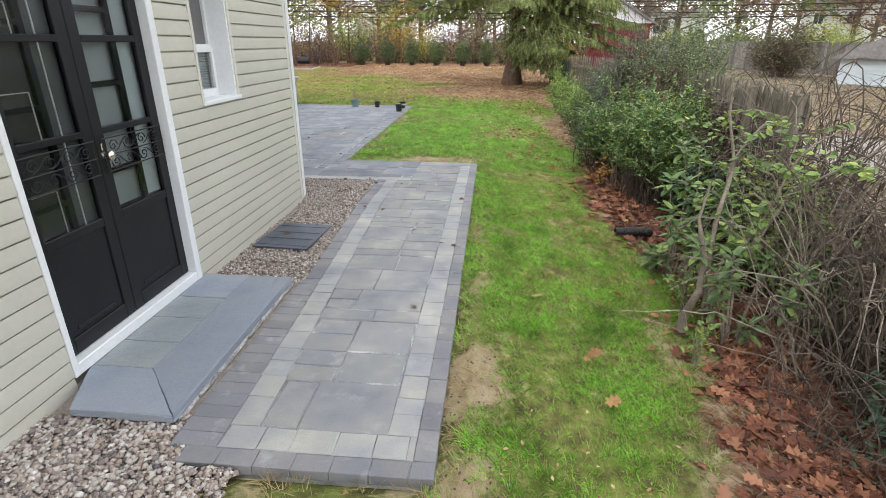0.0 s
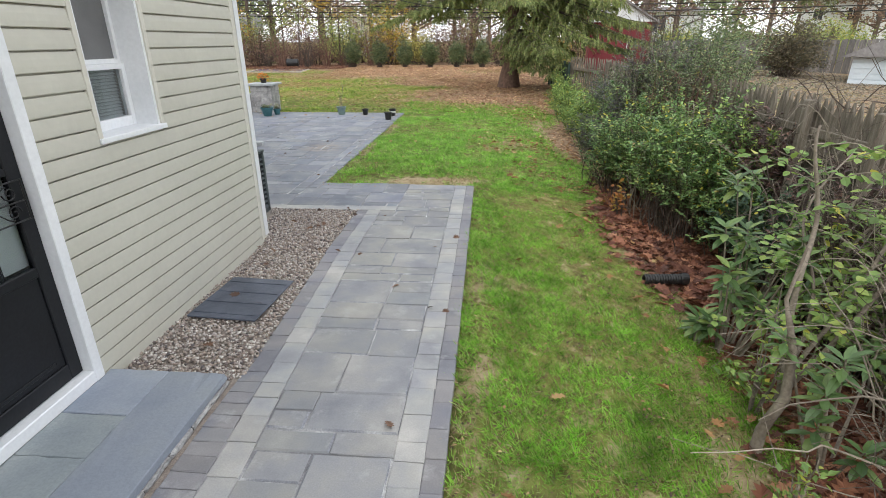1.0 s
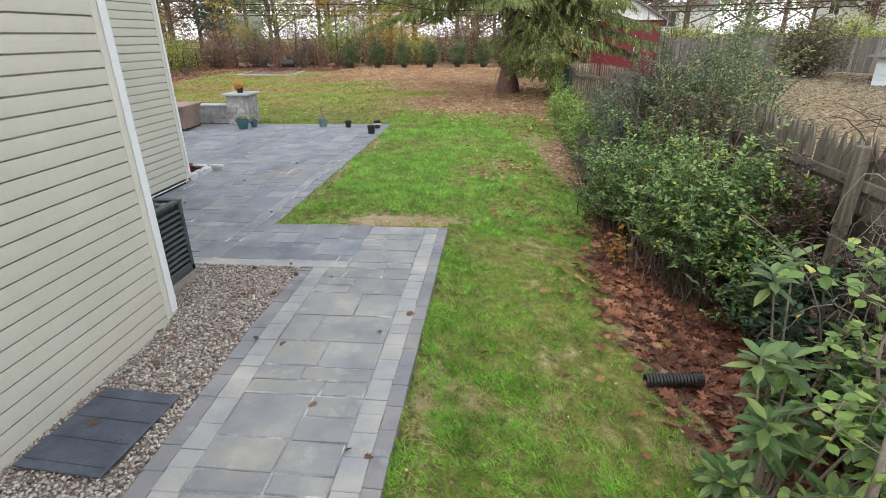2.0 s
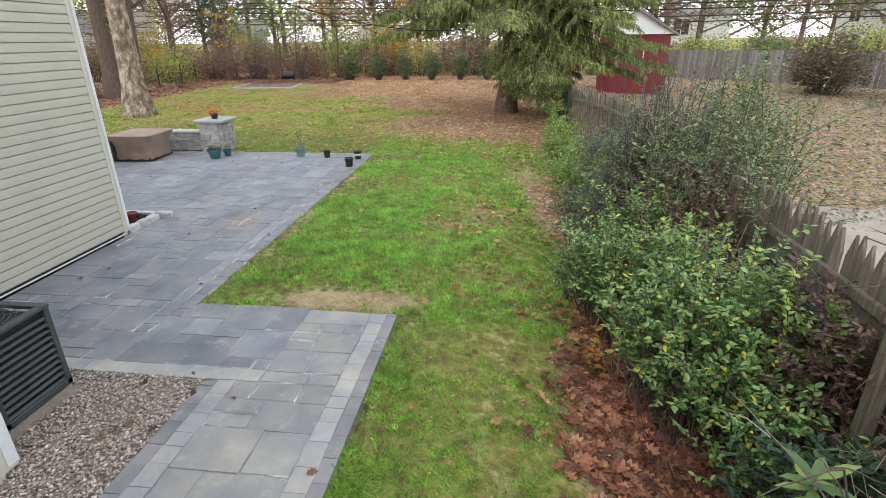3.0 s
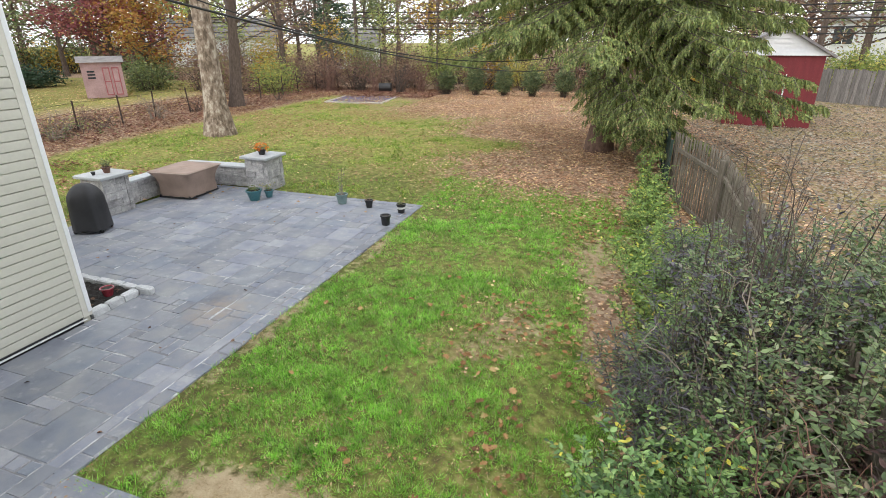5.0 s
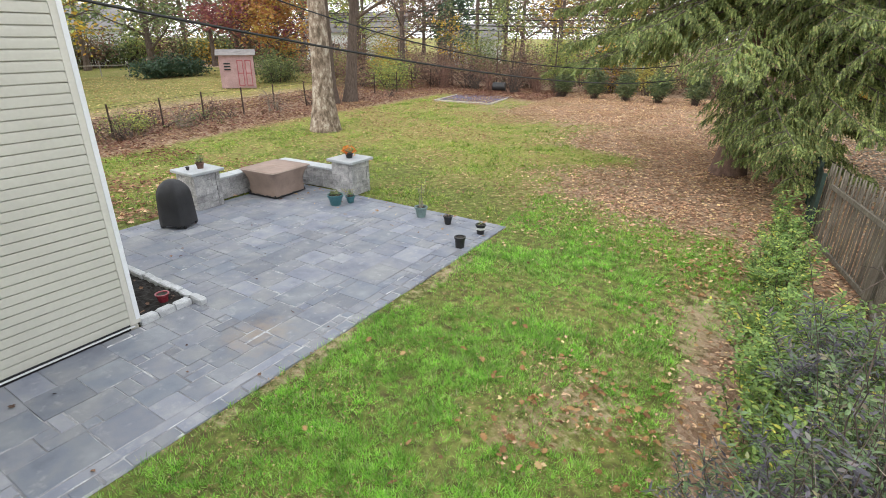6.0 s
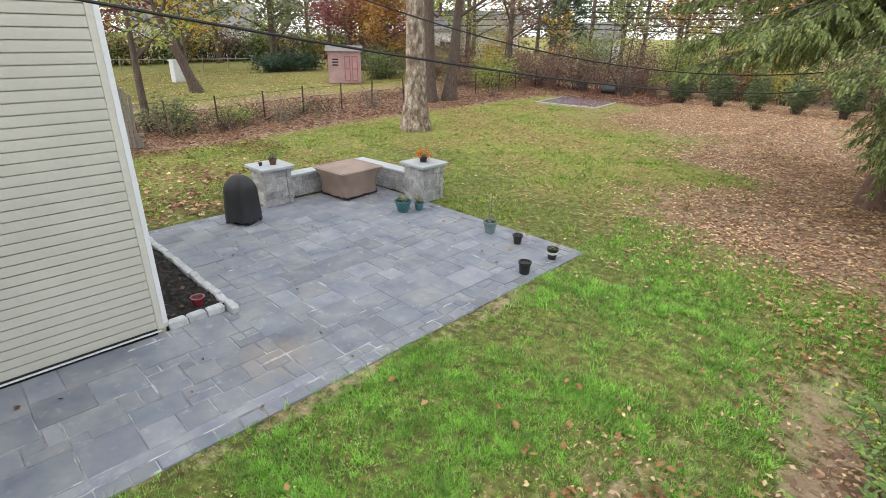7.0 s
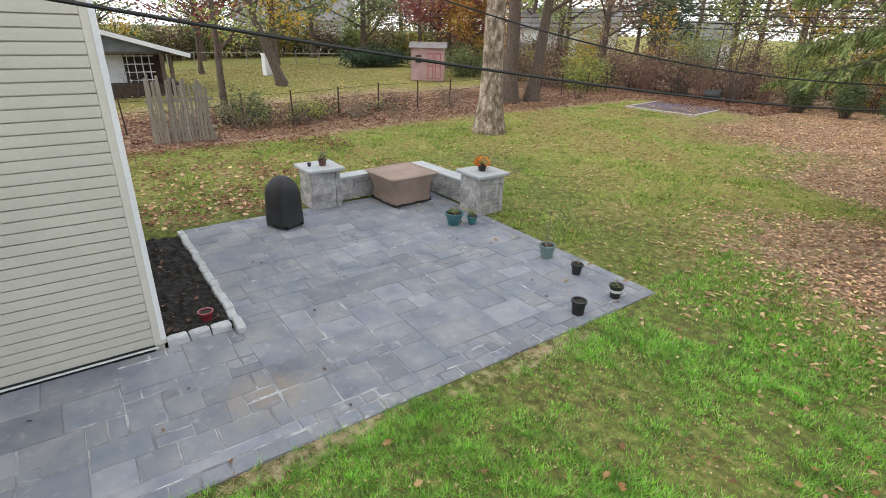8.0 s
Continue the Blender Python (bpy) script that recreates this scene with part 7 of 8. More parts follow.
part("lattice", boxes(*[(-0.6, -0.57, 1.6 + 0.3 * k, 1.64 + 0.3 * k, 0.4, 2.0) for k in range(4)], *[(-0.57, -0.54, 1.5, 2.7, 0.5 + 0.35 * k, 0.54 + 0.35 * k) for k in range(5)]), FARWHITE, porch)
brush("climber", "bare climber against the porch", (-26.9, 12.6), 16, 1.0, 1.8, 95, DARKTWIG, 0.015)

# chain-link run and clipped hedge far off
cl = thing("chain_fence", "far grey chain-link fence with a top rail", "fence")
for k in range(9):
    x, y = -44 + 0.45 * k, 15 + 1.8 * k
    z = float(land(x, y))
    V, F = tubes([(np.array([(x, y, z), (x, y, z + 1.0)]), [0.04, 0.04])], 6)
    npart("post", V, F, CONCRETE, cl)
V, F = tubes([(np.array([(-44, 15, 1.3), (-40.4, 29.4, 1.3)]), [0.035, 0.035])], 6)
npart("top_rail", V, F, CONCRETE, cl)
shrub("clipped_hedge", "long dark green hedge in the far yard", (-35.6, 30.0), 1.2, 3.4, 1.7, 90, 4500, LEAF2, PINE, 0.2, seed=96, spread=0.2, inner=0.1)

# ---- trees and thicket behind ----
tree("maple_tree", "maple in dark red autumn leaf", (-32.5, 34.5), 8, 0.2, 4.6, 9000, LEAF2, MAROON, 0.24, BARK, seed=101, limb0=0.14, limbs=20)
tree("maple_tree", "maple turning orange and yellow", (-28.3, 33.5), 7.5, 0.18, 3.4, 6000, LEAF2, ORANGE, 0.22, BARK, seed=102, limb0=0.14, limbs=18)
tree("bare_tree", "dark-barked tree with thinning leaves", (-17.8, 27.5), 14, 0.36, 4.0, 900, LEAF2, YELLOWGREEN, 0.2, BARK, seed=103, limb0=0.35)
tree("bare_tree", "dark-barked tree with bare crooked limbs", (-17.5, 28.7), 12, 0.3, 3.6, 600, LEAF2, YELLOW, 0.2, BARK, seed=104, limb0=0.3, lean=(0.03, 0.1))
tree("bare_tree", "bare spreading tree behind the thicket", (-22.5, 40.0), 10, 0.24, 4.5, 700, LEAF2, RUSSET, 0.2, BARK, seed=105, limb0=0.25)
tree("golden_tree", "slender tree in golden leaf", (-13.0, 47.0), 10, 0.16, 2.2, 1500, LEAF2, YELLOW, 0.24, BARK, seed=106, limb0=0.3)
tree("pine_tree", "dark green conifer far behind", (-24.5, 50.0), 11, 0.2, 2.4, 5000, SPRAY, PINE, 0.5, BARK, seed=108, limb0=0.1, limbs=26)
tree("bare_tree", "bare twiggy tree among the houses", (-9.0, 52.0), 9, 0.2, 4.0, 500, LEAF2, RUSSET, 0.2, BARK, seed=109, limb0=0.2)
tree("bare_tree", "bare twiggy tree among the houses", (-31.0, 45.0), 11, 0.25, 4.5, 500, LEAF2, RUSSET, 0.2, BARK, seed=110, limb0=0.25)
tree("olive_tree", "broad tree with olive leaves beyond the far lawn", (-41.0, 24.0), 10, 0.3, 5.0, 3600, LEAF2, OLIVE, 0.32, BARK, seed=111, limb0=0.12)
tree("olive_tree", "broad tree with olive leaves beyond the far lawn", (-42.5, 32.5), 11, 0.3, 5.0, 3600, LEAF2, OLIVE, 0.32, BARK, seed=112, limb0=0.12)
tree("maple_tree", "maple in dark red leaf beyond the porch", (-36.0, 17.5), 9, 0.14, 4.5, 3000, LEAF2, MAROON, 0.28, BARK, seed=113, limb0=0.2)
tree("golden_tree", "tree with golden leaves near the porch", (-31.5, 21.0), 8, 0.09, 3.0, 1500, LEAF2, YELLOW, 0.24, BARK, seed=114, limb0=0.25)
tree("bare_tree", "grey bare tree by the neighbouring house", (14.6, 46.0), 11, 0.13, 3.5, 300, LEAF2, RUSSET, 0.2, BARK, seed=115, limb0=0.3)
tree("bare_tree", "grey bare tree by the neighbouring house", (12.2, 45.6), 12, 0.2, 3.5, 500, LEAF2, YELLOWGREEN, 0.22, BARK, seed=116, limb0=0.3)

shrub("gold_shrub", "shrub with pale gold leaves behind the evergreens", (-4.9, 40.6), 1.3, 1.0, 3.1, 40, 1500, LEAF2, GOLDGREEN, 0.15, seed=118, spread=0.25, inner=0.2)
kinds = {"olive": (OLIVE, "tall shrub with olive leaves in the thicket"), "green": (YELLOWGREEN, "tall shrub with yellow-green leaves in the thicket"), "russet": (RUSSET, "twiggy russet shrub in the thicket"),
         "orange": (ORANGE, "shrub in orange autumn leaf"), "gold": (YELLOW, "shrub in golden autumn leaf"), "red": (MAROON, "shrub in dark red autumn leaf")}
order = ("green", "russet", "russet", "olive", "russet", "russet", "gold", "russet", "green", "russet", "olive", "russet", "russet", "russet")
spots = [(-33.0 + 1.9 * k + 0.5 * math.sin(k * 2.1), 39.5 + 1.6 * math.sin(k * 1.3) + 0.02 * k, 0.0) for k in range(22)]
spots += [(-31.0 + 2.3 * k, 44.5 + 1.4 * math.sin(k * 1.7), 1.0) for k in range(18)]
spots += [(-21.4, 33.6, 0.0), (-19.6, 34.8, 0.0), (-23.4, 33.0, 0.0), (-26.4, 31.6, 0.0), (-28.6, 33.8, 0.0)]
for k, (x, y, up) in enumerate(spots):
    if y < 41.0 and -9.6 < x < 1.0:
        y += 2.4
    key = order[(k * 5 + int(abs(x))) % len(order)]
    mt, lab = kinds[key]
    hh = (1.5 + 1.9 * ((k * 7) % 5) / 4 + 0.8 * up) + 0.7 * up if x < -15 else (2.4 + 2.6 * ((k * 7) % 5) / 4 + up)
    shrub("thicket_shrub", lab, (x, y), 1.7, 1.4, hh, 36, 1800 if key == "russet" else 3000, LEAF2, mt, 0.15, seed=120 + k, spread=0.42, stem_r=0.022, inner=0.1, group="thicket behind the yard", low=0.1)
for k in range(10):
    x, y = -25.5 + 2.1 * k + 0.5 * math.sin(k * 2.9), 38.6 + 1.9 * math.sin(k * 1.7) ** 2 + (3.4 if k > 7 else 0)
    tree("sapling", "thin sapling with sparse yellow-green leaves in the thicket", (x, y), 4.5 + 0.7 * (k % 4), 0.055, 1.7, 420, LEAF2, (YELLOWGREEN, YELLOWGREEN, RUSSET, OLIVE, YELLOW)[k % 5], 0.15, BARK, seed=640 + k, limb0=0.3, limbs=9, fork=3, lean=(0.06 * math.sin(k * 1.3), 0.05 * math.cos(k * 2.1)), group="saplings of the thicket", flare=1.2)
for k in range(15):
    x, y = -22.0 + 1.0 * k, 38.2 + 1.2 * math.sin(k * 2.3)
    brush("brush_pile", "heap of dead brown canes at the foot of the thicket", (x, y), 46, 1.3, 1.1 + 0.5 * (k % 3), 670 + k, (REDTWIG, DARKTWIG, REDTWIG)[k % 3], 0.016)
for k, (x, y) in enumerate(((-36, 36), (-38, 41), (-33, 48), (-27, 52), (-21, 54), (-15.5, 52), (-3, 53), (2.5, 50), (7, 52), (-6, 47), (-10, 49), (-1, 46), (4.5, 45), (26, 55), (31, 60), (36, 56), (-45, 40), (-48, 30), (-47, 20), (-40, 12), (12.5, 50), (18, 56))):
    mt = (RUSSET, OLIVE, YELLOWGREEN, RUSSET, OLIVE)[k % 5]
    tree("woodland_tree", "tall thin-leaved tree behind the thicket", (x, y), 9 + (k * 3) % 4, 0.22, 4.2, 1300 if x < -18 else 3000, LEAF2, mt, 0.28, BARK, seed=180 + k, limb0=0.2, group="trees behind the thicket", limbs=16)

for k in range(26):
    a = math.radians(-32 + 4.9 * k + 1.5 * math.sin(k * 2.7))
    d = 78 + 9 * math.sin(k * 1.9)
    tree("horizon_tree", "hazy half-bare tree on the skyline", (-2 - d * math.sin(a - 0.35), 8 + d * math.cos(a - 0.35)), 14 + (k * 5) % 4, 0.3, 6.5, 2100, LEAF2, (RUSSET, OLIVE, RUSSET, RUSSET, YELLOWGREEN)[k % 5], 0.58, BARK, seed=500 + k, limb0=0.12, limbs=18, fork=5, group="trees on the skyline")

for k in range(26):
    a = k / 25
    x, y = -46 - 5 * math.sin(a * 3), 2 + 50 * a
    mt, lab = kinds[("olive", "russet", "olive", "green", "russet", "olive", "gold")[k % 7]]
    shrub("far_thicket", "tall tangled thicket beyond the far western lawn", (x, y), 2.4, 2.2, 3.6 + 0.6 * ((k * 3) % 4), 40, 1300, LEAF2, mt, 0.3, seed=400 + k, spread=0.5, stem_r=0.04, inner=0.05, group="thicket beyond the western lawn", low=0.1)
for k, (x, y, h) in enumerate(((14, 43.5, 3.0), (17.5, 41, 3.0), (20, 38, 3.0), (11.5, 47, 3.2), (15.5, 47, 3.4), (19, 45, 3.2), (23, 41, 3.3), (22, 50, 3.5), (27, 46, 3.5), (25, 35, 3.0), (32, 40, 3.6), (29, 31, 3.0))):
    mt, lab = kinds[("green", "olive", "green", "russet")[k % 4]]
    shrub("yard_shrub", "leafy shrub along the neighbouring yard's edge", (x, y), 2.3, 1.8, h, 44, 3600, LEAF2, mt, 0.19, seed=440 + k, spread=0.3, stem_r=0.03, inner=0.05, group="shrubs of the neighbouring yard", low=0.1)

# ---- neighbouring buildings ----
rs = thing("red_shed", "barn-red wooden shed with a pale clapboard gable", "shed", (6.85, 30.55, 0.12), turn=-7)
part("wall", boxes((-1.45, 1.45, -1.4, 1.4, 0, 2.72)), REDPAINT, rs)
bm = bmesh.new()
q = [bm.verts.new(c) for c in ((-1.45, -1.4, 2.72), (1.45, -1.4, 2.72), (0, -1.4, 3.6), (-1.45, 1.4, 2.72), (1.45, 1.4, 2.72), (0, 1.4, 3.6))]
for f in ((0, 1, 2), (5, 4, 3), (3, 4, 1, 0)):
    bm.faces.new([q[i] for i in f])
part("gable", bm, FARWHITE, rs, "pale clapboard gable")
for k in range(5):
    hw = 1.42 * (1 - (k * 0.16 + 0.04) / 0.88)
    part("clapboard", boxes((-hw, hw, -1.43, -1.404, 2.74 + k * 0.16, 2.88 + k * 0.16)), FARWHITE, rs)
sl = math.degrees(math.atan2(0.88, 1.45))
for sg in (1, -1):
    o = part("roof_slope", boxes((0, 2.0, -1.65, 1.6, 0.0, 0.08)), FARROOF, rs)
    o.matrix_basis = pose(0, 0, 3.6, 0, 0, 0 if sg > 0 else 180) @ pose(0, 0, 0, 0, sl, 0)
part("bargeboard", boxes((-1.55, 1.55, -1.5, -1.44, 2.64, 2.74)), WHITE, rs)
part("door", boxes((-1.0, 0.35, -1.43, -1.405, 0.1, 2.0), bevel=0.005), REDPAINT, rs)
part("door_trim", boxes((0.36, 0.4, -1.43, -1.405, 1.2, 2.0)), WHITE, rs)
for k in range(18):
    part("batten", boxes((-1.44 + k * 0.165, -1.42 + k * 0.165, -1.412, -1.402, 0.02, 2.62)), REDPAINT, rs)
bf = thing("board_fence", "grey weathered board fence across the far yard", "fence")
for k in range(130):
    x = k * 0.16
    o = part("board", boxes((0, 0.15, -0.01, 0.01, 0, 1.85)), FENCEGREY, bf) if k == 0 else under(new("board", bf.children[0].data), bf)
    o.matrix_basis = pose(9.4 + 0.70 * x, 40.3 - 0.71 * x, 0.05 + RNG.uniform(-0.05, 0.05), 0, RNG.uniform(-1.2, 1.2), -45.4 + RNG.uniform(-3, 3))
bush = shrub("round_shrub", "large round brownish-green shrub in the neighbouring yard", (14.8, 29.0), 1.9, 1.8, 3.2, 130, 8500, LEAF2, BROWNGREEN, 0.13, seed=150, spread=0.16, inner=0.1)


def far_house(label, at, wx, wy, h, rise, turn, wins, wall=FARWHITE, roof=FARROOF):
    t = thing("far_house", label, "house", (at[0], at[1], -0.3), turn=turn)
    w_ = part("wall", boxes((-wx / 2, wx / 2, -wy / 2, wy / 2, 0, h)), wall, t)
    bm = bmesh.new()
    q = [bm.verts.new(c) for c in ((-wx / 2 - 0.4, -wy / 2 - 0.4, h), (wx / 2 + 0.4, -wy / 2 - 0.4, h), (wx / 2 + 0.4, wy / 2 + 0.4, h), (-wx / 2 - 0.4, wy / 2 + 0.4, h), (-wx / 2 - 0.4, 0, h + rise), (wx / 2 + 0.4, 0, h + rise))]
    for f in ((0, 1, 5, 4), (2, 3, 4, 5), (0, 4, 3), (1, 2, 5), (3, 2, 1, 0)):
        bm.faces.new([q[i] for i in f])
    part("roof", bm, roof, t)
    for x, z, ww, hh in wins:
        f_ = part("window", boxes((x - ww / 2 - 0.1, x + ww / 2 + 0.1, -wy / 2 - 0.06, -wy / 2, z - 0.1, z + hh + 0.1)), WHITE, t)
        part("pane", boxes((x - ww / 2, x - 0.03, -wy / 2 - 0.08, -wy / 2 - 0.06, z, z + hh), (x + 0.03, x + ww / 2, -wy / 2 - 0.08, -wy / 2 - 0.06, z, z + hh)), FARPANE, f_)
    return t


far_house("far white one-storey house with dark windows", (20.8, 66.5), 5.8, 5.0, 5.0, 0.6, -10, [(-1.7, 3.1, 1.5, 1.5)])
far_house("large white two-storey house beyond the fences", (42.5, 72.0), 9, 9, 6.3, 2.0, -28, [(-2.8, 4.2, 0.9, 1.2), (0.4, 4.2, 0.9, 1.2), (-2.8, 1.2, 0.9, 1.2), (3.0, 4.2, 0.9, 1.2)])
garage = far_house("low pale blue clapboard outbuilding with a white eave", (18.3, 25.25), 4.0, 4.5, 1.55, 1.35, 53, [], PALEBLUE, FARROOF)
for k in range(11):
    hw = 2.25 if k < 7 else 2.25 * (1 - (k - 6) * 0.22 / 1.35)
    part("clapboard", boxes((-2.03, -2.004, -hw, hw, 0.02 + k * 0.22, 0.21 + k * 0.22)), PALEBLUE, garage)
far_house("white house seen through the thicket", (-27.5, 60.0), 5, 6, 3.4, 1.6, 20, [(-1.2, 1.2, 1.0, 1.2)])
far_house("white house with a pale gable behind the trees", (-12.5, 66.0), 6, 7, 2.8, 2.2, 8, [(-2.5, 1.2, 1.2, 1.3)], FARWHITE, TANROOF)
far_house("far house behind the western trees", (-46.0, 62.0), 12, 8, 4.0, 2.4, 35, [(-2.5, 1.4, 1.4, 1.4)])
far_house("far pale house behind the western hedge", (-62.0, 34.0), 12, 9, 4.2, 2.4, 60, [(-2.5, 1.4, 1.4, 1.4)])

# ---- pole and cables ----
pole = thing("utility_pole", "brown wooden utility pole in the thicket", "pole", (-19.7, 46.2, 0.0))
V, F = tubes([(np.array([(0, 0, 0), (0, 0, 10)]), [0.16, 0.11])], 10)
npart("shaft", V, F, BARK, pole)
part("crossarm", boxes((-1.1, 1.1, -0.06, 0.06, 9.2, 9.32)), BARK, pole)


def cable(label, a, b, sag, rad):
    u = np.linspace(0, 1, 40)
    a, b = np.array(a, float), np.array(b, float)
    P = a + (b - a) * u[:, None]
    P[:, 2] -= sag * 4 * u * (1 - u)
    V, F = tubes([(P, np.full(40, rad))], 6)
    return tagged(new("overhead_cable", np_mesh("overhead_cable", V, F, CABLE)), label, "cable", "overhead cables")


cable("black service cable slung from the house to the spruce", (-1.6, 3.82, 4.67), (0.52, 24.94, 2.82), 0.8, 0.0085)
cable("black service cable slung across the patio", (-6.7, 10.46, 5.36), (0.97, 21.73, 3.16), 1.1, 0.011)
for k, (z, y) in enumerate(((4.15, 46.1), (4.6, 46.2), (4.95, 46.1), (5.35, 46.3), (3.8, 46.2))):
    cable("far overhead line between poles", (-19.7, y, z + 0.1), (30.0, y - 4.0, z), 0.3, 0.04)
    cable("far overhead line between poles", (-75.0, y - 6.0, z + 0.6), (-19.7, y, z + 0.1), 0.4, 0.03)


# ---- loose leaves ----
def leaves_on(n, x0, x1, y0, y1, weight, template, size, mat, seed, label, lift=0.012, floor=None):
    r = np.random.default_rng(seed)
    X, Y = r.uniform(x0, x1, n), r.uniform(y0, y1, n)
    keep = r.uniform(0, 1, n) < weight(X, Y)
    keep &= ~((X < HX + 0.05) & (Y < HY)) & ~((X < KX + 0.05) & (Y < KY))
    X, Y = X[keep], Y[keep]
    m = len(X)
    Z = land(X, Y) + lift + r.uniform(0, 0.02, m) if floor is None else np.full(m, floor) + r.uniform(0, 0.006, m)
    P = np.stack([X, Y, Z], 1)
    R = frames(rand_dirs(m, r, -0.18, 0.25), UP + 0.55 * rand_dirs(m, r))
    s = size * r.uniform(0.6, 1.2, m)
    V, F = scatter(*template, P, R, np.stack([s, s, s * r.uniform(0.6, 2.2, m)], 1))
    return tagged(new("fallen_leaves", np_mesh("fallen_leaves", V, F, mat)), label, "leaves", kind="stuff")


leaves_on(17000, 1.2, 3.6, -1, 9.5, lambda x, y: np.clip(litter_w(x, y) * smooth(1.3, 2.0, x + 0.2 * np.sin(y * 2)), 0, 1) * 0.75, OAK, 0.145, OAKLEAF, 201, "brown oak leaves heaped under the brush")
leaves_on(2600, -2.0, 2.1, 0, 18, lambda x, y: np.where(paved(x, y, 0.03), 0, 0.03 + 0.3 * bell(x, y, 0.6, 11.6, 0.7, 1.2) + 0.12 * bell(x, y, 1.4, 5, 0.6, 4)), OAK, 0.11, LAWNLEAF, 202, "oak leaves scattered on the lawn", 0.045)
leaves_on(16000, -2, 4, 9, 20, lambda x, y: np.clip(litter_w(x, y) - 0.15, 0, 1) * 0.7, LEAF2, 0.07, PALELEAF, 203, "dry leaves along the lawn's edge", 0.03)
leaves_on(120000, -9, 6, 16, 40, lambda x, y: np.clip(litter_w(x, y) - 0.25, 0, 1) * 0.9, LEAF2, 0.095, PALELEAF, 204, "carpet of dry leaves round the spruce", 0.02)
leaves_on(30000, -17, 2, 15, 36, lambda x, y: 0.08 + 0.2 * smooth(-5, -13, x), LEAF2, 0.1, TANLITTER, 205, "dry leaves sprinkled on the far lawn", 0.03)
leaves_on(50000, -22, -12, 9, 40, lambda x, y: np.clip(litter_w(x, y) - 0.15, 0, 1), LEAF2, 0.13, REDLEAF, 206, "red-brown leaves along the boundary", 0.02)
leaves_on(5000, -13, -7, 9.5, 15.5, lambda x, y: np.where(paved(x, y, 0.05), 0, 0.22 * bell(x, y, -10.5, 12.5, 3.0, 2.6)), OAK, 0.13, PALELEAF, 207, "dry leaves on the grass past the patio", 0.03)
leaves_on(80000, 3.6, 18, 4, 38, lambda x, y: 0.85 - 0.35 * smooth(26, 36, y), LEAF2, 0.1, GREYTAN, 208, "pale leaves over the neighbouring yard", 0.02)
leaves_on(60000, -40, -19, 10, 36, lambda x, y: 0.24 + 0 * x, LEAF2, 0.13, FADEDGOLD, 209, "yellow leaves over the far western lawn", 0.02)
leaves_on(700, -8.2, 0.0, 1.6, 16.2, lambda x, y: np.where(paved(x, y, -0.1) & (x > -8.2), 0.085, 0), OAK, 0.075, DEADLEAF, 210, "a few curled leaves on the paving", floor=0.006)
leaves_on(60, BX0 + 0.2, BX1 - 0.2, BY0, BY1 - 0.2, lambda x, y: 0.7 + 0 * x, OAK, 0.07, DEADLEAF, 211, "dead leaves on the mulch", floor=0.07)
leaves_on(60, HX, WALK_X0, 3.6, 7, lambda x, y: 0.35 + 0 * x, OAK, 0.08, DEADLEAF, 212, "dead leaves on the gravel", floor=0.02)


leaves_on(90000, -17, 2, 16.4, 36, lambda x, y: np.clip(0.03 + 0.7 * smooth(0.48, 0.6, fbm(x * 0.6, y * 0.6, 9.0)), 0, 1) * (0.35 + 0.65 * smooth(17, 23, y)), LEAF2, 0.075, TANLITTER, 214, "small dry leaves over the far lawn", 0.05)
leaves_on(14000, -15.5, -8.4, 8, 17, lambda x, y: np.where(paved(x, y, 0.05), 0, 0.1 + 0.5 * smooth(0.45, 0.62, fbm(x * 0.8, y * 0.8, 3.0))), OAK, 0.085, OAKLEAF, 215, "brown leaves over the lawn west of the patio", 0.04)

leaves_on(1500, -0.6, 2.1, 8.6, 18, lambda x, y: 0.035 + 0.9 * smooth(0.55, 0.66, fbm(x * 1.3, y * 0.9, 7.0)) * smooth(0.2, 1.2, x), OAK, 0.085, LAWNLEAF, 216, "crisp brown leaves in drifts on the lawn", 0.035)


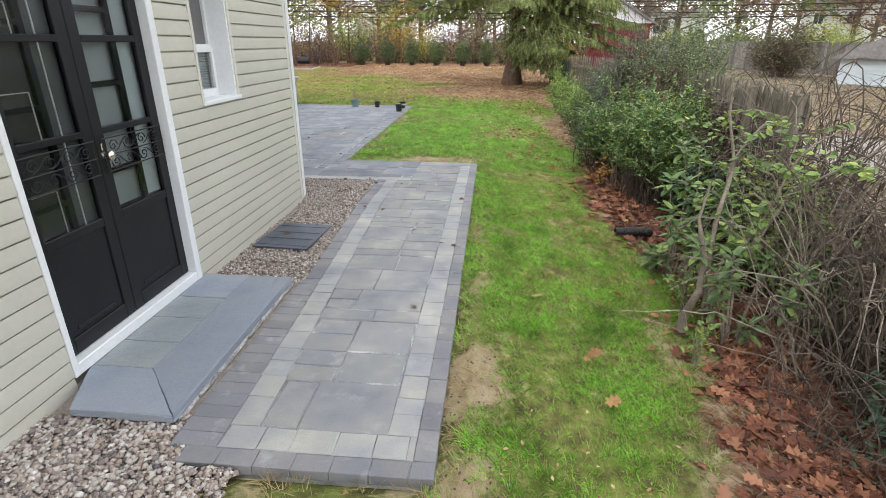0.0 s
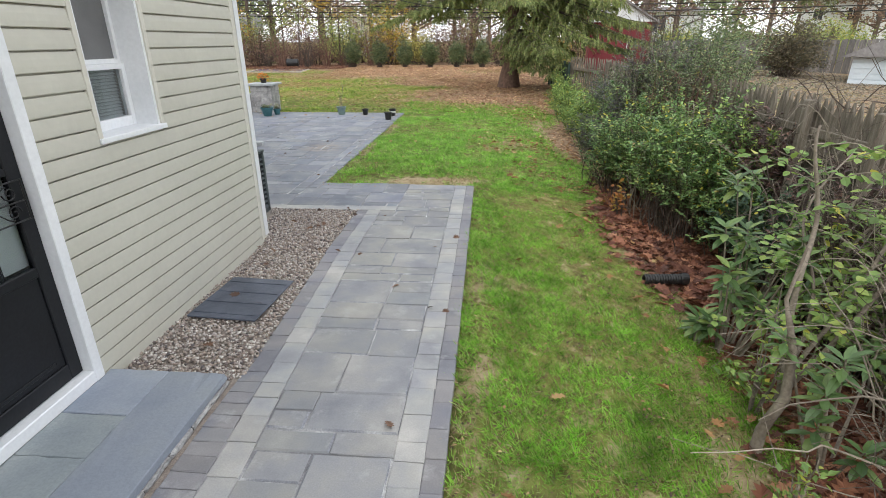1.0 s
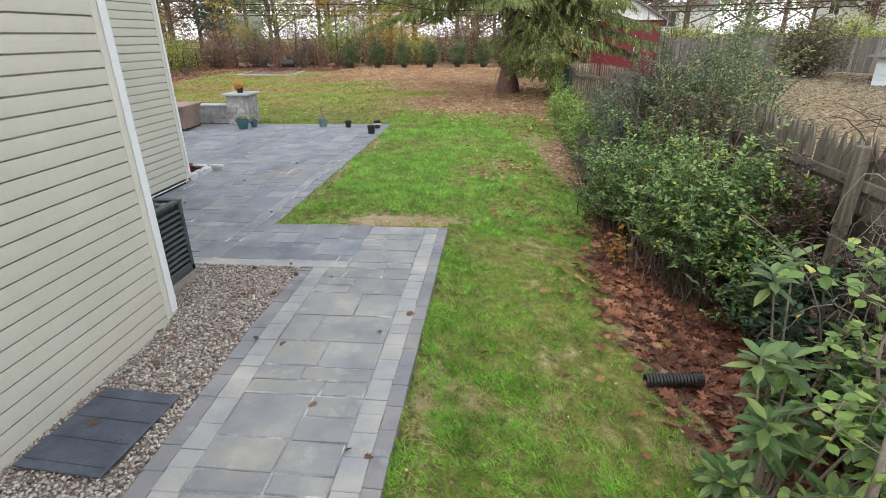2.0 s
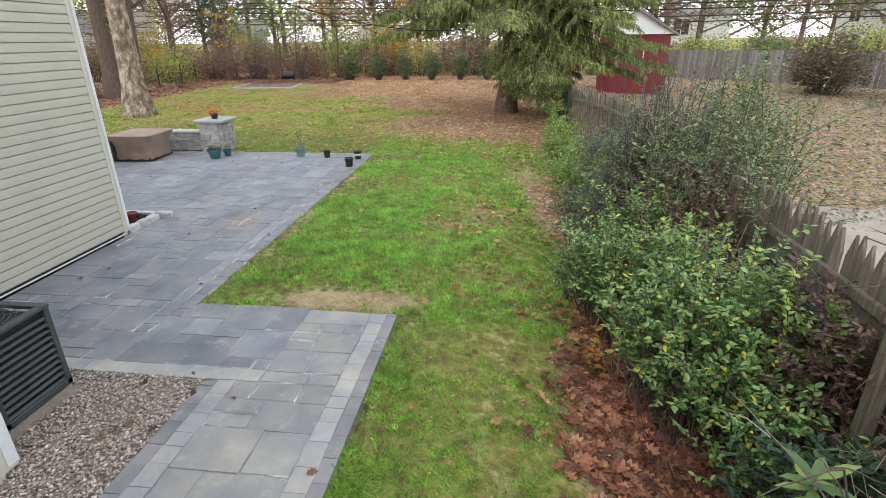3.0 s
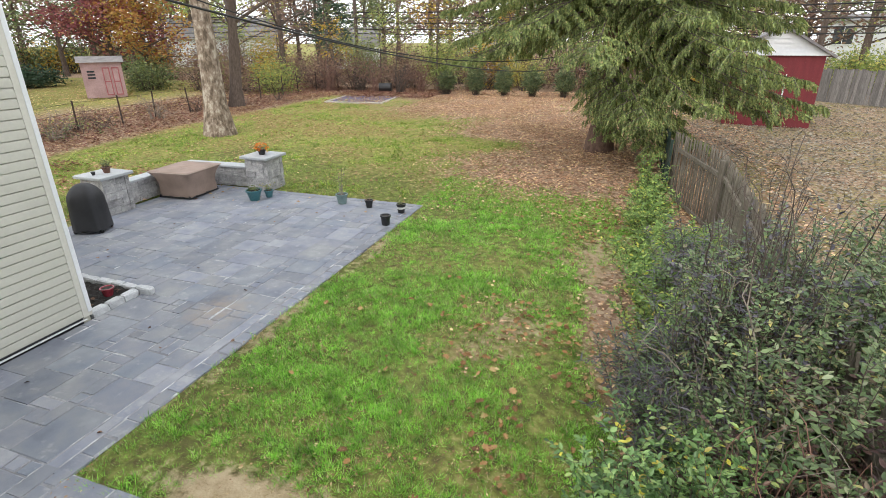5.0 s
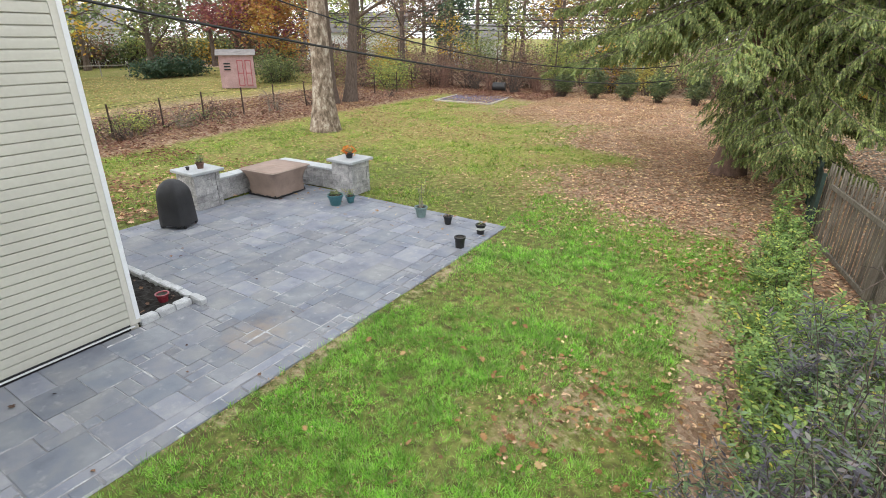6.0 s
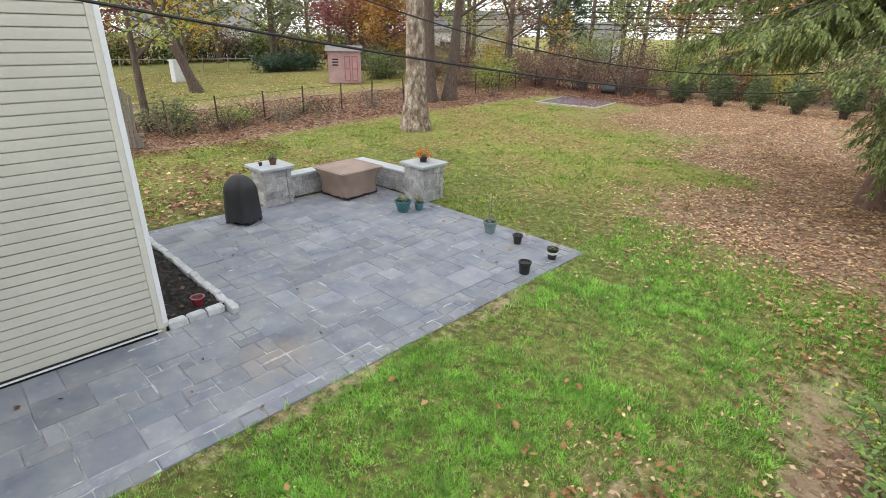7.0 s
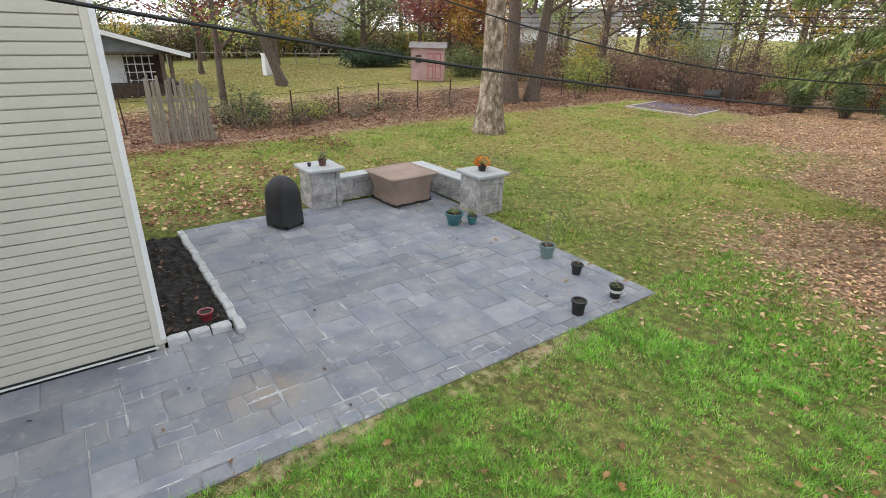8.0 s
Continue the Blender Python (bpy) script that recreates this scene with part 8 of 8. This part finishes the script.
# ---- grass ----
def grass_on(tufts, per, x0, x1, y0, y1, h, w, seed, label, mat=GRASS, straw=False, wide=0.018, patchy=False):
    """Tufts of bent blades; thin where the soil is bare or the leaves lie."""
    r = np.random.default_rng(seed)
    X, Y = r.uniform(x0, x1, tufts), r.uniform(y0, y1, tufts)
    lush = smooth(0.3, 0.55, fbm(X * 1.15, Y * 1.15, 4.0))
    dens = 1 - np.clip(litter_w(X, Y) * 1.5 - 0.3, 0, 1) - np.clip(bare_w(X, Y) * 1.5 - 0.25, 0, 0.97)
    if patchy:
        dens = dens * (0.12 + 0.88 * smooth(0.56, 0.44, fbm(X * 0.6, Y * 0.6, 9.0)))
    dens = dens * (1.0 - (0.35 if patchy else 0.72) * dry_w(X, Y)) * (0.5 + 0.5 * lush) * (0.42 + 0.58 * smooth(0.36, 0.5, fbm(X * 1.6, Y * 1.6, 6.0))) * (0.6 + 0.55 * smooth(0.35, 0.5, fbm(X * 4.5, Y * 4.5, 16.0)))
    if straw:
        dens = np.clip(bare_w(X, Y) + 1.2 * bell(X, Y, 1.65, 3.3, 0.3, 2.6) + 0.3 * (1 - lush), 0, 1) * 0.9
    keep = (r.uniform(0, 1, tufts) < dens) & ~paved(X, Y, 0.012)
    X, Y, lush = X[keep], Y[keep], lush[keep]
    tall = np.repeat(r.uniform(0.55, 1.25, len(X)) * (0.6 + 0.55 * lush), per)
    X, Y = np.repeat(X, per), np.repeat(Y, per)
    m = len(X)
    a = r.uniform(0, 2 * np.pi, m)
    c, s = np.cos(a), np.sin(a)
    q = np.abs(r.normal(0, wide, m))
    X, Y = X - s * q, Y + c * q
    ok = ~paved(X, Y, -0.015)
    X, Y, c, s, tall = X[ok], Y[ok], c[ok], s[ok], tall[ok]
    m = len(X)
    P = np.stack([X, Y, land(X, Y) - 0.008], 1)
    z = np.zeros(m)
    tilt = r.uniform(0.1, 1.0, m) if not straw else r.uniform(0.8, 1.45, m)
    R = np.stack([np.stack([c, s, z], 1), np.stack([-s, c, z], 1), np.stack([-s * np.sin(tilt), c * np.sin(tilt), np.cos(tilt)], 1)], 2)
    hh = h * r.uniform(0.5, 1.2, m) * tall
    V, F = scatter(*(SLIVER if y1 > 12 else BLADE), P, R, np.stack([w * r.uniform(0.6, 1.3, m), hh, hh], 1))
    return tagged(new("grass", np_mesh("grass", V, F, mat)), label, "grass", kind="stuff")


grass_on(30000, 13, 0.04, 2.1, 0.3, 8.6, 0.047, 0.0038, 301, "short green lawn grass beside the walk", wide=0.028)
grass_on(20000, 14, -2.2, 2.2, 8.2, 13.0, 0.066, 0.0078, 302, "short green lawn grass beside the patio")
grass_on(15000, 13, -2.4, 2.2, 13.0, 19.0, 0.07, 0.0108, 303, "short green lawn grass past the patio", wide=0.03)
grass_on(52000, 9, -15, 2.0, 16.2, 33.0, 0.075, 0.0172, 304, "thinning patchy lawn grass in the back yard", GRASSFAR, wide=0.06, patchy=True)
grass_on(12000, 10, -15, -8.3, 8, 17, 0.075, 0.0145, 305, "leaf-strewn lawn grass west of the patio", GRASSFAR, wide=0.05, patchy=True)
grass_on(15000, 7, -2.2, 2.1, 0.2, 9.0, 0.075, 0.0045, 306, "dry straw on bare soil", DRYGRASS, True, 0.03)
grass_on(9000, 6, -2.2, 2.2, 9.0, 18.0, 0.07, 0.007, 307, "dry straw in the thin lawn", DRYGRASS, True, 0.03)
leaves_on(26000, -2.2, 2.0, 0.5, 19, lambda x, y: np.where(paved(x, y, 0.03), 0, 0.15 + 0.85 * smooth(6, 11, y)) * (0.1 + 0.85 * smooth(0.52, 0.4, fbm(x * 1.6, y * 1.6, 6.0))), LEAF2, 0.03, TANLITTER, 213, "crumbled leaf bits in the grass", 0.045)
leaves_on(9000, -15.5, -9.0, 34, 39.5, lambda x, y: np.clip(litter_w(x, y) - 0.2, 0, 1), LEAF2, 0.14, REDLEAF, 218, "orange-brown leaf pile behind the timber bed", 0.05)

grass_on(7000, 5, 0.04, 2.1, 0.3, 8.6, 0.035, 0.004, 308, "short brown stubble in the lawn beside the walk", DRYGRASS, wide=0.03)
leaves_on(7000, 0.05, 2.0, 0.3, 9, lambda x, y: 0.25 + 0.75 * smooth(0.5, 0.38, fbm(x * 3.1, y * 3.1, 26.0)), LEAF2, 0.022, DEADLEAF, 217, "brown crumbs of leaf among the grass", 0.02)

# ---- siding courses ----
COURSE = 0.109
BOARD = {}


def board(parent, L, m):
    key = round(L, 3)
    if key not in BOARD:
        prof = [(0.0, 0.0), (0.03, 0.0), (0.032, 0.004), (0.0315, 0.03), (0.029, 0.065), (0.0245, COURSE - 0.010), (-0.003, COURSE - 0.010)]
        V = [(x, y, z) for y in (0, L) for x, z in prof]
        n = len(prof)
        F = [(i, (i + 1) % n, n + (i + 1) % n, n + i) for i in range(n)]
        BOARD[key] = np_mesh("siding_board", V, F, VINYL)
    o = under(new("siding_board", BOARD[key]), parent)
    o.matrix_basis = m


def siding(parent, x, y0, y1, z0, z1, holes):
    z = z0
    while z < z1 - 0.05:
        runs = [(y0, y1)]
        for a, b, c, d in holes:
            if z + COURSE * 0.55 > c and z + COURSE * 0.45 < d:
                runs = [s for r0, r1 in runs for s in ((r0, min(r1, a)), (max(r0, b), r1)) if s[1] - s[0] > 0.02]
        for a, b in runs:
            board(parent, b - a, pose(x, a, z))
        z += COURSE


siding(w, HX, -8, HY - 0.087, -0.032, EAVE - 0.1, [(DY0 - 0.014, DY1 + 0.037, 0, DZ1 + 0.09), (WY0 - 0.036, WY1 + 0.036, WZ0 - 0.03, WZ1 + 0.03)])
siding(w2, KX, HY, KY - 0.102, 0.075, EAVE + 1.1, [])

# ---- paving ----
M = 0.1625


def slab_mesh(L, W, H, mat, seed, pale=False):
    """One paver: chamfered, its upper rim slightly worn."""
    r = np.random.default_rng(seed)
    g, c = 0.0013, 0.0038
    V, F = [], []
    if pale:
        c = 0.013 if L * W > 0.06 else 0.018
    for inset, z in ((0, -H), (0, -c), (c, 0)):
        for x, y in ((0, 0), (1, 0), (1, 1), (0, 1)):
            j = r.uniform(-0.0035, 0.0035, 2)
            V.append(((g + inset) + x * (L - 2 * g - 2 * inset) + j[0], (g + inset) + y * (W - 2 * g - 2 * inset) + j[1], z))
    F = [(8, 9, 10, 11)]
    for lv in (0, 4):
        for i in range(4):
            k = (i + 1) % 4
            F.append((lv + i, lv + k, lv + 4 + k, lv + 4 + i))
    return V, F


SLABS = {}


def lay(parent, x, y, L, W, mat, name="paver", k=0):
    key = (round(L, 3), round(W, 3), mat.name, k % 3)
    if key not in SLABS:
        chalky = mat in (FIELD, WALKFIELD) and k % 3 != 1
        V, F = slab_mesh(L, W, 0.055, mat, len(SLABS) + 900, chalky)
        SLABS[key] = np_mesh(name, V, F, mat)
        if chalky:
            SLABS[key].materials.append(PALEEDGE)
            for i in ((5, 6, 7, 8), (6, 7), (5, 8))[len(SLABS) % 3]:
                SLABS[key].polygons[i].material_index = 1
    o = under(new(name, SLABS[key]), parent)
    o.matrix_basis = pose(x, y, RNG.uniform(-0.002, 0.0025), RNG.uniform(-0.35, 0.35), RNG.uniform(-0.35, 0.35), 0)
    return o


def pack(x0, y0, nx, ny, seed, small=1.0):
    """A random ashlar pattern on a square module; small: how often the lesser sizes come."""
    r = np.random.default_rng(seed)
    full = np.zeros((nx, ny), bool)
    sizes = [(3, 3), (3, 2), (2, 3), (3, 3), (2, 2), (4, 3), (3, 4), (2, 1), (1, 2), (1, 1)]
    wts = np.array([3, 3, 3, 3, 2.0 * small, 2, 2, 1.2 * small, 1.2 * small, 0.8 * small])
    out = []
    for j in range(ny):
        for i in range(nx):
            if full[i, j]:
                continue
            order = r.choice(len(sizes), len(sizes), False, wts / wts.sum())
            for q in list(order) + [9]:
                a, b = sizes[q]
                if i + a <= nx and j + b <= ny and not full[i:i + a, j:j + b].any():
                    full[i:i + a, j:j + b] = True
                    out.append((x0 + i * M, y0 + j * M, a * M, b * M))
                    break
    return out


walkway = thing("walkway", "grey concrete paver walk with pale and dark border courses", "walkway", kind="structure")
part("bedding", boxes((WALK_X0 + 0.01, WALK_X1 - 0.012, WALK_Y0 + 0.012, WALK_Y1 - 0.012, -0.13, -0.008), (SX + 0.05, WALK_X0 + 0.01, WALK_Y0 + 0.1, 7.0, -0.13, -0.009)), JOINT, walkway)
XL1, XL2, XR1, XR2 = -1.06, -0.9, -0.22, -0.06    # left dark | left pale | field | right pale | right dark


def spread(y):
    """The house-side border draws away from the lawn side as the walk runs north."""
    return -0.045 * max(0.0, min(y, 5.6) - 1.5)


k = 0
y = WALK_Y0 + 0.11
while y < 3.5:                                    # dark soldiers beside the step
    lay(walkway, SX + 0.05, y, XL1 + spread(y) - SX - 0.05, 0.104, DARKBRICK, "brick", k)
    y += 0.104
    k += 1
while y < 6.95:                                   # and stretchers beside the gravel
    L = min((0.2, 0.24)[k % 2], 6.96 - y)
    lay(walkway, XL1 + spread(y) - 0.13, y, 0.13, L, DARKBRICK, "brick", k)
    y += L
    k += 1
x = XL1 - 0.15
while x < WALK_X1 - 0.02:                         # dark header at the near end
    L = min(0.19, WALK_X1 - x)
    lay(walkway, x, WALK_Y0, L, 0.11, DARKBRICK, "brick", k)
    x += L
    k += 1
x = XL1
while x < XR2 - 0.02:                             # pale row inside it
    L = min((0.2, 0.17, 0.22)[k % 3], XR2 - x)
    lay(walkway, x, WALK_Y0 + 0.11, L, 0.165, LIGHTPAVE, "paver", k)
    x += L
    k += 1
for xa, xb, skew, mat, y_a, y_b, nm in ((XL1, XL2, 1, LIGHTPAVE, WALK_Y0 + 0.275, 6.995, "paver"), (XR1, XR2, 0, LIGHTPAVE, WALK_Y0 + 0.275, WALK_Y1 - 0.02, "paver"), (XR2, WALK_X1, 0, DARKBRICK, WALK_Y0 + 0.11, WALK_Y1 - 0.005, "brick")):
    y = y_a
    while y < y_b - 0.02:
        L = min((0.165, 0.215, 0.2, 0.14, 0.24)[(k * 3) % 5] if mat is LIGHTPAVE else 0.22, y_b - y)
        lay(walkway, xa + skew * spread(y), y, xb - xa, L, mat, nm, k)
        y += L
        k += 1
rw = random.Random(17)
y = WALK_Y0 + 0.275
while y < WALK_Y1 - 0.05:                         # field: courses of mixed depth, cut to the skewed border
    end = 7.0 if y < 6.95 else WALK_Y1
    D = min(rw.choice((0.16, 0.245, 0.33, 0.33, 0.41)), end - y)
    if end - y - D < 0.1:
        D = end - y
    lean = spread(y) if y < 6.95 else 0.0
    x0, W_ = XL2 + lean, XR1 - XL2 - lean
    cuts = rw.choice(((1.0,), (0.55, 0.45), (0.4, 0.6), (0.36, 0.36, 0.28), (0.25, 0.45, 0.3), (0.62, 0.38))) if D < 0.3 else rw.choice(((0.5, 0.5), (0.58, 0.42), (0.42, 0.58), (0.3, 0.7)))
    for q in cuts:
        if D > 0.3 and q < 0.43 and rw.random() < 0.6:
            lay(walkway, x0, y, q * W_, D * 0.5, WALKFIELD, "paver", k)
            lay(walkway, x0, y + D * 0.5, q * W_, D * 0.5, WALKFIELD, "paver", k + 1)
        else:
            lay(walkway, x0, y, q * W_, D, WALKFIELD, "paver", k)
        x0 += q * W_
        k += 2
    y += D

patio = thing("patio", "grey random-pattern paver patio with a pale border", "patio", kind="structure")
part("bedding", boxes((PATIO_X0 + 0.012, PATIO_X1 - 0.012, KY + 0.8, PATIO_Y1 - 0.012, -0.13, -0.008), (KX + 0.03, PATIO_X1 - 0.012, PATIO_Y0 + 0.012, KY + 0.8, -0.13, -0.008), (PATIO_X1 - 0.012, WALK_X0 + 0.01, PATIO_Y0 + 0.012, WALK_Y1 - 0.012, -0.13, -0.008), (WALK_X0 + 0.01, XL2, 6.9, WALK_Y1 - 0.012, -0.132, -0.009)), JOINT, patio)
pieces = []
BW = 0.17
# borders: right edge, far edge, left edge, gravel side of the link
y = WALK_Y1 - 0.02
while y < PATIO_Y1 - 0.03:
    pieces.append((PATIO_X1 - BW, y, BW, min(0.24, PATIO_Y1 - y)))
    y += 0.24
x = PATIO_X0
while x < PATIO_X1 - BW - 0.02:
    pieces.append((x, PATIO_Y1 - BW, min(0.24, PATIO_X1 - BW - x), BW))
    x += 0.24
y = BY1
while y < PATIO_Y1 - BW - 0.03:
    pieces.append((PATIO_X0, y, BW, min(0.24, PATIO_Y1 - BW - y)))
    y += 0.24
x = KX + 0.03
while x < XL2 - 0.03:
    L = min(0.24, XL2 - x)
    pieces.append((x, PATIO_Y0 + 0.0, L, 0.16))
    x += L
# field south of the bed line, east of the rear wing
nx = int((XL2 - KX) / M)
link = pack(KX + 0.03, PATIO_Y0 + 0.16, nx, 7, 6, 3.5)
nx2 = int((PATIO_X1 - BW - KX - 0.03) / M)
side = pack(KX + 0.03, PATIO_Y0 + 0.16 + 7 * M, nx2, 17, 7, 1.6)
y_main = PATIO_Y0 + 0.16 + 24 * M
main = pack(PATIO_X1 - BW - 37 * M, y_main, 37, int((PATIO_Y1 - BW - y_main) / M), 8)
xs_left = KX + 0.03 + nx2 * M
pieces += [(max(px, PATIO_X0 + BW), py, L - max(0, PATIO_X0 + BW - px), W) for px, py, L, W in link + side + main if px + L > PATIO_X0 + BW + 0.05]
# slivers that close the modules to the borders
if PATIO_X1 - BW - xs_left > 0.02:
    pieces.append((xs_left, WALK_Y1 - 0.02, PATIO_X1 - BW - xs_left, y_main - WALK_Y1 + 0.02))
y_top = y_main + int((PATIO_Y1 - BW - y_main) / M) * M
xq = PATIO_X0 + BW
while xq < PATIO_X1 - BW - 0.02:
    L = min(0.3, PATIO_X1 - BW - xq)
    if PATIO_Y1 - BW - y_top > 0.02:
        pieces.append((xq, y_top, L, PATIO_Y1 - BW - y_top))
    xq += L
pieces.sort(key=lambda q: (q[0] - 1.0) ** 2 * 0.6 + (q[1] - 9.0) ** 2)
restV, restF, rims, nb = [], [], [], 0
for k, (x, y, L, W) in enumerate(pieces):
    if L < 0.015 or W < 0.015:
        continue
    if k < 300:
        lay(patio, x, y, L, W, LIGHTPAVE if (W < 0.165 and y < 7.1) else FIELD, "paver", k)
    else:
        V, F = slab_mesh(L, W, 0.055, FIELD_REST, k)
        V = np.array(V) + np.array([x, y, RNG.uniform(-0.002, 0.0025)])
        restV.append(V)
        restF.append(np.array(F) + nb)
        rims += [1 if q in ((5, 6), (7, 8), (6, 7), ())[k % 4] else 0 for q in range(9)]
        nb += len(V)
rest = npart("far_pavers", np.concatenate(restV), np.concatenate(restF), FIELD_REST, patio)
tagged(rest, kind="stuff")
rest.data.materials.append(PALEEDGE)
for q, f in zip(rims, rest.data.polygons):
    f.material_index = q
